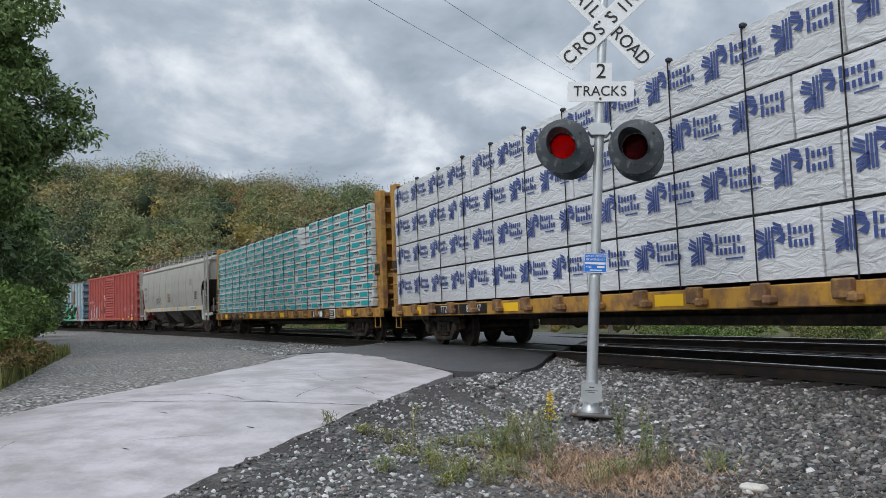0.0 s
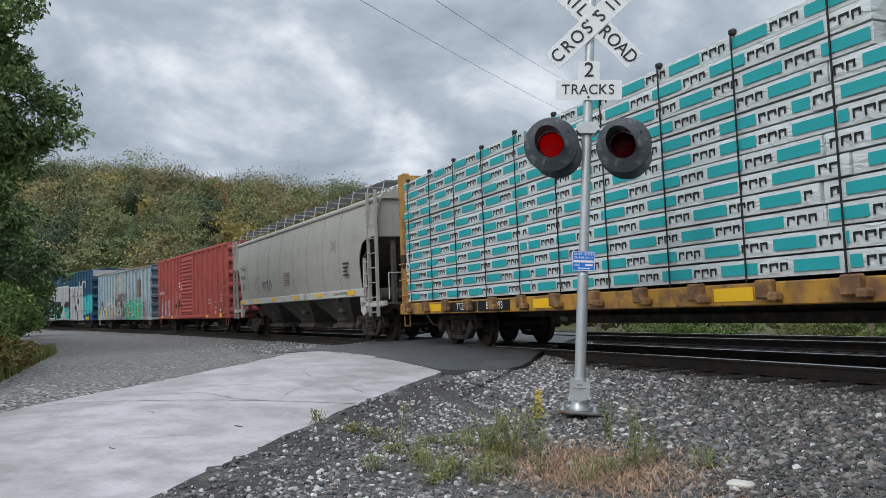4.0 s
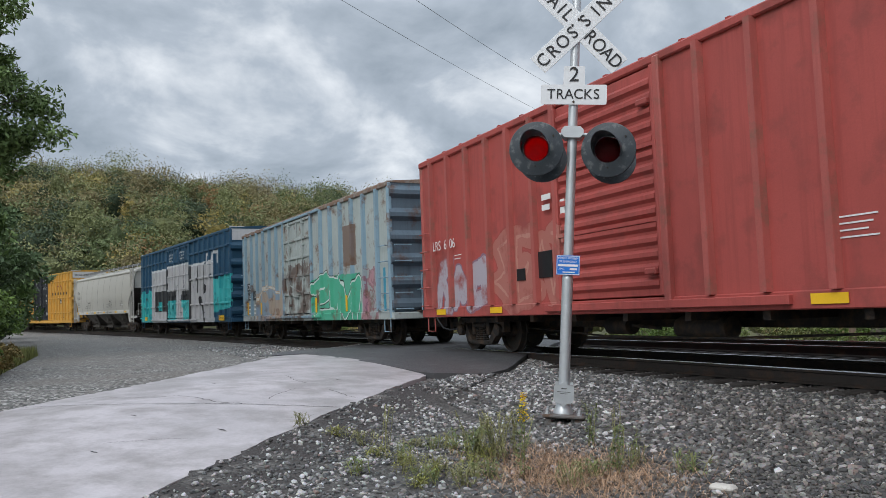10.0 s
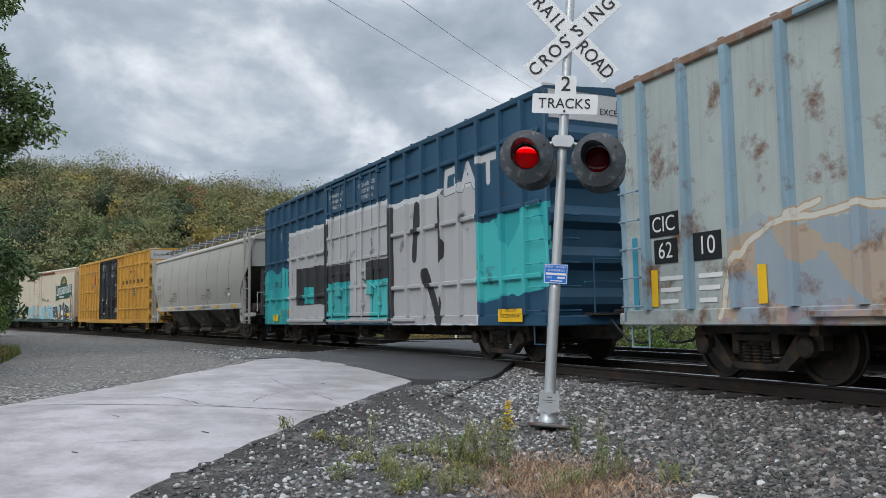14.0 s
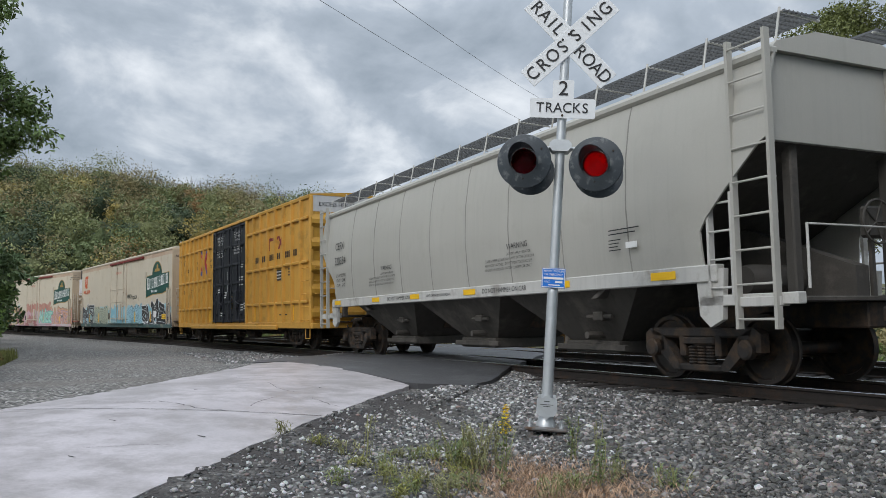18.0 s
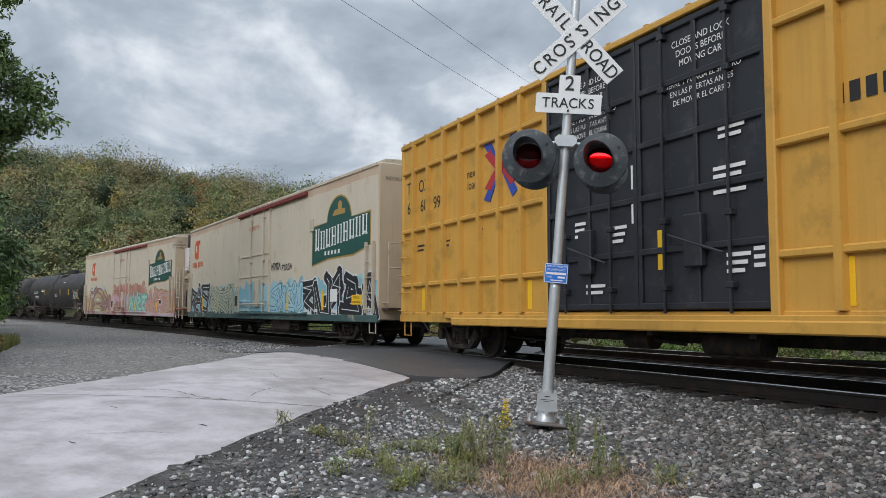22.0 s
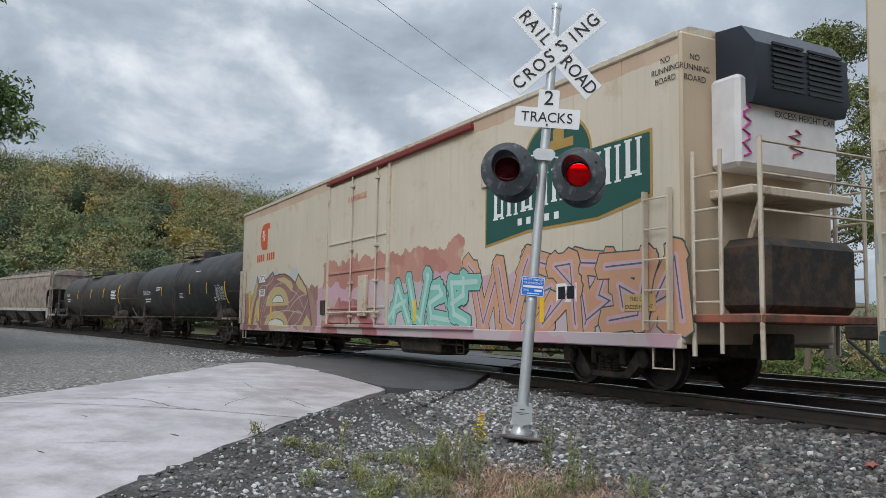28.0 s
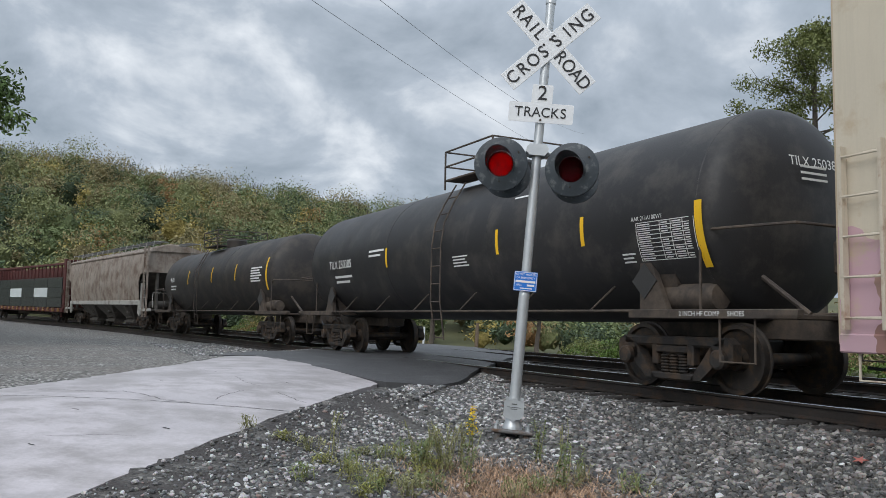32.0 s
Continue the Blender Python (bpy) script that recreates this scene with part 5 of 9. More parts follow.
for x in (-6.65, -3.96, -1.15, 1.09, 3.95):
    patch(red_car, x - 0.25, x + 0.25, 0.81, 0.93, M["yellow_tape"], -1.52)
patch(red_car, 6.45, 6.92, 0.8, 1.03, M["yellow_tape"], -1.57)
patch(red_car, 5.38, 5.84, 1.3, 1.6, M["letter_white"], -1.485, "placard", "white framed placard")
patch(red_car, 5.42, 5.8, 1.34, 1.56, plain("placard_brown", (0.12, 0.04, 0.035)), -1.49, "placard_face")
for x, z, w, r in ((4.1, 1.75, 0.5, 4), (6.3, 1.95, 0.5, 6), (-5.9, 2.1, 0.35, 2), (7.2, 1.3, 0.2, 2)):
    bars(red_car, x, z, w, r, M["letter_white"], -1.482, 0.018, 0.075)
for x0, x1, z0, z1 in ((-2.0, -1.7, 2.76, 2.86), (-2.0, -1.74, 2.58, 2.68), (-1.4, -1.26, 2.46, 2.7), (5.6, 5.76, 1.0, 1.12), (6.45, 6.65, 1.12, 1.24)):
    patch(red_car, x0, x1, z0, z1, M["letter_white"], -1.545, "white_mark")

part("sign_board", Shape().cbox(-2.41, -1.83, -1.5, -1.48, 1.41, 1.88, 0.004), M["black"], red_car, "dark empty notice board")
part("sign_board", Shape().cbox(-3.1, -2.8, -1.5, -1.48, 1.4, 1.62, 0.004), M["black"], red_car)

# the blue-grey boxcar with the green graffiti
grey_paint = {"vary": 0.12, "scale": 1.3, "grain": 45, "bump": 0.08, "streak": 0.22, "dirt": (0.16, 0.09, 0.055), "dirt_amount": 0.22}
grey_tags = [
    {"at": (1.5, 5.65, 0.68, 2.05), "colors": [(0.04, 0.34, 0.20), (0.07, 0.40, 0.26), (0.05, 0.30, 0.18)], "cell": (0.9, 1.5), "wobble": 0.12},
    {"at": (1.5, 5.65, 0.68, 2.1), "strokes": bold("SEN", 1.75, 5.5, 0.85, 1.9, 8, False), "inks": ((0.27, (0.02, 0.03, 0.028)), (0.24, (0.64, 0.72, 0.68)), (0.195, (0.055, 0.40, 0.25))), "wobble": 0.06},
    {"at": (5.75, 6.9, 0.72, 2.2), "colors": [(0.45, 0.16, 0.20), (0.30, 0.33, 0.33), (0.30, 0.33, 0.33)], "line": (0.25, 0.05, 0.08), "cell": (0.4, 0.7), "width": 0.06, "wobble": 0.3, "cover": 0.7},
    {"at": (-5.5, -2.0, 0.72, 1.95), "colors": [(0.28, 0.34, 0.40), (0.33, 0.38, 0.42), (0.44, 0.33, 0.24), (0.27, 0.34, 0.42), (0.40, 0.30, 0.26)], "cell": (0.8, 0.6), "wobble": 0.3, "cover": 0.8},
    {"at": (-5.7, -2, 0.72, 1.0), "colors": [(0.46, 0.30, 0.20), (0.34, 0.22, 0.24)], "cell": (0.5, 0.5), "wobble": 0.3, "cover": 0.75, "patchy": 2.0},
    {"at": (-6, -2, 0.7, 2.2), "strokes": [(-5.65, 0.8, -5.5, 1.4), (-5.5, 1.4, -5.15, 1.72), (-5.15, 1.72, -4.7, 1.92), (-4.7, 1.92, -4.05, 1.94), (-4.05, 1.94, -3.45, 2.0), (-3.45, 2.0, -2.4, 1.75), (-4.45, 1.98, -4.05, 2.12)], "inks": ((0.055, (0.46, 0.33, 0.20)), (0.035, (0.62, 0.60, 0.54))), "wobble": 0.08},
    {"at": (-1.7, 1.45, 0.72, 2.6), "colors": [(0.10, 0.055, 0.04)], "wobble": 0.35, "cover": 0.85, "patchy": 1.6},
    {"at": (4.3, 5.35, 2.3, 3.5), "colors": [(0.17, 0.10, 0.07)], "wobble": 0.06, "cover": 0.85}]
grey_m = material("weathered_blue_grey_paint", (0.40, 0.445, 0.43), 0.6, 0, sprayed=grey_tags, **grey_paint)
grey_post = material("light_blue_post_paint", (0.25, 0.37, 0.45), 0.6, 0, sprayed=grey_tags, **grey_paint)
# the end walls are darker and bluer than the sides
grey_end = material("dark_dull_blue_end", (0.11, 0.155, 0.195), 0.6, 0, 0.15, 1.5, 40, 0.08, streak=0.3, dirt=(0.10, 0.07, 0.06), dirt_amount=0.3)
rusty = material("rusty_roof_edge", (0.22, 0.14, 0.10), 0.8, 0.1, 0.3, 3, 30, 0.2, dirt=(0.30, 0.30, 0.28), dirt_amount=0.4)
GREY_POSTS = [-7.11, -6.2, -5.35, -4.43, -3.51, -2.6, 2.4, 3.3, 4.2, 5.12, 6.05, 7.0]
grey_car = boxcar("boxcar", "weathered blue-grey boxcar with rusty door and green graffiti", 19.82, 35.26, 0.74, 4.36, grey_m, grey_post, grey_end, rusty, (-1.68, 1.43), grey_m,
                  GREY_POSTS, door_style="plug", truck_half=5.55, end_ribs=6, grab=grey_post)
part("lettering_panel", Shape().box(-7.05, -6.42, -1.487, -1.479, 1.96, 2.29), M["black"], grey_car)
part("lettering_panel", Shape().box(-6.96, -6.46, -1.487, -1.479, 1.58, 1.92), M["black"], grey_car)
part("lettering_panel", Shape().box(-6.13, -5.6, -1.487, -1.479, 1.57, 1.94), M["black"], grey_car)
side_text(grey_car, "CIC", -6.735, 2.125, 0.31, M["letter_white"], -1.49)
side_text(grey_car, "62", -6.71, 1.75, 0.32, M["letter_white"], -1.49)
side_text(grey_car, "10", -5.865, 1.755, 0.34, M["letter_white"], -1.49)
part("number_plate", Shape().box(7.73, 7.85, -0.3, 1.1, 3.9, 4.2), M["black"], grey_car)
end_text(grey_car, "CIC  6210", 0.4, 4.05, 0.24, M["letter_white"], 7.856)
for x, hi in ((-6.98, 1.5), (-4.93, 1.45), (1.75, 1.45), (4.5, 1.45), (6.84, 1.92)):
    patch(grey_car, x - 0.06, x + 0.08, 0.98, hi, M["yellow_tape"], -1.49)
for x, z, w, r in ((-6.85, 1.4, 0.5, 3), (-6.05, 1.4, 0.45, 3)):
    bars(grey_car, x, z, w, r, M["letter_white"], -1.484, 0.06, 0.16)
part("stripe", Shape().box(7.28, 7.42, -1.484, -1.478, 0.95, 2.1), plain("turquoise_stripe", (0.05, 0.30, 0.42)), grey_car)
part("stripe", Shape().box(-7.48, -7.36, -1.484, -1.478, 0.95, 2.0), plain("turquoise_mark", (0.05, 0.30, 0.42)), grey_car)

# the tall dark blue boxcar
silver, teal, ink = (0.42, 0.42, 0.43), (0.03, 0.36, 0.37), (0.012, 0.013, 0.016)
white_spray = (0.62, 0.64, 0.64)
blue_tags = [
    {"at": (-9.3, -6.1, 0.7, 2.6), "colors": [teal, (0.05, 0.45, 0.45), (0.03, 0.33, 0.36)], "cell": (1.0, 1.4), "wobble": 0.25},
    {"at": (6.5, 9.35, 0.7, 2.25), "colors": [teal, (0.06, 0.46, 0.46), (0.03, 0.34, 0.36)], "cell": (1.6, 1.8), "wobble": 0.1, "slope": 0.07},
    {"at": (-6.25, -2.42, 0.68, 3.78), "colors": [white_spray], "wobble": 0.06}, {"at": (-6.12, -2.46, 0.72, 3.66), "colors": [silver, (0.40, 0.40, 0.41)], "cell": (3, 3), "wobble": 0.04},
    {"at": (-2.22, 2.5, 0.75, 3.84), "colors": [white_spray], "wobble": 0.05}, {"at": (-2.18, 2.44, 0.8, 3.74), "colors": [silver, (0.40, 0.40, 0.41)], "cell": (3, 3), "wobble": 0.04},
    {"at": (2.56, 6.85, 0.7, 3.68), "colors": [white_spray], "wobble": 0.07}, {"at": (2.62, 6.8, 0.74, 3.56), "colors": [silver, (0.40, 0.40, 0.41)], "cell": (3, 3), "wobble": 0.05},
    {"at": (-5.3, -2.5, 1.32, 2.52), "colors": [ink], "wobble": 0.05}, {"at": (-4.6, -3.4, 1.36, 1.88), "colors": [teal, (0.05, 0.45, 0.45)], "cell": (1, 1), "wobble": 0.06},
    {"at": (-2.2, -0.3, 1.78, 2.42), "colors": [ink], "wobble": 0.05}, {"at": (-2.2, -0.32, 0.84, 1.9), "colors": [teal, (0.05, 0.45, 0.45)], "cell": (1, 1), "wobble": 0.08},
    {"at": (0.85, 2.5, 1.8, 2.38), "colors": [ink], "wobble": 0.05}, {"at": (1.18, 2.46, 0.84, 1.88), "colors": [teal, (0.05, 0.45, 0.45)], "cell": (1, 1), "wobble": 0.08},
    {"at": (-2.47, -2.16, 0.8, 3.7), "colors": [ink], "wobble": 0.05}, {"at": (2.4, 2.62, 0.8, 3.6), "colors": [ink], "wobble": 0.05},
    {"at": (3, 7, 0.7, 3.6), "strokes": [(3.96, 3.45, 3.82, 2.3), (4.05, 3.4, 4.0, 2.9), (5.18, 3.45, 5.24, 2.2), (4.45, 1.85, 5.1, 0.8), (5.25, 1.2, 5.1, 0.8)], "inks": ((0.13, ink),), "wobble": 0.06},
    {"at": (5, 8, 3.4, 4.1), "strokes": [(5.98, 4.02, 5.52, 4.0), (5.52, 4.0, 5.46, 3.58), (5.46, 3.58, 5.98, 3.6), (5.98, 3.6, 5.95, 3.8), (6.22, 3.56, 6.48, 4.02), (6.48, 4.02, 6.76, 3.56), (6.32, 3.72, 6.66, 3.72), (6.98, 4.02, 7.66, 4.02), (7.32, 4.02, 7.32, 3.56)], "inks": ((0.10, (0.10, 0.13, 0.16)), (0.075, (0.55, 0.56, 0.57))), "wobble": 0.02}]
navy = material("dark_blue_boxcar_paint", (0.022, 0.075, 0.135), 0.5, 0, 0.12, 1.0, 45, 0.06, streak=0.12, dirt=(0.05, 0.07, 0.09), dirt_amount=0.05, sprayed=blue_tags)
# ends, roof and data panels are a darker blue than the sides
navy_end = material("darker_blue_end", (0.012, 0.055, 0.10), 0.5, 0, 0.12, 1.0, 45, 0.06, streak=0.15)
panel_white = material("grey_white_panel_paint", (0.50, 0.50, 0.50), 0.6, 0, 0.08, 1.0, 45, 0.05, streak=0.15)
blue_car = boxcar("boxcar", "tall dark blue boxcar with silver and teal graffiti", -1.1, 17.55, 0.72, 4.95, navy, navy, navy_end, navy_end, (-2.3, 2.52), navy,
                  [-8.5, -7.65, -6.8, -5.95, -5.1, -4.2, -3.3, 3.5, 4.4, 5.3, 6.15, 7.0, 7.85, 8.65], door_style="double", truck_half=6.95, end_ribs=5, girts=(1.6, 2.9, 4.2), top_band=panel_white)
end_text(blue_car, "EXCESS HEIGHT CAR", 0.55, 4.6, 0.17, M["letter_black"], 9.33)
end_text(blue_car, "LRS 13", 0.9, 3.6, 0.20, M["letter_white"], 9.45)
for tx, x, z in (("LR", -7.0, 3.75), ("S", -6.2, 3.78), ("13", -7.0, 3.3), ("73", -6.2, 3.36)):
    side_text(blue_car, tx, x, z, 0.42, M["letter_white"], -1.48)
part("sign_plate", Shape().cbox(7.75, 8.6, -1.57, -1.56, 0.78, 1.02, 0.003), M["yellow_tape"], blue_car, "yellow excess height plate")
side_text(blue_car, "THIS CAR", 8.2, 1.0, 0.1, M["letter_black"], -1.575)
side_text(blue_car, "EXCESS HEIGHT", 8.2, 0.89, 0.1, M["letter_black"], -1.575)
part("sign_plate", Shape().cbox(-7.95, -7.35, -1.57, -1.56, 0.82, 1.05, 0.003), M["yellow_tape"], blue_car, "yellow excess height plate")
side_text(blue_car, "CLOSE AND LOCK", -1.4, 4.45, 0.14, M["letter_white"], -1.53)
side_text(blue_car, "DOORS BEFORE", -1.4, 4.28, 0.14, M["letter_white"], -1.53)
side_text(blue_car, "MOVING CAR", -1.4, 4.11, 0.14, M["letter_white"], -1.53)
side_text(blue_car, "CLOSE AND LOCK", 1.0, 4.45, 0.14, M["letter_white"], -1.53)
side_text(blue_car, "DOORS BEFORE", 1.0, 4.28, 0.14, M["letter_white"], -1.53)
side_text(blue_car, "MOVING CAR", 1.0, 4.11, 0.14, M["letter_white"], -1.53)
for k, x in enumerate((-7.25, -6.42)):
    part("data_panel", Shape().box(x, x + 0.55, -1.482, -1.478, 1.98, 2.5), navy_end, blue_car)
    for j, tx in enumerate((("LD LMT", "LT WT", "CU FT"), ("205400", "80600", "7500"))[k]):
        side_text(blue_car, tx, x + 0.27, 2.41 - 0.165 * j, 0.14, M["letter_white"], -1.486)
    bars(blue_car, x - 0.02, 1.2, 0.6, 2, plain("orange_spray_%s" % "ab"[k], (0.45, 0.14, 0.01)), -1.483, 0.09, 0.13, "tag_mark")

# the yellow boxcar with black doors
yellow = material("warm_yellow_boxcar_paint", (0.585, 0.315, 0.06), 0.52, 0, 0.10, 1.1, 45, 0.06, streak=0.14, dirt=(0.42, 0.24, 0.05), dirt_amount=0.25)
# ends and roof are a darker yellow than the sides
yellow_end = material("darker_yellow_end", (0.46, 0.25, 0.035), 0.55, 0, 0.12, 1.1, 45, 0.06, streak=0.2)
black_door = material("satin_black_door_paint", (0.022, 0.024, 0.03), 0.5, 0, 0.2, 2.0, 45, 0.08, streak=0.1, dirt=(0.05, 0.05, 0.055), dirt_amount=0.2)
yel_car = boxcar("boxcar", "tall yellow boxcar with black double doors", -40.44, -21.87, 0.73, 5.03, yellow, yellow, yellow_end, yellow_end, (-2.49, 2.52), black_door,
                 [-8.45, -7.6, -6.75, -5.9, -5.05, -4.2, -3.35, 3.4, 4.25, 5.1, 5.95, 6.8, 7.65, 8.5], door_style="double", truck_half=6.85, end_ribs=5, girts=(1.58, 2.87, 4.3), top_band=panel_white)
end_text(yel_car, "EXCESS HEIGHT CAR", -0.3, 4.72, 0.19, M["letter_black"], 9.29)
maroon_ink = plain("maroon_logo_paint", (0.20, 0.015, 0.035))
black_ink = M["letter_black"]
for pts in ([(4.8, 3.95), (5.45, 3.95), (5.45, 3.84), (5.2, 3.84), (5.2, 3.5), (5.05, 3.5), (5.05, 3.84), (4.8, 3.84)], [(5.5, 3.95), (6.1, 3.95), (6.1, 3.84), (5.88, 3.84), (5.88, 3.5), (5.73, 3.5), (5.73, 3.84), (5.5, 3.84)],
            [(6.12, 3.95), (6.28, 3.95), (6.42, 3.8), (6.56, 3.95), (6.72, 3.95), (6.5, 3.72), (6.72, 3.5), (6.56, 3.5), (6.42, 3.64), (6.28, 3.5), (6.12, 3.5), (6.34, 3.72)]):
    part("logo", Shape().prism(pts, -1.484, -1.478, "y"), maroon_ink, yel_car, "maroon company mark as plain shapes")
for w0, n_ in ((3.35, 7), (5.0, 7), (6.7, 7)):
    for i in range(n_):
        bars(yel_car, w0 + i * 0.2, 3.36, 0.13, 1, black_ink, -1.482, 0.22, 0.3, "company_letter")
blue_ink, red_ink = plain("blue_logo_paint", (0.03, 0.07, 0.36)), plain("red_logo_paint", (0.42, 0.03, 0.04))
for k, mm in ((1, blue_ink), (-1, blue_ink), (2, red_ink), (-2, red_ink)):
    sg = 1 if k > 0 else -1
    o = 0.0 if abs(k) == 1 else 0.22
    part("logo_stroke", Shape().prism([(-4.89 + o * 0.2, 3.7 + sg * (0.55 - o)), (-4.64 + o * 0.2, 3.7 + sg * (0.62 - o)), (-4.19, 3.7 + sg * 0.02), (-3.74 - o * 0.2, 3.7 + sg * (0.62 - o)), (-3.54 - o * 0.2, 3.7 + sg * (0.52 - o)), (-4.19, 3.7 - sg * 0.16)][:: -sg], -1.49 - 0.003 * abs(k), -1.478, "y"), mm, yel_car, "blue and red crossed arrow mark")
for tx, x, z in (("next", -5.43, 3.77), ("load", -5.43, 3.53), ("any", -2.97, 3.72), ("road", -2.97, 3.46)):
    side_text(yel_car, tx, x, z, 0.26, black_ink, -1.482)
for tx, x, z in (("TB", -8.75, 3.9), ("OX", -7.95, 3.87), ("67", -8.75, 3.42), ("60", -7.95, 3.4), ("99", -7.2, 3.38)):
    side_text(yel_car, tx, x, z, 0.40, black_ink, -1.482)
for x, z, tx in ((-1.2, 4.55, ("CLOSE AND LOCK", "DOORS BEFORE", "MOVING CAR")), (1.35, 4.55, ("CLOSE AND LOCK", "DOORS BEFORE", "MOVING CAR"))):
    for r, q in enumerate(tx):
        side_text(yel_car, q, x, z - r * 0.14, 0.13, M["letter_white"], -1.535)
    for r, q in enumerate(("CIERRE Y PONGA EL SEGURO", "EN LAS PUERTAS ANTES", "DE MOVER EL CARRO")):
        side_text(yel_car, q, x, z - 0.55 - r * 0.13, 0.11, M["letter_white"], -1.535)
for x, z, w, r in ((-1.6, 2.35, 0.3, 3), (-0.6, 2.2, 0.35, 3), (1.55, 2.75, 0.55, 4), (1.75, 1.65, 0.4, 3), (2.2, 1.7, 0.35, 3), (-1.3, 1.35, 0.5, 2), (1.65, 3.25, 0.45, 2), (1.1, 2.15, 0.2, 2)):
    bars(yel_car, x, z, w, r, M["letter_white"], -1.535, 0.05, 0.1)
for x, zz in ((-0.12, 2.7), (-0.12, 2.2)):
    patch(yel_car, x, x + 0.08, zz, zz + 0.35, M["letter_white"], -1.54, "white_stripe")
for x in (-8.0, -6.0, -3.2, 3.4, 5.6, 7.6):
    patch(yel_car, x, x + 0.14, 0.98, 1.5, M["yellow_tape"], -1.482)
patch(yel_car, 0.45, 0.57, 1.5, 2.05, M["yellow_tape"], -1.54)
part("data_plate", Shape().box(5.95, 6.72, -1.486, -1.478, 2.38, 2.76), M["black"], yel_car)
bars(yel_car, 6.02, 2.7, 0.6, 3, M["letter_white"], -1.488, 0.03, 0.11)
for x, z, w, r in ((-8.3, 2.5, 0.4, 2), (-6.9, 2.5, 0.4, 2), (7.2, 2.75, 0.5, 3), (8.2, 2.85, 0.35, 1), (-5.2, 2.6, 0.25, 2), (6.3, 1.2, 0.8, 1)):
    bars(yel_car, x, z, w, r, black_ink, -1.482, 0.04, 0.1)
part("gusset_sill", Shape().cbox(-6.2, 6.2, -1.6, -1.5, 0.66, 0.82, 0.02), yellow, yel_car)
part("gusset_sill", Shape().cbox(-6.2, 6.2, 1.5, 1.6, 0.66, 0.82, 0.02), yellow, yel_car)


# ---- covered hoppers ----
def hopper_y(z):
    """Half width of the bulging side at height z."""
    return lerp_table(z, [(1.3, 1.46), (1.8, 1.53), (2.5, 1.58), (3.2, 1.55), (3.8, 1.46), (4.08, 1.38)])


M["weld_seam"] = material("stained_weld_seam", (0.27, 0.26, 0.235), 0.7, 0, 0.35, 1.5, 30, 0.1, streak=0.4)


def hopper(label, s0, s1, body_m, sill_m, dark_m, top_half, low_half, seams, truck_half, straight=False):
    L = s1 - s0
    car = start_car("covered_hopper", label, s0, s1, "covered hoppers of the train", truck_half)
    H = L / 2
    zs = [1.5, 1.65, 1.8, 2.0, 2.15, 2.3, 2.45, 2.6, 2.75, 2.88, 2.97, 3.03, 3.2, 3.5, 3.8, 4.08]

    def half(z):
        if z >= 3.0:
            return top_half
        k = min(1, max(0, (z - 2.05) / 0.95))
        if straight:
            return low_half + 1.1 * k
        return low_half + 0.6 * (1 - math.sqrt(1 - min(1, k) ** 2 * 0.98)) + (0.12 if z > 2.95 else 0)

    for sy in (-1, 1):
        sh = Shape()
        nx = 24
        for z in zs:
            for i in range(nx + 1):
                sh.v.append((-half(z) + 2 * half(z) * i / nx, sy * hopper_y(z), z))
        w = nx + 1
        for j in range(len(zs) - 1):
            for i in range(nx):
                q = (j * w + i, j * w + i + 1, (j + 1) * w + i + 1, (j + 1) * w + i)
                sh.f.append(q if sy < 0 else q[::-1])
        # give the sheet its thickness
        n = len(sh.v)
        sh.v += [(x, y - sy * 0.03, z) for x, y, z in sh.v]
        rim = [i for i in range(w)] + [j * w + nx for j in range(1, len(zs))] + [(len(zs) - 1) * w + i for i in range(nx - 1, -1, -1)] + [j * w for j in range(len(zs) - 2, 0, -1)]
        for a, b in zip(rim, rim[1:] + rim[:1]):
            q = (a, n + a, n + b, b)
            sh.f.append(q if sy < 0 else q[::-1])
        part("side_sheet", sh, body_m, car)
        for x in seams:
            strip = Shape()
            for z in zs:
                y = hopper_y(z)
                strip.v += [(x - 0.016, sy * (y + 0.001), z), (x, sy * (y + 0.010), z), (x + 0.016, sy * (y + 0.001), z)]
            for j in range(len(zs) - 1):
                for i in (0, 1):
                    q = (j * 3 + i, j * 3 + i + 1, (j + 1) * 3 + i + 1, (j + 1) * 3 + i)
                    strip.f.append(q if sy < 0 else q[::-1])
            part("seam", strip, M["weld_seam"], car)
        part("side_sill", Shape().cbox(-low_half - 0.25, low_half + 0.25, sy * 1.38, sy * 1.53, 1.33, 1.56, 0.015), sill_m, car)
        part("top_chord", Shape().cbox(-top_half, top_half, sy * 1.28, sy * 1.45, 4.02, 4.16, 0.04), body_m, car)
        # end sills and steps
        for k in (-1, 1):
            part("end_side_sill", Shape().cbox(k * (low_half - 0.1), k * H, sy * 1.36, sy * 1.5, 1.02, 1.16, 0.01), sill_m, car)
            part("lift_bracket", Shape().prism([(k * (low_half - 0.15), 1.5), (k * (low_half + 0.35), 1.5), (k * (low_half + 0.3), 0.85), (k * (low_half + 0.08), 0.75), (k * (low_half - 0.1), 0.9)][:: k], sy * 1.42, sy * 1.5, "y"), sill_m, car)
            lx = k * (H - 0.55)
            ladder(car, lx - 0.3, lx + 0.3, sy * 1.48, [0.85 + 0.42 * i for i in range(9)], body_m, out=0.1, post=0.024)
            part("ladder_foot", Shape().cbox(lx - 0.33, lx + 0.33, sy * 1.38, sy * 1.55, 1.0, 1.12, 0.01), sill_m, car)
            sx = k * (H - 1.15)
            if k < 0:
                continue
            ladder(car, sx - 0.2, sx + 0.2, sy * 1.42, [1.25 + 0.36 * i for i in range(4)], sill_m, out=0.1, post=0.022)
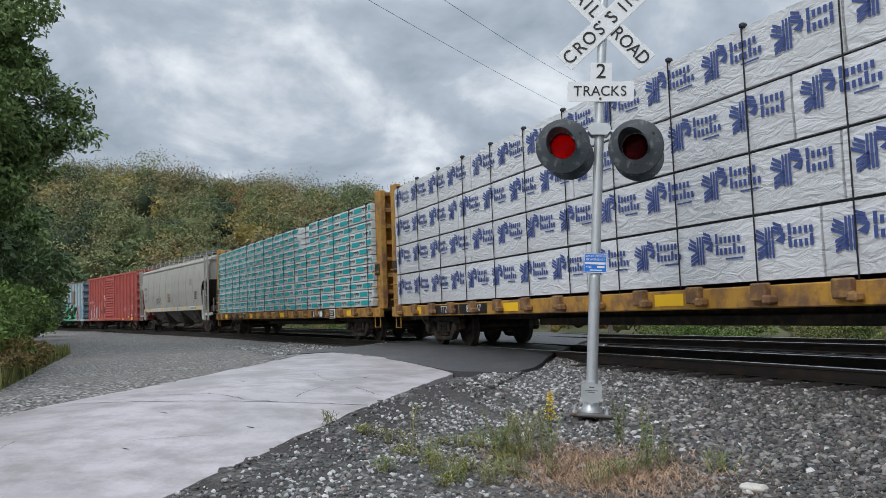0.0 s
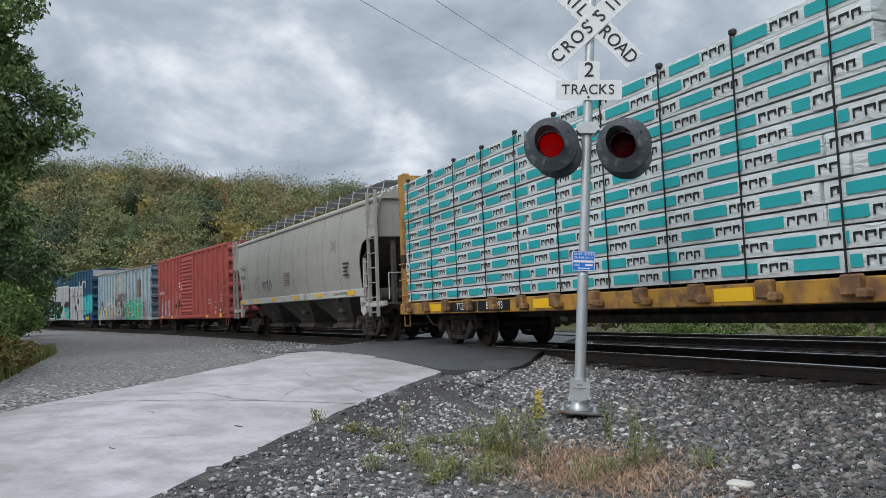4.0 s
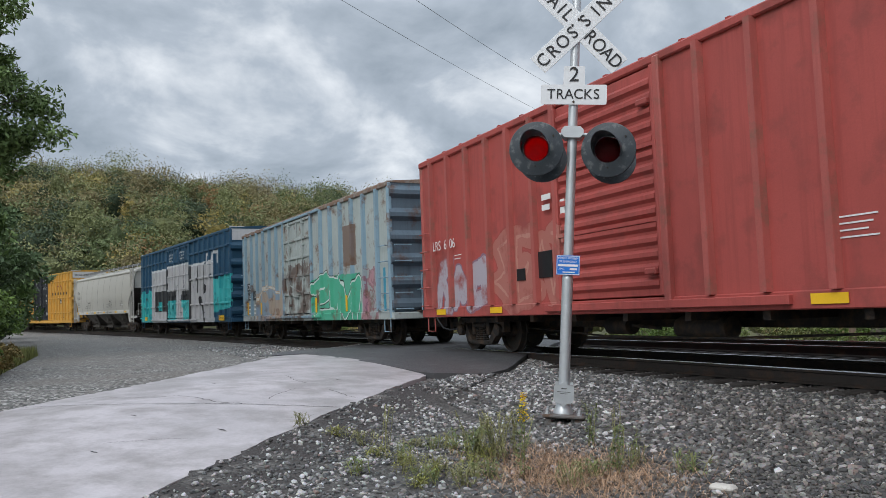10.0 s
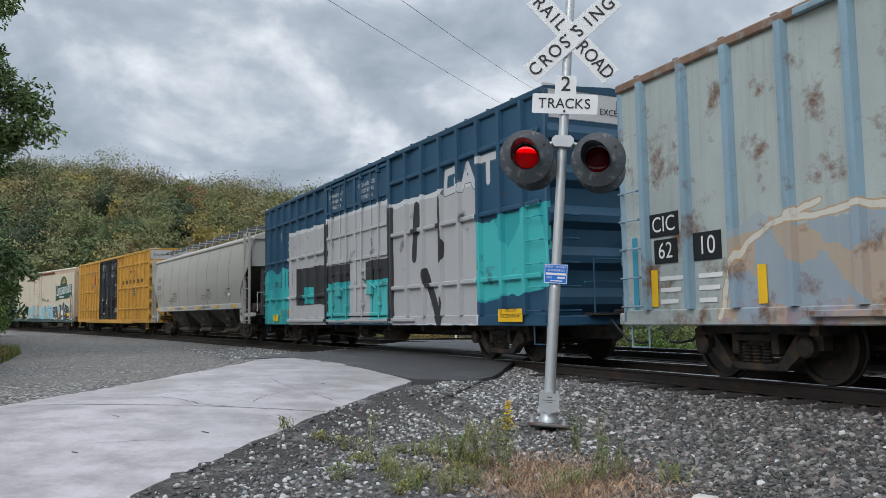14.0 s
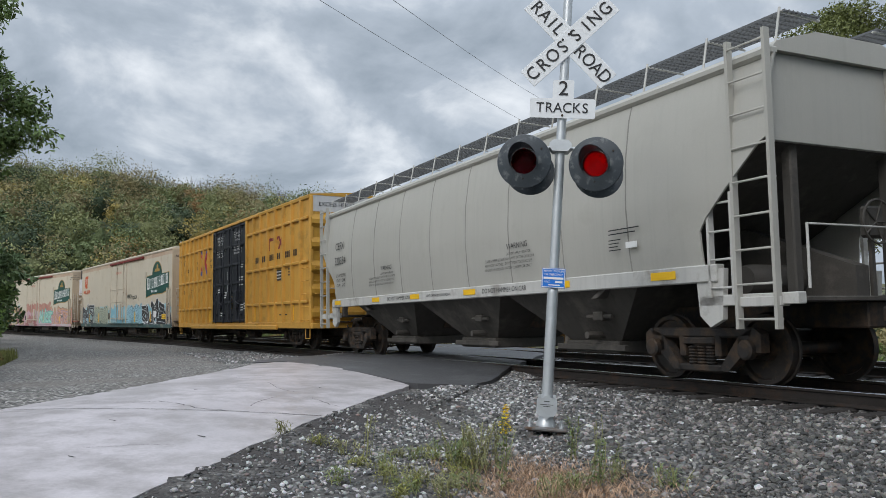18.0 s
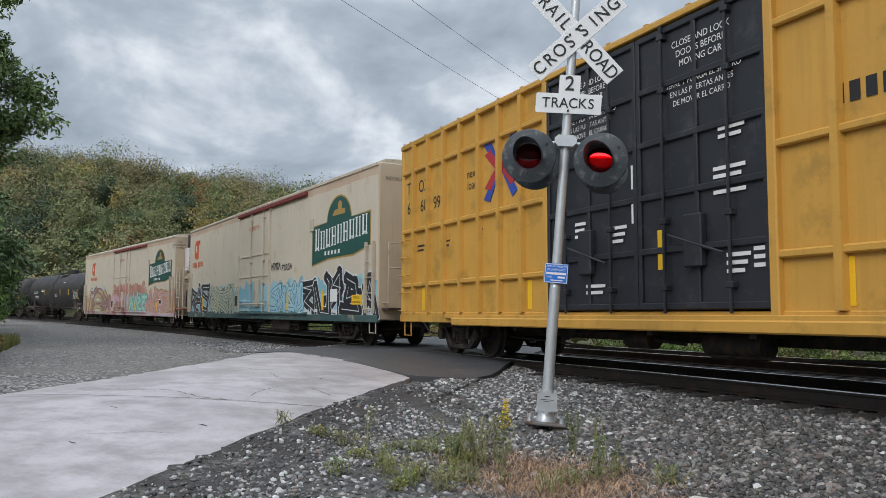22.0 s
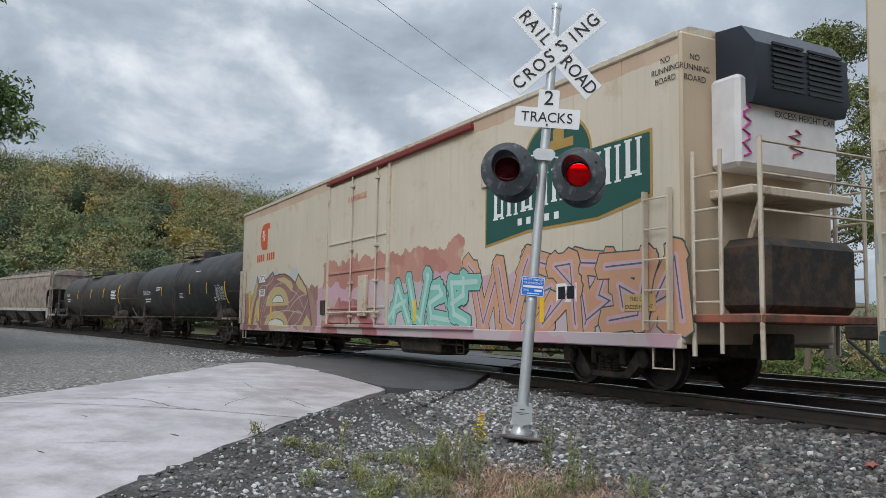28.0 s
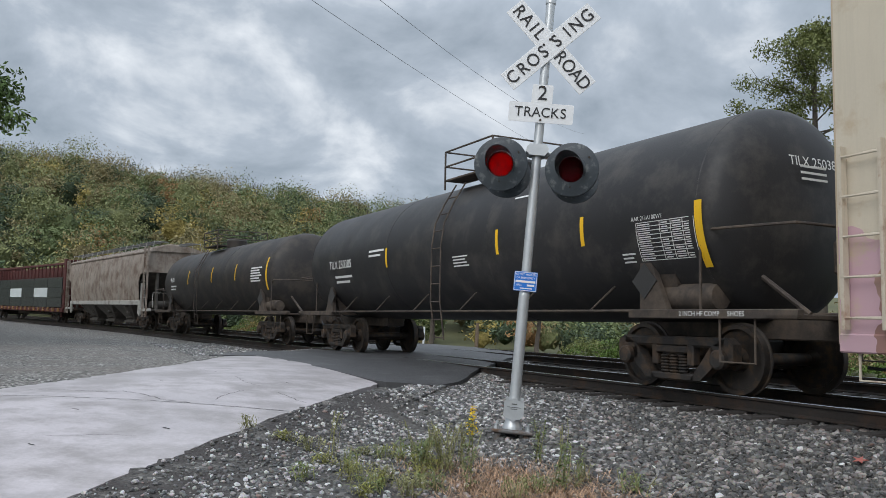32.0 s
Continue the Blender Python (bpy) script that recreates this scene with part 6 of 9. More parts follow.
    # end walls, slope sheets and bracing
    for k in (-1, 1):
        part("end_sheet", Shape().cbox(k * (top_half - 0.16), k * (top_half - 0.1), -1.42, 1.42, 3.0, 4.1, 0.01), body_m, car)
        part("slope_sheet", Shape().prism([(k * (top_half - 0.1), 3.05), (k * (top_half - 0.2), 3.05), (k * 4.9, 1.2), (k * 5.05, 1.2)][:: k], -1.45, 1.45, "y"), dark_m, car)
        for y in (-0.9, 0.9):
            part("end_post", Shape().cbox(k * (top_half - 0.35), k * (top_half - 0.2), y - 0.07, y + 0.07, 1.1, 3.1, 0.02), dark_m, car)
        part("end_deck", Shape().cbox(k * (low_half - 0.1), k * H, -1.36, 1.36, 1.05, 1.11, 0.01), dark_m, car)
        part("shear_plate", Shape().prism([(k * (H - 0.3), 1.1), (k * (H - 0.3), 1.5), (k * (low_half - 0.8), 2.2), (k * (low_half - 1.2), 1.2)][:: k], -0.12, 0.12, "y"), dark_m, car)
        part("handrail", Shape().pipe([(k * H, -1.3, 1.2), (k * H, -1.3, 1.95), (k * H, 1.3, 1.95), (k * H, 1.3, 1.2)], 0.018, 6), sill_m, car)
        ladder(car, 0.75, 1.2, k * (top_half - 0.1), [1.5 + 0.42 * i for i in range(7)], sill_m, axis="y", out=0.12)
    brake_wheel(car, H - 0.35, 0.2, 2.05, dark_m)
    part("air_reservoir", Shape().lathe([(0.0, -0.5), (0.18, -0.48), (0.21, -0.4), (0.21, 0.4), (0.18, 0.48), (0.0, 0.5)], 14, (H - 1.2, -0.6, 1.35), "y"), dark_m, car)
    # hopper bays
    for bx in (-4.05, 0.0, 4.05):
        part("hopper_bay", Shape().add([(bx + sx * 2.0, sy * 1.42, 1.42) for sy in (-1, 1) for sx in (-1, 1)] + [(bx + sx * 0.7, sy * 0.75, 0.52) for sy in (-1, 1) for sx in (-1, 1)],
                                       [(0, 1, 5, 4), (3, 2, 6, 7), (1, 3, 7, 5), (2, 0, 4, 6), (4, 5, 7, 6), (1, 0, 2, 3)]), dark_m, car)
        part("outlet_gate", Shape().cbox(bx - 0.75, bx + 0.75, -0.85, 0.85, 0.32, 0.52, 0.02).cbox(bx - 0.95, bx + 0.95, -0.9, -0.82, 0.36, 0.46, 0.01).rod((bx + 0.3, -0.8, 0.62), (bx + 0.3, -1.15, 0.62), 0.06, 8), dark_m, car)
        part("bay_casting", Shape().cbox(bx + 0.5, bx + 0.75, -1.18, -1.0, 0.85, 1.0, 0.02).rod((bx + 0.3, -1.12, 0.92), (bx + 0.95, -1.12, 0.92), 0.035, 8), dark_m, car)
    part("centre_sill", Shape().cbox(-H + 0.1, H - 0.1, -0.2, 0.2, 0.72, 1.05, 0.02), DARK, car)
    # roof, hatches and running boards
    sh = Shape().prism([(-1.4, 4.1), (1.4, 4.1), (1.3, 4.22), (0.6, 4.42), (-0.6, 4.42), (-1.3, 4.22)], -top_half + 0.02, top_half - 0.02)
    part("roof", sh, body_m, car)
    for i in range(5):
        a = -top_half + 0.6 + i * (2 * top_half - 1.2) / 5
        part("hatch", Shape().cbox(a, a + (2 * top_half - 1.2) / 5 - 0.15, -0.3, 0.3, 4.42, 4.56, 0.04), body_m, car)
    mesh_m = M["grating"]
    for sy in (-1, 1):
        board = Shape()
        y0, y1 = sy * 0.55, sy * 1.15
        for q in range(9):
            y = y0 + (y1 - y0) * q / 8
            board.box(-top_half, top_half, y - 0.006, y + 0.006, 4.60, 4.63)
        x = -top_half
        while x < top_half:
            board.box(x - 0.008, x + 0.008, min(y0, y1), max(y0, y1), 4.605, 4.625)
            x += 0.12
        part("running_board", board, mesh_m, car, "see-through steel grating walkway")
        n = 14
        for i in range(n + 1):
            x = -top_half + 0.05 + (2 * top_half - 0.1) * i / n
            part("board_bracket", Shape().rod((x, sy * 1.3, 4.14), (x, sy * 1.19, 4.66), 0.016, 6).rod((x, sy * 1.19, 4.61), (x, sy * 0.5, 4.58), 0.016, 6), sill_m, car)
    return car


M["grating"] = material("galvanised_grating", (0.16, 0.165, 0.17), 0.6, 0.4, 0.1, 5, 50, 0.05)
hop_grey = material("dusty_light_grey_hopper_paint", (0.375, 0.365, 0.33), 0.6, 0, 0.08, 0.8, 45, 0.05, streak=0.16, dirt=(0.33, 0.31, 0.27), dirt_amount=0.28, sprayed=[
    {"at": (-5.0, -3.9, 1.75, 2.5), "strokes": tag(-5.0, -4.0, 1.8, 2.4, 3, 11), "inks": ((0.035, (0.24, 0.23, 0.21)),), "wobble": 0.06, "cover": 0.6},
    {"at": (-3.8, -2.2, 1.75, 2.3), "strokes": tag(-3.7, -2.3, 1.8, 2.25, 5, 12), "inks": ((0.024, (0.03, 0.03, 0.03)),), "wobble": 0.06},
    {"at": (4.95, 5.5, 2.75, 3.25), "colors": [(0.22, 0.20, 0.17)], "wobble": 0.35, "cover": 0.7}])
hop_clean = material("clean_light_grey_hopper_paint", (0.425, 0.412, 0.372), 0.55, 0, 0.06, 0.7, 45, 0.04, streak=0.08, dirt=(0.40, 0.385, 0.345), dirt_amount=0.2)
hop_brown = material("rust_stained_hopper_paint", (0.30, 0.255, 0.215), 0.65, 0, 0.15, 0.8, 45, 0.06, streak=0.45, dirt=(0.15, 0.105, 0.08), dirt_amount=0.5)
sill_white = material("off_white_sill_paint", (0.52, 0.51, 0.48), 0.55, 0, 0.08, 1.2, 40, 0.04, streak=0.2, dirt=(0.32, 0.30, 0.27), dirt_amount=0.25)
sill_grey = material("grey_sill_paint", (0.40, 0.39, 0.36), 0.6, 0, 0.1, 1.2, 40, 0.04, streak=0.2, dirt=(0.2, 0.18, 0.16), dirt_amount=0.3)
# bays, slope sheets and end gear are much darker than the body
bay_dark = material("dark_hopper_bay", (0.075, 0.068, 0.06), 0.75, 0, 0.25, 0.9, 40, 0.12, streak=0.3, dirt=(0.13, 0.115, 0.1), dirt_amount=0.3)
h1 = hopper("dusty grey covered hopper with small black graffiti", 54.13, 72.13, hop_grey, sill_white, bay_dark, 8.72, 7.4, [-6.0, -4.35, -2.6, -0.95, 0.75, 2.4, 4.1, 5.7], 6.95)
side_text(h1, "SHQX", -6.75, 2.95, 0.28, M["letter_black"], -1.585)
side_text(h1, "41124", -6.75, 2.55, 0.28, M["letter_black"], -1.595)
bars(h1, -7.0, 2.2, 0.45, 3, M["letter_black"], -1.57, 0.025, 0.09)
for k in range(6):
    bars(h1, -0.45, 2.42 - 0.09 * k, 0.8, 1, plain("stencil_brown_%s" % "abcdef"[k], (0.22, 0.08, 0.06)), -1.59, 0.025, 0.1)
bars(h1, 6.1, 2.4, 0.5, 4, M["letter_black"], -1.60, 0.05, 0.12)
side_text(h1, "2 INCH HF COMP SHOES", 5.6, 1.45, 0.12, M["letter_black"], -1.535)
side_text(h1, "LIFT", 7.75, 1.45, 0.13, M["letter_black"], -1.535)
side_text(h1, "HERE", 7.75, 1.32, 0.13, M["letter_black"], -1.535)
side_text(h1, "JACK HERE", 8.3, 1.09, 0.1, M["letter_black"], -1.51)
for x in (-7.1, -4.9, -2.0, 0.9, 3.6, 6.6):
    patch(h1, x - 0.3, x + 0.3, 1.40, 1.52, M["yellow_tape"], -1.535)
h2 = hopper("clean light grey covered hopper with white sill", -20.7, -2.85, hop_clean, sill_white, bay_dark, 8.65, 7.45, [-5.9, -4.2, -2.5, -0.8, 0.9, 2.6, 4.3, 6.0], 6.85, True)
side_text(h2, "CEFX", -6.85, 3.05, 0.3, M["letter_black"], -1.59)
side_text(h2, "320334", -6.8, 2.63, 0.31, M["letter_black"], -1.6)
for j, tx in enumerate(("LD LMT 223000", "LT WT   63000", "CU FT    5612")):
    side_text(h2, tx, -6.8, 2.22 - 0.14 * j, 0.12, M["letter_black"], -1.578)
for x in (-3.35, 2.9):
    side_text(h2, "WARNING", x, 2.22, 0.15, M["letter_black"], -1.585)
    for j, tx in enumerate(("DO NOT APPLY VIBRATOR", "TO ANY PART OF THE CAR BODY", "EXCEPT VIBRATOR BRACKETS", "USE ON LOADED CAR ONLY")):
        side_text(h2, tx, x + 0.03, 2.09 - 0.085 * j, 0.07, M["letter_black"], -1.575)
    for j, tx in enumerate(("CLOSE HOPPER SLIDES", "AND ROOF HATCHES", "BEFORE CAR IS MOVED")):
        side_text(h2, tx, x - 0.86, 2.0 - 0.085 * j, 0.07, M["letter_black"], -1.57)
bars(h2, 5.6, 2.2, 0.7, 2, M["letter_black"], -1.6, 0.016, 0.06)
bars(h2, 5.6, 2.05, 0.28, 4, M["letter_black"], -1.6, 0.014, 0.05)
patch(h2, 6.0, 6.25, 1.9, 1.99, M["letter_white"], -1.60, "placard")
for tx, x in (("DO NOT HAMMER ON CAR", -2.6), ("VENT CAR WHEN UNLOADING", -0.5), ("DO NOT HAMMER ON CAR", 2.3)):
    side_text(h2, tx, x, 1.445, 0.13 if tx[0] == "D" else 0.085, M["letter_black"], -1.535)
for x in (-7.2, -4.2, -1.75, 0.95, 4.2, 6.7):
    patch(h2, x - 0.25, x + 0.25, 1.40, 1.51, M["yellow_tape"], -1.535)
h3 = hopper("rust-stained brown covered hopper", -147.9, -128.8, hop_brown, sill_grey, bay_dark, 9.1, 7.8, [-6.0, -4.0, -2.0, 0.0, 2.0, 4.0, 6.0], 7.3)


# ---- tank cars ----
def tank_car(label, s0, s1, r, zc, b0, b1, truck_half, mat, plat_x):
    """b0, b1: the barrel's ends relative to the car's middle."""
    L = s1 - s0
    H = L / 2
    car = start_car("tank_car", label, s0, s1, "tank cars of the train", truck_half)
    hd = 0.55
    prof = [(0.0, b0)] + [(r * math.sin(a), b0 + hd * (1 - math.cos(a))) for a in (0.3, 0.6, 0.85, 1.1, 1.3)] + [(r, b0 + hd), (r, b1 - hd)]
    prof += [(r * math.sin(a), b1 - hd * (1 - math.cos(a))) for a in (1.3, 1.1, 0.85, 0.6, 0.3)] + [(0.0, b1)]
    part("tank_shell", Shape().lathe(prof, 72, (0, 0, zc), "x"), mat, car)
    for x in (b0 + hd + 0.02, b1 - hd - 0.02, b0 + (b1 - b0) * 0.36, b0 + (b1 - b0) * 0.64):
        part("weld_seam", Shape().lathe([(r - 0.01, x - 0.02), (r + 0.006, x), (r - 0.01, x + 0.02)], 56, (0, 0, zc), "x"), mat, car)
    dirt = M["tank_frame"]
    for k in (-1, 1):
        e = b1 if k > 0 else b0
        part("saddle", Shape().prism([(-1.25, zc - r * 0.55), (1.25, zc - r * 0.55), (1.05, 1.0), (-1.05, 1.0)], k * (truck_half - 0.25), k * (truck_half + 0.25)), dirt, car)
        part("stub_sill", Shape().cbox(k * (truck_half - 1.6), k * H, -0.25, 0.25, 0.72, 1.08, 0.02), dirt, car)
        part("bolster_plate", Shape().cbox(k * (truck_half - 0.5), k * H, -1.42, -1.3, 0.98, 1.10, 0.01).cbox(k * (truck_half - 0.5), k * H, 1.3, 1.42, 0.98, 1.10, 0.01).cbox(k * (H - 0.45), k * H, -1.42, 1.42, 0.98, 1.04, 0.01), dirt, car)
        for sy in (-1, 1):
            part("end_handrail", Shape().pipe([(k * (H - 1.5), sy * 1.38, 1.1), (k * (H - 1.5), sy * 1.38, 2.0), (k * (H - 1.35), sy * 1.38, 2.12), (k * (H - 0.03), sy * 1.38, 2.08), (k * (H - 0.03), 0, 2.08)], 0.02, 6), dirt, car)
            part("step", Shape().pipe([(k * (H - 1.2), sy * 1.36, 1.0), (k * (H - 1.2), sy * 1.36, 0.45), (k * (H - 0.65), sy * 1.36, 0.45), (k * (H - 0.65), sy * 1.36, 1.0)], 0.016, 6), dirt, car)
            part("jacking_plate", Shape().prism([(k * (truck_half - 0.35), 1.1), (k * (truck_half + 0.2), 1.1), (k * (truck_half - 0.15), 1.8), (k * (truck_half - 0.35), 1.85)][:: k], sy * 1.25, sy * 1.33, "y"), dirt, car)
            part("hazard_diamond", Shape().prism([(k * (truck_half - 0.5), 1.5), (k * (truck_half - 0.25), 1.25), (k * truck_half, 1.5), (k * (truck_half - 0.25), 1.75)][:: k], sy * 1.335, sy * 1.345, "y"), M["tank_mark"], car)
        part("end_brace", Shape().rod((k * (H - 0.4), -0.7, 1.05), (k * (e / abs(e) * (abs(e) - 0.6)), -0.7, 1.8), 0.035, 6), dirt, car)
    part("air_reservoir", Shape().lathe([(0.0, -0.55), (0.17, -0.53), (0.2, -0.42), (0.2, 0.42), (0.17, 0.53), (0.0, 0.55)], 14, (truck_half + 0.35, -1.05, 1.27), "x"), dirt, car)
    part("brake_gear", Shape().cbox(H - 0.55, H - 0.35, -0.1, 0.5, 1.55, 2.0, 0.04), dirt, car)
    brake_wheel(car, H - 0.38, 0.15, 1.8, dirt)
    # running pipe along the belly and its hangers
    for sy in (-1, 1):
        part("side_rail", Shape().rod((-truck_half + 0.4, sy * 1.40, 1.08), (truck_half - 0.4, sy * 1.40, 1.08), 0.022, 8), dirt, car)
        for x in np.linspace(-truck_half + 1.4, truck_half - 1.4, 6):
            part("rail_hanger", Shape().rod((x, sy * 1.40, 1.08), (x + 0.35, sy * 1.2, 1.45), 0.016, 6), dirt, car)
    # top platform, valve bonnet, ladder
    x = plat_x
    ztop = zc + r
    part("valve_bonnet", Shape().lathe([(0.42, 0.0), (0.42, 0.32), (0.38, 0.38), (0.0, 0.40)], 20, (x, 0, ztop - 0.05), "z"), mat, car)
    plat = Shape()
    for sy in (-1, 1):
        plat.cbox(x - 1.2, x + 0.75, sy * 0.55, sy * 1.05, ztop - 0.02, ztop + 0.02, 0.005)
    part("platform", plat, dirt, car)
    rail = Shape()
    for sy in (-1, 1):
        for a in (-1.2, 0.75):
            rail.rod((x + a, sy * 1.05, ztop - 0.2), (x + a, sy * 1.05, ztop + 0.62), 0.022, 6)
        for z in (0.3, 0.62):
            rail.rod((x - 1.2, sy * 1.05, ztop + z), (x + 0.75, sy * 1.05, ztop + z), 0.02, 6)
    for a in (-1.2, 0.75):
        for z in (0.3, 0.62):
            rail.rod((x + a, -1.05, ztop + z), (x + a, 1.05, ztop + z), 0.02, 6)
    part("platform_rail", rail, dirt, car)
    lad = Shape()
    pts = [(-1.02, ztop - 0.15)] + [(-(r + 0.09) * math.cos(a), zc + (r + 0.09) * math.sin(a)) for a in (0.6, 0.3, 0.0)] + [(-(r + 0.09), 1.3), (-(r - 0.02), 0.5)]
    for a in (x - 0.75, x - 0.35):
        lad.pipe([(a, y, z) for y, z in pts], 0.018, 6)
    for i in range(9):
        zz = 0.55 + i * 0.36
        yy = -float(np.interp(zz, [q[1] for q in pts[::-1]], [-q[0] for q in pts[::-1]]))
        lad.rod((x - 0.75, yy, zz), (x - 0.35, yy, zz), 0.014, 6)
    part("ladder", lad, dirt, car)
    return car, r, zc


M["tank_frame"] = material("grimy_brown_black_frame", (0.062, 0.05, 0.043), 0.75, 0.1, 0.3, 3, 50, 0.15, dirt=(0.11, 0.085, 0.065), dirt_amount=0.5)
M["tank_mark"] = plain("dark_diamond_plate", (0.05, 0.048, 0.046), 0.7)
tank_black = material("dusty_black_tank_paint", (0.026, 0.025, 0.026), 0.52, 0, 0.2, 0.9, 50, 0.08, dirt=(0.055, 0.05, 0.046), dirt_amount=0.4, spec=0.35)
tank_black2 = material("grimy_black_tank_paint", (0.03, 0.027, 0.026), 0.58, 0, 0.25, 0.9, 50, 0.1, dirt=(0.06, 0.05, 0.042), dirt_amount=0.5)


def on_tank(car, r, zc, text, x, z, size):
    y = -math.sqrt(max(0.01, r * r - (z - zc) ** 2))
    lean = math.degrees(math.asin((z - zc) / r))
    return words(text, size, M["letter_white"], car, pose(x, y * 1.003 - 0.004, z, 90 - lean, 0, 0))


def tank_lines(car, r, zc, x, z, w, rows, h=0.035, gap=0.08):
    sh = Shape()
    for q in range(rows):
        za = z - q * gap
        zb = za - h
        ya, yb = (-math.sqrt(max(0.01, r * r - (k - zc) ** 2)) - 0.006 for k in (za, zb))
        ww = w * (1 - 0.2 * ((q * 5) % 3) / 2)
        sh.add([(x, ya, za), (x + ww, ya, za), (x + ww, yb, zb), (x, yb, zb)], [(0, 3, 2, 1)])
    part("stencil_block", sh, M["letter_white"], car)


def tank_stripe(car, r, zc, x, z0, z1, w, mat):
    sh = Shape()
    zz = np.linspace(z0, z1, 9)
    for z in zz:
        y = -math.sqrt(max(0.01, r * r - (z - zc) ** 2)) - 0.006
        sh.v += [(x, y, z), (x + w, y, z)]
    sh.f = [(2 * i, 2 * i + 1, 2 * i + 3, 2 * i + 2) for i in range(8)]
    part("reflector", sh, mat, car)


t1, r1, c1z = tank_car("dusty black tank car with white stencils", -108.8, -91.0, 1.48, 2.4, -8.2, 8.0, 6.55, tank_black, 0.9)
on_tank(t1, r1, c1z, "TILX 250385", -5.34, 2.3, 0.3)
tank_lines(t1, r1, c1z, -5.8, 2.02, 1.2, 2, 0.06, 0.13)
tank_lines(t1, r1, c1z, -3.4, 2.55, 0.9, 2, 0.05, 0.11)
tank_lines(t1, r1, c1z, 0.85, 2.16, 0.6, 4, 0.025, 0.06)
def tank_table(car, r, zc, x0, x1, z0, z1, rows_, cols_):
    """A ruled table of small figures that cannot be read, with white lines and bars."""
    def strip(xa, xb, za, zb):
        ya, yb = (-math.sqrt(max(0.01, r * r - (k - zc) ** 2)) - 0.006 for k in (za, zb))
        part("stencil", Shape().add([(xa, ya, za), (xb, ya, za), (xb, yb, zb), (xa, yb, zb)], [(0, 1, 2, 3)]), M["letter_white"], car)
    for i in range(rows_ + 1):
        z = z0 + (z1 - z0) * i / rows_
        strip(x0, x1, z - 0.005, z + 0.005)
        if i < rows_:
            for j, (a, b) in enumerate(zip(cols_, cols_[1:])):
                if (i * 5 + j * 3) % 7 or j == 0:
                    strip(x0 + a + 0.03, x0 + a + 0.03 + (b - a - 0.06) * (0.6 + 0.4 * ((i * 3 + j) % 3) / 2), z + 0.02, z + (z1 - z0) / rows_ - 0.022)
    for a in cols_:
        for i in range(4):
            strip(x0 + a - 0.005, x0 + a + 0.005, z0 + (z1 - z0) * i / 4, z0 + (z1 - z0) * (i + 1) / 4)


tank_table(t1, r1, c1z, 6.28, 7.3, 1.78, 2.3, 9, (0.0, 0.47, 0.68, 0.9, 1.1))
on_tank(t1, r1, c1z, "AAR 211A100W1", 6.5, 2.36, 0.085)
tank_lines(t1, r1, c1z, 5.9, 1.9, 0.28, 3, 0.025, 0.055)
tank_lines(t1, r1, c1z, 2.9, 3.1, 0.7, 1, 0.03, 0.1)
for x, a, b in ((-2.4, 2.1, 2.55), (2.5, 2.1, 2.55), (5.0, 2.07, 2.52)):
    tank_stripe(t1, r1, c1z, x, a, b, 0.09, M["yellow_tape"])
tank_stripe(t1, r1, c1z, 7.4, 1.64, 2.5, 0.13, M["yellow_tape"])
words("TILX 250385", 0.19, M["letter_white"], t1, pose(7.99, 0.1, 3.05, 90, 0, 90) @ pose(0, 0, 0, -9, 0, 0))
for i in range(3):
    part("stencil", Shape().box(7.985 + 0.012 * i, 7.989 + 0.012 * i, -0.2, 0.3, 2.98 - 0.085 * i, 3.01 - 0.085 * i), M["letter_white"], t1)
side_text(t1, "2 INCH HF COMP     SHOES", 7.6, 1.04, 0.09, M["letter_white"], -1.425)
t2, r2, c2z = tank_car("grimy black tank car", -127.7, -110.0, 1.42, 2.35, -7.6, 7.6, 6.4, tank_black2, -0.8)
on_tank(t2, r2, c2z, "PROX", -5.6, 2.45, 0.28)
tank_lines(t2, r2, c2z, -5.9, 2.2, 1.0, 2, 0.06, 0.13)
tank_lines(t2, r2, c2z, 5.3, 2.6, 1.1, 6, 0.05, 0.09)
tank_stripe(t2, r2, c2z, 6.8, 1.8, 2.9, 0.13, M["yellow_tape"])
for x in (-3.0, 0.5, 3.5):
    tank_stripe(t2, r2, c2z, x, 2.2, 2.8, 0.1, M["yellow_tape"])


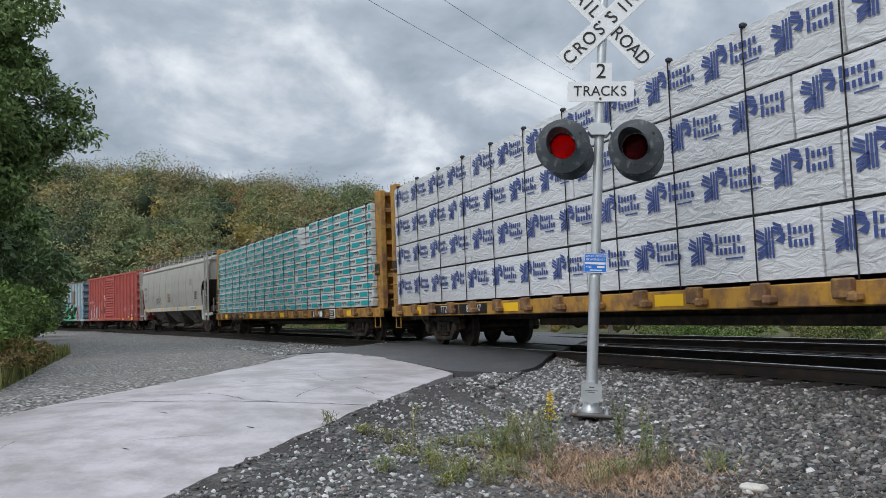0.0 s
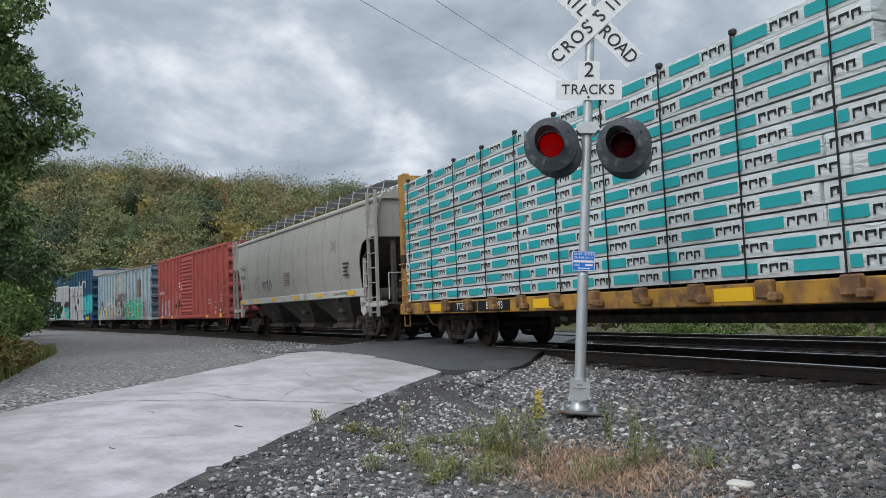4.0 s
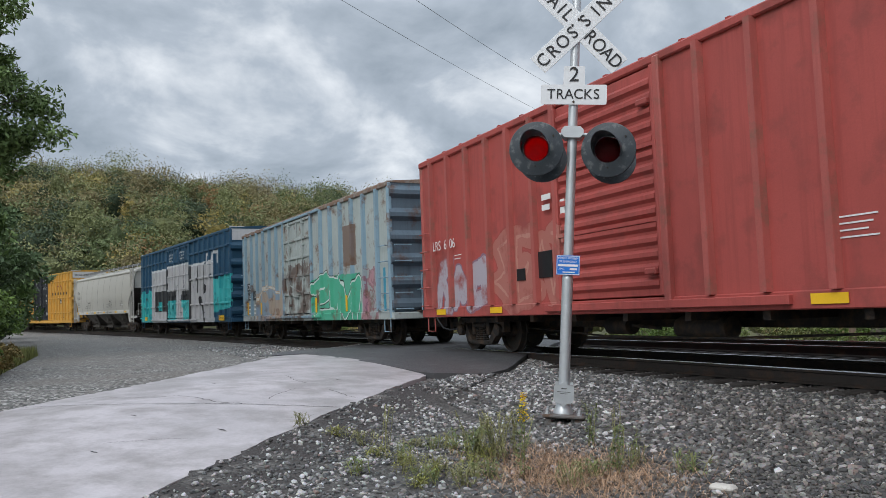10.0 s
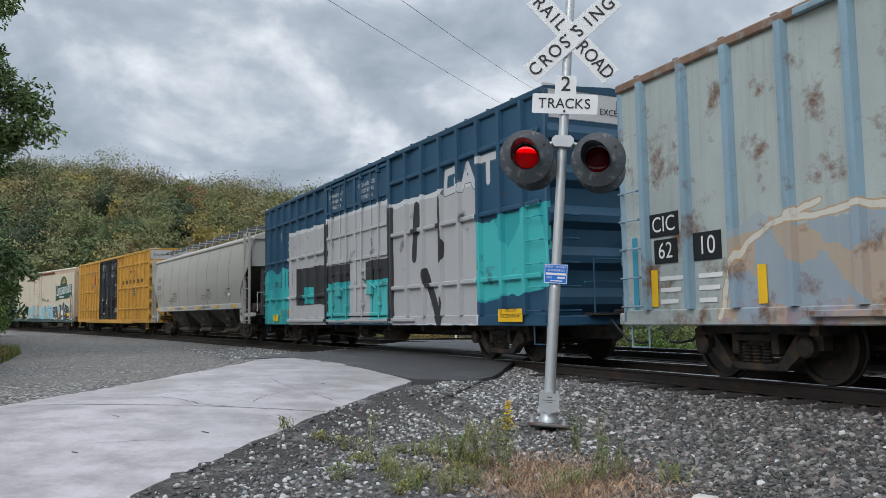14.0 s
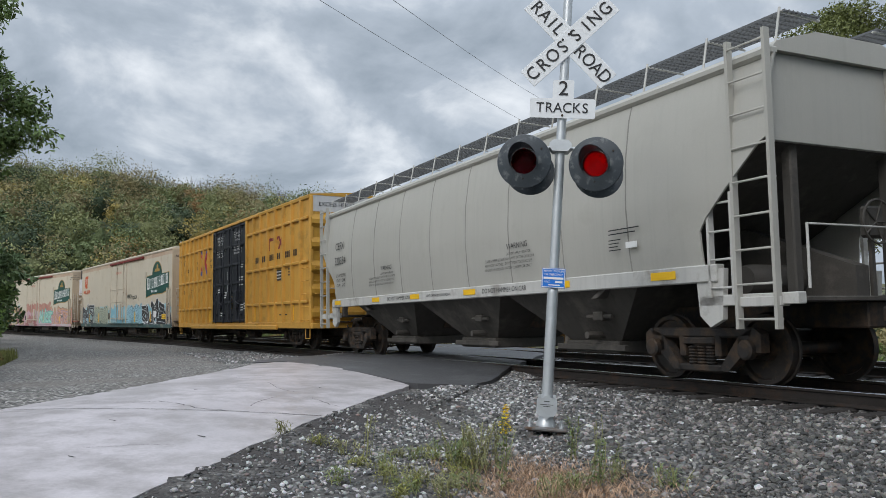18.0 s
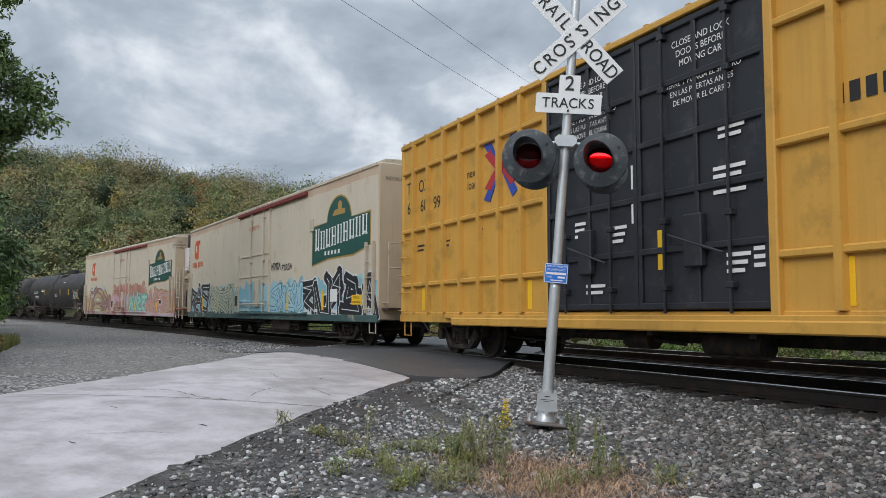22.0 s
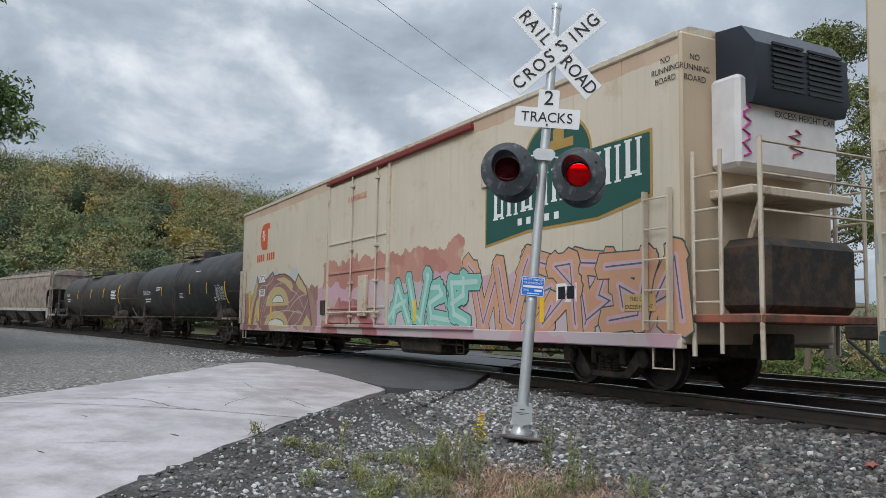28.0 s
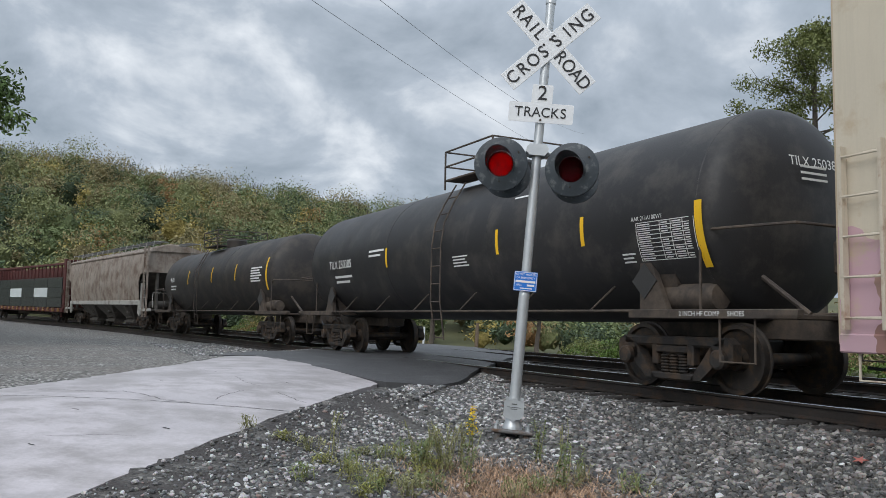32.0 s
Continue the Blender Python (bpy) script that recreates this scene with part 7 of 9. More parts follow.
# ---- refrigerator cars ----
def reefer(label, s0, s1, ext, z0, z1, wall, end_m, unit, truck_half):
    """ext: length of the open platform at the right-hand end, 0 for a plain end."""
    L = s1 - s0
    H = L / 2
    car = start_car("refrigerator_car", label, s0, s1 + ext, "refrigerator cars of the train", truck_half)
    o = -ext / 2                      # the body's middle relative to the car's middle
    a, b = o - H, o + H
    Y = 1.5
    d0, d1 = o - 2.06, o + 1.92
    red_oxide, trim = M["red_oxide"], M["cream_trim"]
    for sy in (-1, 1):
        for x0, x1 in ((a, d0), (d1, b)):
            n = max(1, int(round((x1 - x0) / 1.25)))
            for i in range(n):
                p, q = x0 + (x1 - x0) * i / n, x0 + (x1 - x0) * (i + 1) / n
                part("side_panel", Shape().cbox(p + 0.004, q - 0.004, sy * (Y - 0.08), sy * Y, z0 + 0.05, z1 - 0.05, 0.006), wall, car)
        part("side_core", Shape().box(a, b, sy * (Y - 0.12), sy * (Y - 0.03), z0, z1 - 0.06), wall, car)
        part("side_sill", Shape().cbox(a, b, sy * (Y - 0.1), sy * (Y + 0.02), z0 - 0.06, z0 + 0.14, 0.015), wall, car)
        part("eave", Shape().cbox(a, b, sy * (Y - 0.07), sy * (Y + 0.035), z1 - 0.09, z1 + 0.02, 0.02), trim, car)
        door = part("door", Shape().cbox(d0 + 0.04, d1 - 0.04, sy * (Y - 0.05), sy * (Y + 0.03), z0 + 0.22, z1 - 0.3, 0.012), wall, car)
        part("door_track", Shape().cbox(d0 - 0.1, d1 + 3.9, sy * Y, sy * (Y + 0.11), z1 - 0.24, z1 - 0.12, 0.015), red_oxide, car, "red oxide door track")
        part("lower_track", Shape().cbox(d0 - 0.3, d1 + 4.0, sy * Y, sy * (Y + 0.09), z0 + 0.12, z0 + 0.2, 0.012), wall, car)
        for x in (d0, d1):
            part("door_frame", Shape().cbox(x - 0.06, x + 0.06, sy * (Y - 0.02), sy * (Y + 0.06), z0 + 0.15, z1 - 0.2, 0.012), trim, car)
        W = d1 - d0
        f = sy * (Y + 0.03)
        for x in (d0 + W * 0.45, d0 + W * 0.85):
            part("lock_rod", Shape().rod((x, f + sy * 0.05, z0 + 0.2), (x, f + sy * 0.05, z1 - 0.18), 0.02, 8), trim, door)
            for z in (z0 + 0.4, z0 + 1.25, z0 + 2.1, z1 - 0.5):
                part("rod_bracket", Shape().cbox(x - 0.08, x + 0.08, f, f + sy * 0.09, z - 0.035, z + 0.035, 0.01), trim, door)
        for z in (z0 + 0.62, z0 + 1.55, z0 + 2.35):
            part("door_girt", Shape().cbox(d0 + 0.08, d1 - 0.08, f, f + sy * 0.03, z - 0.03, z + 0.03, 0.008), wall, door)
        part("door_lever", Shape().cbox(d0 + W * 0.6, d0 + W * 0.72, f, f + sy * 0.09, z0 + 0.4, z0 + 1.4, 0.015).rod((d0 + 0.2, f + sy * 0.08, z0 + 0.5), (d1 - 0.2, f + sy * 0.08, z0 + 0.5), 0.025, 6), trim, door)
        part("small_hatch", Shape().cbox(d1 + 4.25, d1 + 4.5, sy * Y, sy * (Y + 0.05), z1 - 1.45, z1 - 1.05, 0.01), trim, car)
        part("side_vent", Shape().cbox(d0 - 0.55, d0 - 0.15, sy * Y, sy * (Y + 0.04), z0 + 0.45, z0 + 0.85, 0.01), DARK, car)
    for k, e in ((-1, a), (1, b)):
        part("end_wall", Shape().cbox(e - 0.04, e + 0.04, -Y, Y, z0, z1, 0.03), end_m, car)
    part("roof", Shape().prism([(-Y - 0.02, z1), (Y + 0.02, z1), (Y - 0.2, z1 + 0.1), (0, z1 + 0.15), (-Y + 0.2, z1 + 0.1)], a, b), trim, car)
    zs = [z0 + 0.3 + 0.42 * i for i in range(5)]
    for e, k in ((a, 1), (b, -1)):
        x0, x1 = sorted((e + k * 0.14, e + k * 0.62))
        ladder(car, x0, x1, -Y - 0.01, zs, trim)
    stirrups(car, (a + 0.4, b - 0.4), -Y + 0.05, z0, trim)
    underframe(car, L - 0.4, z0 + 0.1)
    part("fuel_tank", Shape().cbox(1.5, 3.4, -1.3, -0.5, 0.28, 0.78, 0.08), DARK, car)
    part("pipe_rack", Shape().pipe([(-4.2, -1.3, 0.62), (4.5, -1.3, 0.52)], 0.025, 6).pipe([(-3.5, -1.3, 0.8), (-3.5, -1.3, 0.45), (-3.1, -1.3, 0.45), (-3.1, -1.3, 0.8)], 0.02, 6).pipe([(4.2, -1.3, 0.8), (4.2, -1.3, 0.35), (4.5, -1.3, 0.35), (4.5, -1.3, 0.8)], 0.02, 6), DARK, car)
    return car, a, b, o, d0, d1


M["red_oxide"] = material("red_oxide_track_paint", (0.20, 0.035, 0.03), 0.65, 0, 0.15, 2, 40, 0.06, streak=0.2)
cream = (0.60, 0.53, 0.42)
M["cream_trim"] = material("cream_trim_paint", (0.56, 0.49, 0.39), 0.55, 0, 0.1, 1.5, 40, 0.05, streak=0.25, dirt=(0.35, 0.22, 0.15), dirt_amount=0.25)
cream_end = material("tan_end_paint", (0.52, 0.41, 0.29), 0.55, 0, 0.1, 1.0, 40, 0.04, streak=0.15)
orange_ink = plain("orange_red_logo_paint", (0.58, 0.11, 0.035))
green_ink = plain("dark_green_logo_paint", (0.018, 0.085, 0.07))
gold_ink = plain("gold_logo_paint", (0.40, 0.25, 0.07))
TOPS = {"at": (-12, 12, 4.62, 5.2), "colors": [(0.46, 0.24, 0.14), (0.52, 0.33, 0.22)], "cell": (1.25, 3), "wobble": 0.06, "cover": 0.55}
tagsA = [TOPS,
         {"at": (-11.2, 11.3, 0.6, 1.98), "colors": [(0.20, 0.45, 0.55), (0.32, 0.55, 0.62), (0.22, 0.42, 0.5)], "cell": (1.4, 0.9), "wobble": 0.55, "wave": 1.3},
         {"at": (-7.8, -2.8, 0.75, 2.0), "colors": [(0.42, 0.46, 0.33), (0.48, 0.50, 0.38), (0.40, 0.44, 0.40)], "line": (0.10, 0.12, 0.10), "cell": (0.6, 0.9), "width": 0.04, "wobble": 0.3},
         {"at": (-11.3, 11.3, 0.5, 0.95), "colors": [(0.03, 0.07, 0.065), (0.05, 0.09, 0.08)], "cell": (1, 1), "wobble": 0.12}]
reefer_a_wall = material("cream_reefer_paint_blue_tags", cream, 0.5, 0, 0.06, 0.8, 45, 0.03, streak=0.12, sprayed=tagsA, dirt=(0.50, 0.40, 0.28), dirt_amount=0.15)
pink, peach, mint = (0.55, 0.36, 0.42), (0.56, 0.31, 0.19), (0.22, 0.50, 0.42)
tagsB = [dict(TOPS, at=(-13, 12, 4.62, 5.2)),
         {"at": (-3.2, 4.8, 1.6, 2.55), "colors": [(0.36, 0.06, 0.05), (0.42, 0.12, 0.09)], "cell": (1, 1), "wobble": 0.35, "cover": 0.7},
         {"at": (-12, 10.7, 0.5, 1.9), "colors": [pink, (0.50, 0.42, 0.44), (0.52, 0.33, 0.38)], "cell": (1.6, 0.9), "wobble": 0.45, "wave": 1.3},
         {"at": (-11.5, -3.6, 0.7, 2.0), "colors": [(0.24, 0.11, 0.09), (0.34, 0.21, 0.16), (0.45, 0.36, 0.22), (0.28, 0.15, 0.12)], "cell": (1.6, 1.3), "wobble": 0.3},
         {"at": (-10.3, -5.3, 1.9, 2.5), "colors": [(0.36, 0.48, 0.52), (0.50, 0.53, 0.52)], "cell": (0.8, 0.8), "wobble": 0.5, "cover": 0.6},
         {"at": (-3.2, 0.7, 0.6, 1.5), "colors": [(0.34, 0.08, 0.07), (0.46, 0.36, 0.30), (0.40, 0.16, 0.13)], "cell": (0.9, 0.7), "wobble": 0.3, "cover": 0.8}]
reefer_b_wall = material("cream_reefer_paint_pink_tags", cream, 0.5, 0, 0.06, 0.8, 45, 0.03, streak=0.12, sprayed=tagsB, dirt=(0.50, 0.40, 0.28), dirt_amount=0.15)


def tag_paint(car, forms, inks, y=-1.5045, turn=np.linspace(-1.57, 1.57, 6), over=1.0):
    """Sprayed forms on a flat side: each form in layers of paint, the widest below."""
    for i, strokes in enumerate(forms):
        holder = None
        for k, (w, ink_) in enumerate(inks):
            yy, sh = y - 0.0016 * k - 0.0045 * (i % 2), Shape()
            for ax, az, bx, bz in strokes:
                a = math.atan2(bz - az, bx - ax)
                pts = [(bx + over * w * math.cos(a + t), yy, bz + over * w * math.sin(a + t)) for t in turn]
                pts += [(ax + over * w * math.cos(a + t), yy, az + over * w * math.sin(a + t)) for t in turn + math.pi]
                sh.add([(x, q, max(0.72, z)) for x, q, z in pts], [tuple(range(len(pts)))])
                yy -= 0.00005
            ob = part("graffiti_form" if holder is None else "graffiti_fill", sh, ink_, holder or car)
            holder = holder or ob


def farm_logo(car, o):
    """The green sign painted on the side: an arched plate with a gold rim, its lettering as plain bars."""
    x0, x1, y = o + 6.33, o + 10.75, -1.506

    def plate(g, yy):
        arch = [(o + 8.5 + (0.92 + g) * math.cos(t), 3.62 + (0.72 + g) * math.sin(t)) for t in np.linspace(0.05, math.pi - 0.05, 16)]
        pts = [(x0 - g, 2.4 - g), (o + 7.7, 2.56 - g), (o + 9.6, 2.58 - g), (x1 + g, 2.78 - g), (x1 + g, 3.66 + g)] + arch + [(x0 - g, 3.58 + g)]
        return Shape().prism(pts, yy, yy + 0.003, "y")
    part("logo_rim", plate(0.05, y), gold_ink, car)
    part("logo_plate", plate(0.0, y - 0.005), green_ink, car, "dark green painted sign")
    n = 9
    for i in range(n):
        a, zb = x0 + 0.28 + i * 0.455, 2.86 + 0.03 * i
        h = 0.62 if i == 0 else 0.50
        sh = Shape()
        for b, c in ((0.0, 0.1), (0.24, 0.31)):
            sh.box(a + b, a + c, y - 0.010, y - 0.008, zb, zb + h)
            sh.box(a + b - 0.035, a + c + 0.035, y - 0.010, y - 0.008, zb - 0.03, zb)
            sh.box(a + b - 0.035, a + c + 0.035, y - 0.010, y - 0.008, zb + h, zb + h + 0.03)
        if i % 3 != 1:
            sh.box(a + 0.1, a + 0.24, y - 0.010, y - 0.008, zb + h * (0.45 if i % 2 else 0.02), zb + h * (0.55 if i % 2 else 0.12))
        part("logo_letter", sh, M["letter_white"], car)
    sh = Shape()
    for i in range(5):
        sh.box(o + 7.4 + i * 0.27, o + 7.53 + i * 0.27, y - 0.010, y - 0.008, 2.66, 2.78)
    part("logo_lettering", sh, M["letter_white"], car, "white lettering as plain bars")
    part("logo_barn", Shape().prism([(o + 8.0, 3.8), (o + 9.0, 3.8), (o + 9.0, 3.95), (o + 8.75, 3.95), (o + 8.75, 4.14), (o + 8.6, 4.22), (o + 8.45, 4.14), (o + 8.45, 3.97), (o + 8.2, 3.97)], y - 0.011, y - 0.008, "y"), gold_ink, car)


def lessor_logo(car, o, x, z):
    y = -1.506
    pts = [(x + 0.28 - 0.42 * math.cos(t), z + 0.05 + 0.45 * math.sin(t)) for t in np.linspace(-1.3, 1.5, 10)]
    part("logo_plate", Shape().prism(pts + [(x + 0.95, z + 0.5), (x + 0.95, z + 0.3), (x + 0.72, z + 0.3), (x + 0.72, z - 0.4), (x + 0.4, z - 0.4)], y, y + 0.004, "y"), orange_ink, car, "orange-red company mark")
    star = Shape()
    for i in range(3):
        t = math.pi * i / 3
        star.rod((x + 0.28 - 0.2 * math.cos(t), y - 0.002, z + 0.1 - 0.2 * math.sin(t)), (x + 0.28 + 0.2 * math.cos(t), y - 0.002, z + 0.1 + 0.2 * math.sin(t)), 0.02, 4)
    part("logo_star", star, M["letter_white"], car)
    sh = Shape()
    for i in range(9):
        if i != 4:
            a = x - 0.5 + i * 0.24
            sh.box(a, a + 0.16, y - 0.002, y + 0.002, z - 0.78, z - 0.54)
    part("logo_lettering", sh, orange_ink, car)


SQUARE = np.array([-0.95, 0.0, 0.7])
ra, a0, a1, oa, ad0, ad1 = reefer("cream refrigerator car with green sign and black and blue graffiti", -64.7, -42.2, 0.0, 0.73, 4.93, reefer_a_wall, cream_end, None, 8.2)
farm_logo(ra, oa)
chalk, soot, sky_ink = plain("white_spray", (0.62, 0.64, 0.65), 0.5), plain("black_spray", (0.024, 0.026, 0.03), 0.45), plain("pale_blue_spray", (0.34, 0.56, 0.65), 0.5)
tag_paint(ra, bold("BUREA", 5.55, 11.25, 0.9, 1.95, 3), ((0.245, chalk), (0.205, soot), (0.015, chalk)), turn=SQUARE, over=1.2)
tag_paint(ra, tag(5.6, 11.0, 0.8, 1.0, 16, 14, True), ((0.05, chalk),))
tag_paint(ra, bold("SNEU", 2.15, 5.5, 0.95, 1.8, 5), ((0.165, plain("dark_blue_spray", (0.03, 0.07, 0.10), 0.5)), (0.14, sky_ink), (0.02, plain("slate_line_spray", (0.12, 0.2, 0.25), 0.5))), turn=SQUARE, over=1.15)
tag_paint(ra, bold("RAE", -10.7, -7.2, 0.95, 2.2, 7), ((0.2, chalk), (0.165, soot), (0.015, chalk)), turn=SQUARE, over=1.2)
tag_paint(ra, bold("SRENA", -6.4, -1.9, 0.95, 1.85, 9), ((0.15, plain("olive_spray", (0.14, 0.16, 0.12), 0.5)), (0.125, plain("sage_spray", (0.46, 0.49, 0.38), 0.5)), (0.02, plain("dark_olive_line_spray", (0.1, 0.12, 0.09), 0.5))), turn=SQUARE, over=1.15)
tag_paint(ra, tag(2.1, 3.1, 2.42, 2.66, 5, 25, True), ((0.02, soot),))
tag_paint(ra, tag(3.25, 4.3, 2.36, 2.58, 5, 28, True), ((0.02, soot),))
side_text(ra, "CRYX 5811", -9.6, 3.05, 0.2, orange_ink, -1.508)
lessor_logo(ra, oa, -10.1, 3.85)
side_text(ra, "KENSINGTON", -0.05, 4.12, 0.22, orange_ink, -1.535)
part("sign_plate", Shape().cbox(9.55, 10.25, -1.52, -1.506, 1.15, 1.42, 0.003), M["yellow_tape"], ra, "yellow excess height plate")
side_text(ra, "THIS CAR", 9.9, 1.34, 0.1, M["letter_black"], -1.523)
side_text(ra, "EXCESS HEIGHT", 9.9, 1.22, 0.08, M["letter_black"], -1.523)
part("placard", Shape().box(7.9, 8.45, -1.512, -1.506, 1.25, 1.62), M["letter_white"], ra)
for x in (-8.4, -5.6, 3.9, 7.2, 10.35):
    patch(ra, x, x + 0.16, 1.0, 1.6 if x < 10 else 2.0, M["yellow_tape"], -1.511)
brake_wheel(ra, a1 + 0.06, 0.0, 2.3, material("dusty_rose_gear", (0.32, 0.20, 0.15), 0.7))
part("end_rail", Shape().pipe([(a1, -1.35, 1.2), (a1 + 0.35, -1.35, 1.2), (a1 + 0.35, -1.35, 2.75), (a1 + 0.35, 1.35, 2.75), (a1 + 0.35, 1.35, 1.2)], 0.02, 6).pipe([(a1 + 0.35, -1.35, 2.1), (a1 + 0.35, 1.35, 2.1)], 0.02, 6).pipe([(a1 + 0.35, -0.7, 1.2), (a1 + 0.35, -0.7, 2.75)], 0.02, 6), M["cream_trim"], ra)
end_text(ra, "EXCESS HEIGHT CAR", 0.35, 4.72, 0.15, M["letter_black"], a1 + 0.045)
end_text(ra, "NO RUNNING BOARD", -0.55, 4.5, 0.15, M["letter_black"], a1 + 0.045)
part("end_deck", Shape().cbox(a1, a1 + 0.4, -1.4, 1.4, 1.0, 1.06, 0.01), DARK, ra)
for z in (1.3, 1.9, 3.2, 3.6):
    part("end_stencil", Shape().box(a1 + 0.041, a1 + 0.044, -0.2, 0.5, z, z + 0.05), plain("tan_stencil", (0.30, 0.18, 0.12)), ra)

rb, b0_, b1_, ob_, bd0, bd1 = reefer("cream refrigerator car with cooling unit and pink and mint graffiti", -90.33, -67.68, 1.35, 0.70, 4.94, reefer_b_wall, cream_end, True, 8.6)
farm_logo(rb, ob_)
tag_paint(rb, bold("NUSRBEA", 5.4, 10.75, 0.95, 2.05, 31), ((0.235, plain("dark_teal_spray", (0.04, 0.09, 0.085), 0.5)), (0.212, plain("peach_spray", peach, 0.5)), (0.07, plain("pink_spray", pink, 0.5)), (0.014, plain("teal_line_spray", (0.06, 0.13, 0.12), 0.5))), turn=SQUARE, over=1.2)
tag_paint(rb, bold("AUSE", 1.5, 5.15, 1.0, 1.95, 32), ((0.21, plain("brick_spray", (0.06, 0.10, 0.09), 0.5)), (0.185, plain("mint_spray", mint, 0.5)), (0.06, plain("pale_mint_spray", (0.42, 0.60, 0.54), 0.5))), turn=SQUARE, over=1.15)
side_text(rb, "CRYX", -9.27, 2.41, 0.27, M["letter_black"], -1.516)
side_text(rb, "5809", -9.27, 1.93, 0.27, M["letter_black"], -1.516)
part("lettering_panel", Shape().box(-9.63, -8.91, -1.513, -1.508, 2.29, 2.53), M["letter_white"], rb)
part("lettering_panel", Shape().box(-9.6, -8.94, -1.513, -1.508, 1.81, 2.05), M["letter_white"], rb)
straw_ink, wine_ink, line_ink = plain("straw_spray", (0.50, 0.40, 0.20), 0.5), material("wine_spray_paint", (0.29, 0.16, 0.155), 0.5, 0, 0.25, 1.5, 30, 0.05, dirt=(0.22, 0.12, 0.11), dirt_amount=0.4), plain("cream_line_spray", (0.58, 0.48, 0.38), 0.5)
outline_ink = plain("dark_outline_spray", (0.05, 0.035, 0.035), 0.5)
RIDGE = [(-11.15, 0.78), (-10.6, 1.6), (-10.15, 2.15), (-9.9, 2.52), (-9.65, 2.25), (-9.2, 2.3), (-8.6, 2.42), (-8.05, 2.6), (-7.85, 2.44), (-7.3, 2.48), (-6.7, 2.46), (-6.1, 2.32), (-5.65, 2.14), (-5.38, 2.4), (-5.0, 2.2), (-4.6, 1.98), (-4.3, 1.5), (-4.0, 0.78)]


def sprayed(pts, ink, depth):
    """One sprayed form of the mural; rises a little over the one below."""
    return part("graffiti_form", Shape().prism(pts, -1.504 - depth, -1.503, "y"), ink, rb)


def oval(x, z, a, b, t0=0.0, t1=6.1, n=18, point=1.0):
    return [(x + a * math.copysign(abs(math.cos(t)) ** point, math.cos(t)), z + b * math.sin(t)) for t in np.linspace(t0, t1, n)]


def segments(line):
    return [(*p, *q) for p, q in zip(line, line[1:])]


sprayed(RIDGE, wine_ink, 0.001)
for pts in ([(-11.05, 0.8), (-10.5, 1.75), (-9.95, 2.42), (-9.8, 2.2), (-10.25, 1.6), (-10.6, 0.8)], [(-10.3, 0.8), (-9.95, 1.65), (-9.3, 2.0), (-9.65, 1.3), (-9.85, 0.8)],
            [(-7.7, 2.34), (-6.8, 2.36), (-6.1, 2.2), (-5.85, 2.04), (-6.0, 1.88), (-6.6, 2.12)], [(-5.6, 2.12), (-5.38, 2.33), (-4.65, 1.94), (-4.5, 1.74), (-5.2, 1.92)],
            [(-5.0, 0.8), (-4.5, 1.15), (-4.15, 0.95), (-4.1, 0.8)], oval(-7.5, 1.46, 1.25, 0.62, 0.0, 3.14), oval(-7.55, 0.8, 1.3, 0.5, 0.0, 3.14)):
    sprayed(pts, straw_ink, 0.0022)
for pts in (oval(-7.4, 1.56, 0.66, 0.26, 0.0, 3.14), oval(-7.55, 0.86, 0.92, 0.2), [(-10.0, 0.8), (-9.9, 1.2), (-9.75, 0.8)]):
    sprayed(pts, outline_ink, 0.0032)
for pts in (oval(-7.4, 1.575, 0.60, 0.215, 0.0, 3.14), oval(-7.55, 0.86, 0.86, 0.17), [(-9.97, 0.81), (-9.9, 1.13), (-9.79, 0.81)]):
    sprayed(pts, plain("pale_eye_spray", (0.62, 0.61, 0.55), 0.5), 0.0042)
tag_paint(rb, [segments(RIDGE)], ((0.014, outline_ink),), -1.5075)
arcs = []
for x0, z0, x1, z1, rise in ((-11.0, 0.85, -9.2, 2.2, 0.25), (-9.7, 0.82, -8.0, 2.5, 0.3), (-9.4, 0.82, -8.3, 1.75, 0.35), (-9.2, 2.2, -7.9, 2.4, -0.12), (-8.9, 1.3, -7.0, 2.15, 0.3), (-6.3, 1.55, -5.0, 2.2, -0.15),
                             (-6.2, 1.3, -4.6, 1.75, 0.12), (-6.3, 0.9, -4.9, 1.2, 0.2), (-5.9, 0.82, -4.4, 1.6, -0.2), (-6.0, 1.9, -4.8, 1.35, 0.15), (-8.9, 0.9, -6.2, 1.42, -0.1), (-8.8, 1.1, -5.0, 1.2, 0.14)):
    arcs.append([(x0 + (x1 - x0) * k, z0 + (z1 - z0) * k + rise * 4 * k * (1 - k)) for k in np.linspace(0, 1, 9)])
tag_paint(rb, [segments(arc) for arc in arcs], ((0.013, line_ink),), -1.5085)
patch(rb, -10.85, -10.72, 0.85, 2.0, M["yellow_tape"], -1.511)
lessor_logo(rb, ob_, ob_ - 8.85, 3.8)
side_text(rb, "SUMMERSIDE", ob_ - 0.05, 4.12, 0.22, orange_ink, -1.535)
part("sign_plate", Shape().cbox(ob_ + 10.2, ob_ + 10.85, -1.52, -1.506, 1.14, 1.38, 0.003), plain("tan_plate", (0.55, 0.36, 0.16)), rb, "tan excess height plate")
side_text(rb, "THIS CAR", ob_ + 10.52, 1.31, 0.09, M["letter_black"], -1.523)
side_text(rb, "EXCESS HEIGHT", ob_ + 10.52, 1.2, 0.08, M["letter_black"], -1.523)
part("placard", Shape().box(ob_ + 8.55, ob_ + 9.08, -1.512, -1.506, 1.3, 1.6), M["letter_white"], rb)
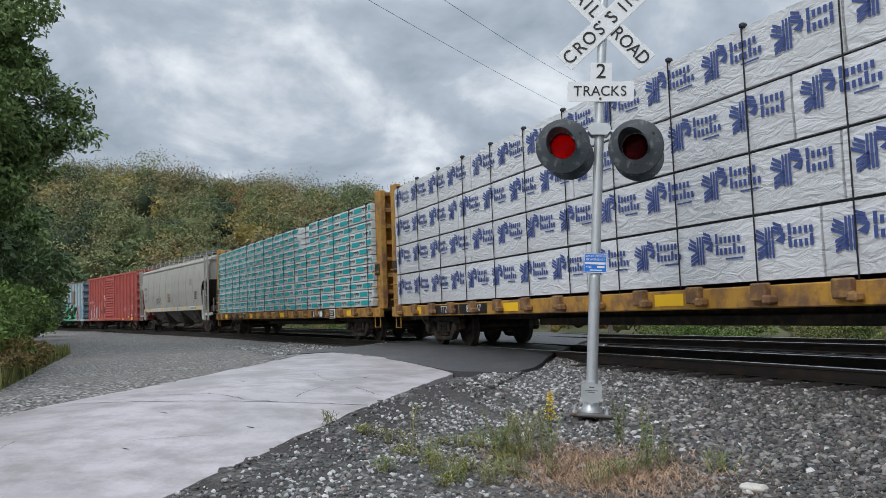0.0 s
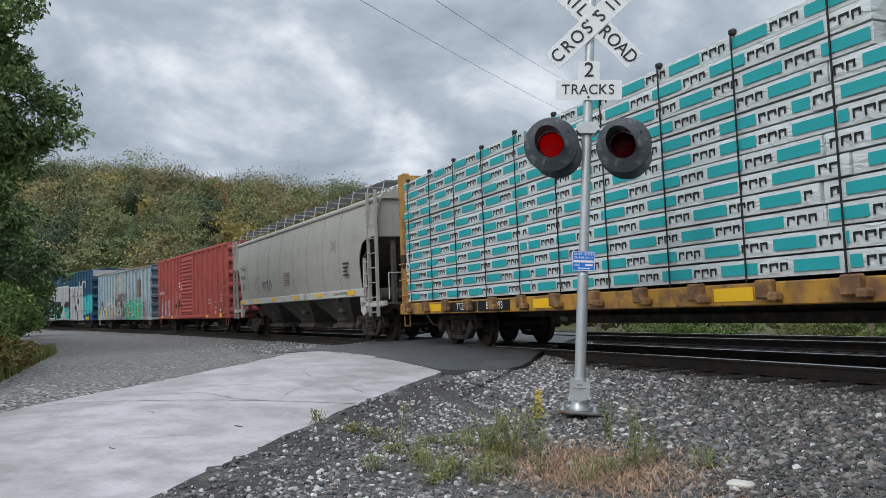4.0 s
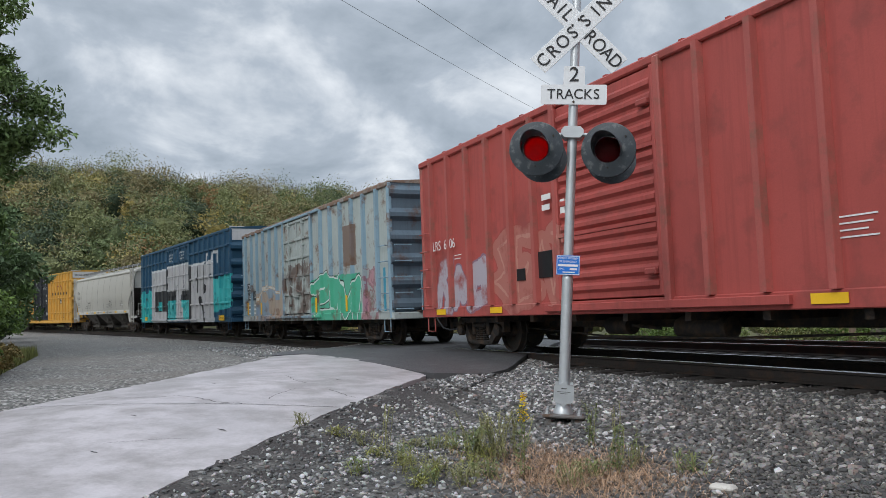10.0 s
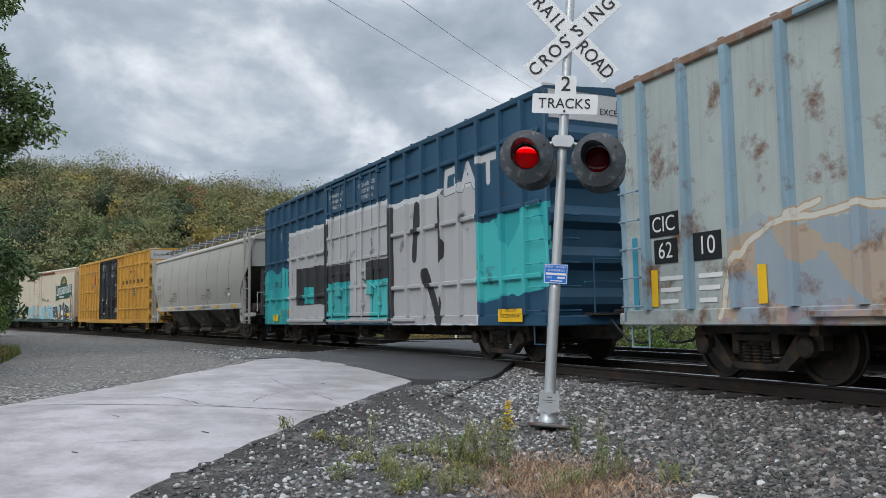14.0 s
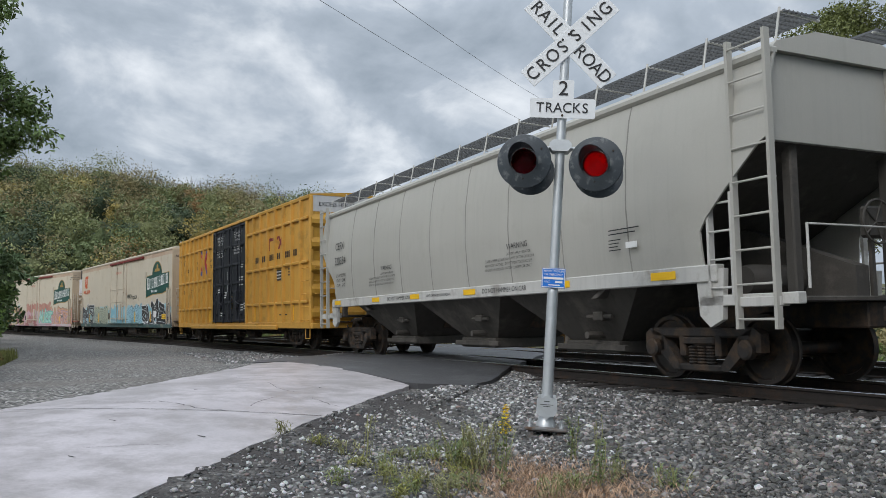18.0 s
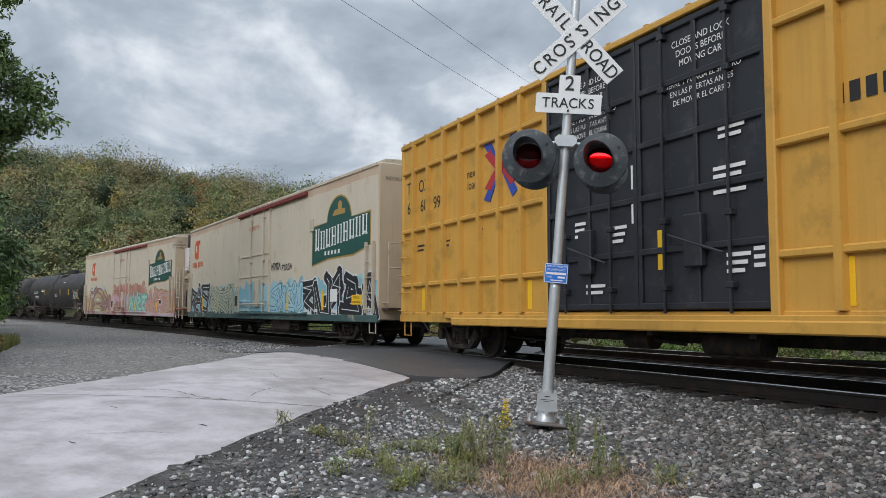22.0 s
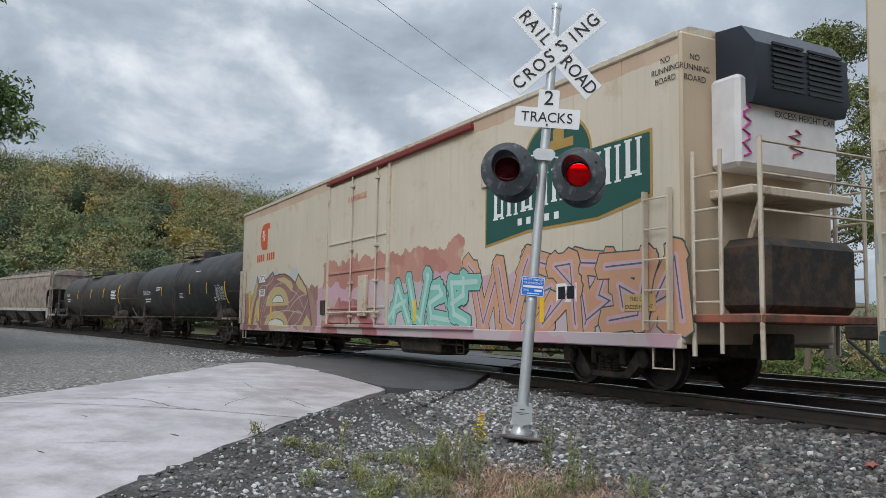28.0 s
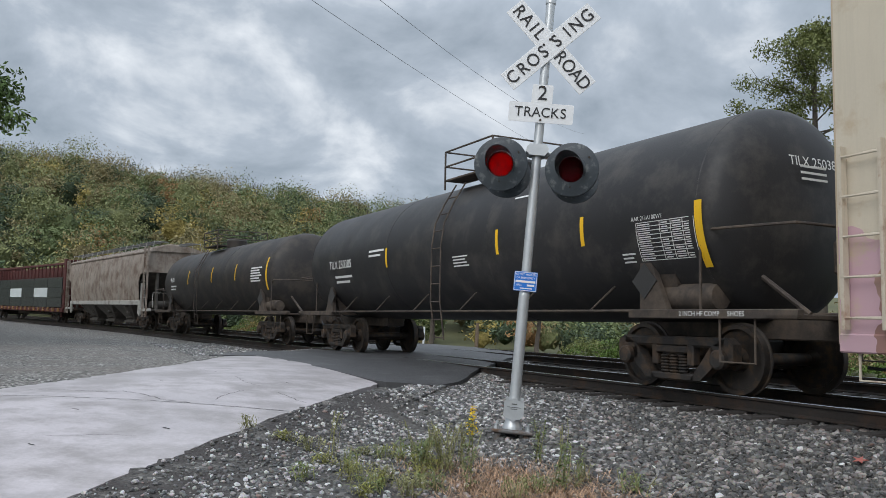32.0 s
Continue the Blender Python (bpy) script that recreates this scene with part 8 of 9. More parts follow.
part("placard_mark", Shape().box(ob_ + 8.6, ob_ + 8.78, -1.515, -1.511, 1.35, 1.55).box(ob_ + 8.84, ob_ + 9.02, -1.515, -1.511, 1.35, 1.55), M["black"], rb)
for x in (-9.0, -7.5, 3.3, 8.08, 11.05):
    patch(rb, ob_ + x, ob_ + x + 0.12, 0.98, 1.45 if x < 10 else 1.9, M["yellow_tape"], -1.511)
# cooling unit on the end
unit = part("cooling_unit", Shape().cbox(b1_ + 0.04, b1_ + 0.55, -1.0, 1.0, 3.05, 4.3, 0.06), material("white_unit_panel", (0.66, 0.64, 0.64), 0.45), rb, "white cooling unit housing")
part("unit_cowl", Shape().prism([(b1_ + 0.04, 3.95), (b1_ + 0.66, 3.9), (b1_ + 0.74, 4.1), (b1_ + 0.72, 4.7), (b1_ + 0.5, 4.98), (b1_ + 0.04, 5.02)], -0.85, 1.0, "y"), material("dark_unit_cowl", (0.018, 0.024, 0.036), 0.4), unit, "dark plastic cowl with louvres")
for i in range(9):
    z = 4.1 + i * 0.075
    for y0, y1 in ((-0.55, 0.05), (0.15, 0.85)):
        part("louvre", Shape().box(b1_ + 0.725, b1_ + 0.76, y0, y1, z, z + 0.035), M["black"], unit)
part("unit_tag", Shape().pipe([(b1_ + 0.56, -0.85 + 0.08 * math.sin(i * 1.9), 3.9 - i * 0.06) for i in range(13)], 0.018, 5), plain("magenta_spray", (0.45, 0.05, 0.25)), unit)
part("unit_tag", Shape().pipe([(b1_ + 0.56, 0.1 + 0.14 * math.sin(i * 2.3), 3.65 - i * 0.05) for i in range(9)], 0.016, 5), plain("maroon_spray", (0.36, 0.05, 0.10)), unit)
end_text(rb, "EXCESS HEIGHT CAR", 0.3, 3.82, 0.13, M["letter_black"], b1_ + 0.565)
for r_, q_ in enumerate(("NO", "RUNNING", "BOARD")):
    side_text(rb, q_, b1_ - 0.25, 4.6 - r_ * 0.14, 0.12, M["letter_black"], -1.512)
for r_, q_ in enumerate(("NO", "RUNNING", "BOARD")):
    end_text(rb, q_, -1.25, 4.6 - r_ * 0.15, 0.12, M["letter_black"], b1_ + 0.045)
deck_y = 1.0
part("platform_deck", Shape().cbox(b1_, b1_ + 1.3, -1.45, 1.45, 0.98, 1.1, 0.02), material("orange_brown_deck", (0.30, 0.10, 0.06), 0.7, dirt=(0.10, 0.06, 0.045), dirt_amount=0.5), rb)
part("unit_shelf", Shape().cbox(b1_, b1_ + 0.75, -1.0, 1.0, 2.65, 2.78, 0.02).rod((b1_ + 0.7, -0.75, 2.65), (b1_ + 0.1, -0.75, 1.1), 0.04, 6), M["cream_trim"], rb)
part("fuel_box", Shape().cbox(b1_ + 0.1, b1_ + 0.9, -0.95, 0.9, 1.1, 2.1, 0.12), DARK, rb)
rail_b = Shape()
for y in (-1.42, 1.42):
    for x in (b1_ + 0.15, b1_ + 1.25):
        rail_b.rod((x, y, 0.55), (x, y, 3.25), 0.032, 6)
    for z in (1.25, 1.65, 2.05, 2.45, 2.9):
        rail_b.rod((b1_ + 0.15, y, z), (b1_ + 0.62, y, z), 0.016, 6)
    rail_b.rod((b1_ + 0.62, y, 0.6), (b1_ + 0.62, y, 3.2), 0.028, 6)
for z in (2.35, 2.8, 3.2):
    rail_b.rod((b1_ + 1.25, -1.42, z), (b1_ + 1.25, 1.42, z), 0.02, 6)
part("platform_rail", rail_b, M["cream_trim"], rb)


# ---- centre-beam flatcars with lumber ----
def centrebeam(label, s0, s1, deck_m, bulk_m, group="lumber flatcars of the train", truck_half=8.55):
    L = s1 - s0
    H = L / 2
    car = start_car("lumber_flatcar", label, s0, s1, group, truck_half)
    part("deck", Shape().cbox(-H, H, -1.42, 1.42, 0.94, 1.04, 0.01), DARK, car)
    part("centre_beam", Shape().cbox(-H + 0.5, H - 0.5, -0.06, 0.06, 1.04, 4.15, 0.01), bulk_m, car)
    part("centre_sill", Shape().cbox(-H + 0.1, H - 0.1, -0.3, 0.3, 0.62, 0.95, 0.02), DARK, car)
    for sy in (-1, 1):
        part("side_sill", Shape().cbox(-H, H, sy * 1.36, sy * 1.5, 0.76, 1.04, 0.015), deck_m, car)
        n = 18
        for i in range(n):
            x = -H + 0.75 + (L - 1.5) * i / (n - 1)
            part("stake_pocket", Shape().cbox(x - 0.16, x + 0.1, sy * 1.48, sy * 1.6, 0.84, 1.07, 0.02).cbox(x + 0.08, x + 0.22, sy * 1.5, sy * 1.66, 0.8, 0.92, 0.03), M["winch"], car)
    part("truss", Shape().cbox(-4.5, 4.5, -0.5, 0.5, 0.5, 0.66, 0.02), DARK, car)
    for k in (-1, 1):
        x = k * (H - 0.3)
        part("bulkhead", Shape().cbox(x - 0.03, x + 0.03, -1.42, 1.42, 1.04, 4.46, 0.01), bulk_m, car)
        for y in (-1.42, 1.24):
            part("bulkhead_post", Shape().cbox(k * (H - 0.36), k * (H + 0.06), y, y + 0.18, 1.0, 4.52, 0.02), bulk_m, car)
        for z in np.linspace(1.5, 4.42, 7):
            part("bulkhead_rib", Shape().cbox(k * (H - 0.3), k * (H + 0.02), -1.3, 1.3, z - 0.06, z + 0.06, 0.015), bulk_m, car)
        ladder(car, -0.35, 0.1, k * (H + 0.02), [1.4 + 0.42 * i for i in range(8)], bulk_m, axis="y", out=0.1)
        ladder(car, min(k * (H - 0.1), k * (H - 0.45)), max(k * (H - 0.1), k * (H - 0.45)), -1.43, [1.25 + 0.42 * i for i in range(3)], bulk_m, rails=False, out=0.1)
        stirrups(car, (k * (H - 0.35),), -1.43, 0.8, bulk_m)
        for y in (-1.42, 1.24):
            part("chain_plate", Shape().cbox(k * (H - 0.4), k * (H - 0.1), y - 0.05, y, 2.0, 2.35, 0.02), DARK, car)
    brake_wheel(car, H + 0.04, 0.5, 2.0, DARK)
    return car


M["winch"] = material("brown_stake_pocket", (0.16, 0.085, 0.045), 0.75, 0, 0.3, 4, 40, 0.2, dirt=(0.36, 0.20, 0.06), dirt_amount=0.4)
flat_yellow = material("worn_yellow_flatcar_paint", (0.46, 0.24, 0.04), 0.65, 0, 0.2, 1.5, 40, 0.1, streak=0.3, dirt=(0.17, 0.09, 0.05), dirt_amount=0.5)
bulk_yellow = material("rusty_yellow_bulkhead", (0.44, 0.24, 0.055), 0.65, 0, 0.15, 1.5, 40, 0.1, streak=0.35, dirt=(0.20, 0.10, 0.05), dirt_amount=0.4)
flat_maroon = material("dark_maroon_flatcar_paint", (0.09, 0.025, 0.022), 0.65, 0, 0.2, 1.5, 40, 0.1, streak=0.3)


def wrap_material(name, base, scale=6.0, dirt=(0.5, 0.5, 0.5)):
    m = material(name, base, 0.33, 0, 0.05, 1.0, 14, 0.0, spec=0.5, obrand=0.05)
    N, L = m.node_tree.nodes, m.node_tree.links
    co = N.new("ShaderNodeTexCoord")
    mp = N.new("ShaderNodeMapping")
    mp.inputs["Rotation"].default_value = (0, 0.6, 0)
    mp.inputs["Scale"].default_value = (1.0, 1.0, 2.6)
    L.new(co.outputs["Object"], mp.inputs[0])
    n = N.new("ShaderNodeTexNoise")
    n.inputs["Scale"].default_value, n.inputs["Detail"].default_value, n.inputs["Distortion"].default_value = 3.2, 4, 1.2
    L.new(mp.outputs[0], n.inputs["Vector"])
    b = N.new("ShaderNodeBump")
    b.inputs["Strength"].default_value, b.inputs["Distance"].default_value = 0.8, 0.05
    L.new(n.outputs["Fac"], b.inputs["Height"])
    L.new(b.outputs[0], N["Principled BSDF"].inputs["Normal"])
    return m


silver_wrap = wrap_material("white_plastic_lumber_wrap", (0.62, 0.63, 0.65))
white_wrap = wrap_material("white_film_wrap", (0.62, 0.66, 0.66))
logo_blue = plain("faded_blue_print", (0.055, 0.085, 0.25))
teal_ink = plain("teal_print", (0.02, 0.36, 0.38))
strap_m = plain("black_strap", (0.02, 0.02, 0.022))
lumber_end = material("sawn_lumber_ends", (0.34, 0.25, 0.15), 0.8, 0, 0.25, 8, 60, 0.3)


def bundle(car, x0, x1, y0, y1, z0, z1, mat, ripple=0.014, seed=0):
    """A wrapped pack of lumber with slightly sagging, uneven faces."""
    sh = Shape()
    n, m = max(6, int((x1 - x0) / 0.35)), 4
    out = -1 if y0 < 0 else 1
    yf, yb = (y0, y1) if out < 0 else (y1, y0)
    for j in range(m + 1):
        for i in range(n + 1):
            x, z = x0 + (x1 - x0) * i / n, z0 + (z1 - z0) * j / m
            r = noise.noise(Vector((x * 1.7, z * 2.6, seed))) * ripple if 0 < j < m else -0.008
            sh.v.append((x, yf + out * r, z))
    for j in range(m):
        for i in range(n):
            w = n + 1
            q = (j * w + i, j * w + i + 1, (j + 1) * w + i + 1, (j + 1) * w + i)
            sh.f.append(q if out < 0 else q[::-1])
    k = len(sh.v)
    w = n + 1
    sh.v += [(x0, yb, z0), (x1, yb, z0), (x1, yb, z1), (x0, yb, z1)]
    bot, top = list(range(w)), [m * w + i for i in range(w)]
    lef, rig = [j * w for j in range(m + 1)], [j * w + n for j in range(m + 1)]
    fs = [tuple(bot[::-1] + [k, k + 1]), tuple(top + [k + 2, k + 3]), tuple(lef + [k + 3, k]), tuple(rig[::-1] + [k + 1, k + 2]), (k + 1, k, k + 3, k + 2)]
    sh.f += fs if out < 0 else [f[::-1] for f in fs]
    return part("lumber_pack", sh, mat, car)


# the wrapped white load
fc1 = centrebeam("yellow lumber flatcar loaded with white wrapped packs", 97.28, 119.9, flat_yellow, bulk_yellow)
packs = [(-10.85, -6.1), (-6.06, -1.0), (-0.96, 4.0), (4.04, 10.85)]
rows = [(1.1, 1.9), (1.94, 2.7), (2.74, 3.5), (3.54, 4.32)]


def wrap_print(x0, x1, z0, y):
    """Repeated print on a pack: a folded-ribbon mark and two words as plain bars."""
    sh = Shape()

    def quad(c, z, *p):
        sh.add([(c + a, y, z + b) for a, b in p], [(0, 1, 2, 3)])
    x = x0 + 0.12
    while x + 0.5 < x1:
        c, z = x + 0.25, z0 + 0.47
        for i in range(3):
            o = i * 0.052
            quad(c, z, (-0.25 + o * 0.4, 0.03 + o), (-0.07, -0.04 + o), (-0.07, 0.0 + o), (-0.25 + o * 0.4, 0.07 + o))
            quad(c, z, (-0.20, -0.22 + o), (-0.02, -0.15 + o), (-0.02, -0.11 + o), (-0.20, -0.18 + o))
            quad(c, z, (-0.06 + o, -0.20), (-0.025 + o, -0.21), (-0.025 + o, 0.17), (-0.06 + o, 0.18))
            quad(c, z, (0.08, 0.09 + o), (0.26 - o * 0.4, 0.04 + o), (0.26 - o * 0.4, 0.08 + o), (0.08, 0.13 + o))
        quad(c, z, (0.1, 0.0), (0.22, -0.05), (0.26, 0.04), (0.22, 0.06))
        for n, zz, tall in ((6, 0.05, (0,)), (7, -0.10, (0, 4))):
            for q in range(n):
                a = x + 0.56 + q * 0.082
                if a + 0.06 < x1:
                    h = 0.135 if q in tall else 0.085
                    sh.add([(a, y, z + zz), (a + 0.05, y, z + zz), (a + 0.05, y, z + zz + h), (a, y, z + zz + h)], [(0, 1, 2, 3)])
        if x + 1.1 < x1:
            sh.add([(x + 0.74, y, z - 0.17), (x + 1.06, y, z - 0.17), (x + 1.06, y, z - 0.147), (x + 0.74, y, z - 0.147)], [(0, 1, 2, 3)])
        x += 1.27
    return sh


for r, (za, zb) in enumerate(rows):
    off = (0.0, 0.35, -0.3, 0.5)[r]
    for i, (xa, xb) in enumerate(packs):
        xa2, xb2 = (xa if i == 0 else xa + off), (xb if i == 3 else xb + off)
        for sy in (-1, 1):
            y0, y1 = (-1.47, -0.1) if sy < 0 else (0.1, 1.47)
            pk = bundle(fc1, xa2, xb2, y0, y1, za, zb, silver_wrap, seed=r * 5 + i)
            if sy < 0:
                part("wrap_print", wrap_print(xa2, xb2, za, -1.492), logo_blue, pk, "blue printed mark and words as bars")
for i in range(15):
    x = -10.5 + i * 1.5
    part("strap", Shape().box(x - 0.006, x + 0.006, -1.51, -1.494, 1.05, 4.35).cbox(x - 0.04, x + 0.04, -1.52, -1.42, 4.31, 4.38, 0.02), strap_m, fc1)
# recessed black strips along the gaps between the pack rows
for z in (1.92, 2.72, 3.52):
    part("dunnage", Shape().box(-10.8, 10.8, -1.40, -1.36, z - 0.024, z + 0.024), strap_m, fc1)
for x in (-9.6, -4.15, 0.9, 5.2):
    patch(fc1, x, x + 0.65, 0.82, 0.99, M["yellow_tape"], -1.506)
side_text(fc1, "TTZX", -7.3, 0.9, 0.22, M["letter_white"], -1.506)
side_text(fc1, "856  467", -5.65, 0.9, 0.22, M["letter_white"], -1.506)
for x in (-8.0, -6.45):
    part("number_panel", Shape().box(x, x + 1.5, -1.505, -1.501, 0.79, 1.01), M["black"], fc1)

# the teal and white load
fc2 = centrebeam("yellow lumber flatcar loaded with teal printed packs", 73.4, 96.15, flat_yellow, bulk_yellow)
layer_h = (4.22 - 1.08) / 12


def stripe_print(x0, x1, z0, z1, y, shift):
    sh, tx = Shape(), Shape()
    x = x0 + 0.05 - shift
    while x < x1:
        a, b = max(x0 + 0.02, x), min(x1 - 0.02, x + 0.64)
        if b > a:
            sh.add([(a, y, z0 + 0.05), (b, y, z0 + 0.05), (b, y, z1 - 0.05), (a, y, z1 - 0.05)], [(0, 1, 2, 3)])
        for k, (p, q) in enumerate(((0.69, 0.81), (0.84, 0.98), (1.01, 1.13))):
            a, b = x + p, x + q
            if a > x0 and b < x1:
                tx.add([(a, y, z0 + 0.06), (a + 0.03, y, z0 + 0.06), (a + 0.03, y, z1 - 0.07), (a, y, z1 - 0.07)], [(0, 1, 2, 3)])
                tx.add([(a, y, z1 - 0.10), (b, y, z1 - 0.10), (b, y, z1 - 0.07), (a, y, z1 - 0.07)], [(0, 1, 2, 3)])
                tx.add([(b - 0.03, y, (z0 + z1) / 2 - 0.02 * k), (b, y, (z0 + z1) / 2 - 0.02 * k), (b, y, z1 - 0.07), (b - 0.03, y, z1 - 0.07)], [(0, 1, 2, 3)])
        x += 1.22
    return sh, tx


random.seed(5)
for r in range(12):
    za, zb = 1.08 + r * layer_h + 0.012, 1.08 + (r + 1) * layer_h - 0.012
    cuts = [-10.85, -4.2 + random.uniform(-0.3, 0.3), 3.55 if r > 8 else 2.9 + random.uniform(-0.25, 0.25), 10.85]
    for i in range(3):
        xa, xb = cuts[i] + 0.015, cuts[i + 1] - 0.015
        if r > 8 and i == 2:
            xa = 4.85
        yo = random.uniform(-0.02, 0.02)
        pk = bundle(fc2, xa, xb, -1.47 + yo, -0.1, za, zb, white_wrap, 0.01, seed=r * 3 + i)
        sh, tx = stripe_print(xa, xb, za, zb, -1.483 + yo, random.uniform(0, 1.1))
        part("wrap_print", sh, teal_ink, pk, "teal printed blocks")
        part("wrap_text", tx, M["letter_black"], pk, "black lettering as bars")
    bundle(fc2, -10.85, 10.85, 0.1, 1.47, za, zb, white_wrap, 0.01, seed=r)
for r in range(4):
    part("loose_pack", Shape().cbox(3.7, 4.6, -1.46, -0.2, 3.3 + r * 0.22, 3.48 + r * 0.22, 0.02), white_wrap, fc2, "loose white wrapped pack ends")
for i in range(15):
    x = -10.5 + i * 1.5
    part("strap", Shape().box(x - 0.01, x + 0.01, -1.51, -1.496, 1.05, 4.24).cbox(x - 0.05, x + 0.05, -1.51, -1.42, 4.19, 4.27, 0.02), strap_m, fc2)
for x in (-9.2, -4.0, 0.9, 6.5, 8.6):
    patch(fc2, x, x + 0.7, 0.82, 0.99, M["yellow_tape"], -1.506)
for x in (-8.0, -6.45):
    part("number_panel", Shape().box(x, x + 1.5, -1.505, -1.501, 0.79, 1.01), M["black"], fc2)
side_text(fc2, "TTZX", -7.3, 0.9, 0.22, M["letter_white"], -1.507)
side_text(fc2, "856  083", -5.65, 0.9, 0.22, M["letter_white"], -1.507)
part("number_panel", Shape().box(4.95, 6.4, -1.505, -1.501, 0.77, 1.03), M["black"], fc2)
part("label_board", Shape().cbox(6.95, 7.5, -1.53, -1.506, 0.74, 1.06, 0.004), M["letter_white"], fc2, "black data board with white rim")
part("label_face", Shape().box(6.975, 7.475, -1.535, -1.531, 0.765, 1.035), M["black"], fc2)
bars(fc2, 7.02, 1.0, 0.4, 4, M["letter_white"], -1.538, 0.02, 0.06)
for i in range(3):
    bars(fc2, 5.15 + i * 0.36, 0.99, 0.28, 1, M["letter_white"], -1.508, 0.18, 0.2, "company_mark")

# the last flatcar, dark wrapped packs under maroon posts
fc3 = centrebeam("dark maroon lumber flatcar with black and white wrapped packs", -171.6, -149.1, flat_maroon, flat_maroon)
dark_wrap = wrap_material("black_lumber_wrap", (0.03, 0.034, 0.035))
for i in range(6):
    x = -10.8 + i * 3.6
    for r in range(3):
        m_ = white_wrap if (i * 2 + r) % 4 == 1 else dark_wrap
        bundle(fc3, x + 0.03, x + 3.55, -1.44, -0.1, 1.1 + r * 0.72, 1.1 + r * 0.72 + 0.7, m_, seed=i)
for i in range(22):
    x = -10.5 + i * 1.0
    part("side_post", Shape().cbox(x - 0.05, x + 0.05, -1.2, -1.1, 3.3, 4.2, 0.01), flat_maroon, fc3)
part("top_rail", Shape().cbox(-10.9, 10.9, -1.25, -1.05, 4.15, 4.3, 0.02), flat_maroon, fc3)

# ---- the crossing signal ----
M["base_steel"] = material("rust_stained_base_steel", (0.17, 0.165, 0.16), 0.6, 0.4, 0.25, 8, 60, 0.15, dirt=(0.12, 0.075, 0.05), dirt_amount=0.4)
SIG = (-8.4, -4.63, -0.63)
signal = thing("crossing_signal", "grey railroad crossing signal mast with two red flashing lamps", "crossing signal", at=pose(*SIG, 0, 2.3, 59.2))
galv, sheet = M["galv"], M["white_sheet"]
part("pole", Shape().rod((0, 0, 0.36), (0, 0, 1.66), 0.064, 24).rod((0, 0, 1.66), (0, 0, 1.70), 0.064, 24, 0.057).rod((0, 0, 1.70), (0, 0, 5.24), 0.057, 24, 0.054), galv, signal, "galvanised steel pole")
part("pole_cap", Shape().lathe([(0.062, 0.0), (0.064, 0.05), (0.05, 0.075), (0.0, 0.085)], 20, (0, 0, 5.22), "z"), galv, signal)
base = part("base_plate", Shape().cbox(-0.24, 0.24, -0.22, 0.22, 0.07, 0.11, 0.012), M["base_steel"], signal, "weathered steel base plate")
for sx in (-1, 1):
    for sy in (-1, 1):
        part("foot", Shape().cbox(sx * 0.13, sx * 0.2, sy * 0.11, sy * 0.18, -0.12, 0.07, 0.01), M["base_steel"], base)
        part("anchor_bolt", Shape().rod((sx * 0.18, sy * 0.16, 0.1), (sx * 0.18, sy * 0.16, 0.17), 0.016, 6).rod((sx * 0.18, sy * 0.16, 0.11), (sx * 0.18, sy * 0.16, 0.135), 0.03, 6), galv, base)
part("base_casting", Shape().lathe([(0.115, 0.0), (0.11, 0.04), (0.088, 0.08), (0.08, 0.32), (0.075, 0.36)], 20, (0, 0, 0.11), "z"), galv, signal)
badge = part("badge", Shape().prism([(-0.115, 0.42), (-0.10, 0.44), (-0.04, 0.44), (-0.025, 0.465), (0.025, 0.465), (0.04, 0.44), (0.10, 0.44), (0.115, 0.42), (0.115, 0.28), (0.085, 0.235), (0.03, 0.225), (0.0, 0.185), (-0.03, 0.225), (-0.085, 0.235), (-0.115, 0.28)], -0.125, -0.105, "y"), galv, signal, "cast maker's badge")
for x, z in ((-0.085, 0.46), (0.085, 0.46)):
    part("badge_bolt", Shape().rod((x, -0.10, z), (x, -0.135, z), 0.02, 8), galv, badge)
part("badge_text", Shape().box(-0.03, 0.03, -0.128, -0.1255, 0.395, 0.405).box(-0.075, 0.075, -0.128, -0.1255, 0.36, 0.366).box(-0.04, 0.04, -0.128, -0.1255, 0.34, 0.346), M["tank_mark"], badge)

# crossbuck
CB = 4.655
for k, text in ((1, ("RAIL", "ROAD")), (-1, ("CROS", "SING"))):
    y = -0.075 if k < 0 else -0.068
    turn = pose(0.045, y, CB + 0.01, 90, 0, 0) @ pose(0, 0, 0, 0, 0, -45 * k)
    blade = part("blade", Shape().cbox(-0.68, 0.68, -0.127, 0.127, -0.0035, 0.0035, 0.003), sheet, signal, "white crossbuck blade with black letters", at=turn)
    if k > 0:
        for ch, x in zip("RAILROAD", (-0.585, -0.44, -0.315, -0.205, 0.18, 0.325, 0.465, 0.6)):
            words(ch, 0.22, M["letter_black"], blade, pose(x, 0, 0.005), stretch=0.9, thick=0.006)
    else:
        for ch, x in zip("CROSSING", (-0.585, -0.425, -0.265, -0.11, 0.095, 0.26, 0.4, 0.57)):
            words(ch, 0.22, M["letter_black"], blade, pose(x, 0, 0.006), stretch=0.9, thick=0.006)
    for x in (-0.05, 0.05):
        part("blade_bolt", Shape().lathe([(0.014, 0.0), (0.014, 0.012), (0.0, 0.016)], 8, (x, 0.07, 0.003), "z"), M["steel_dark"], blade)

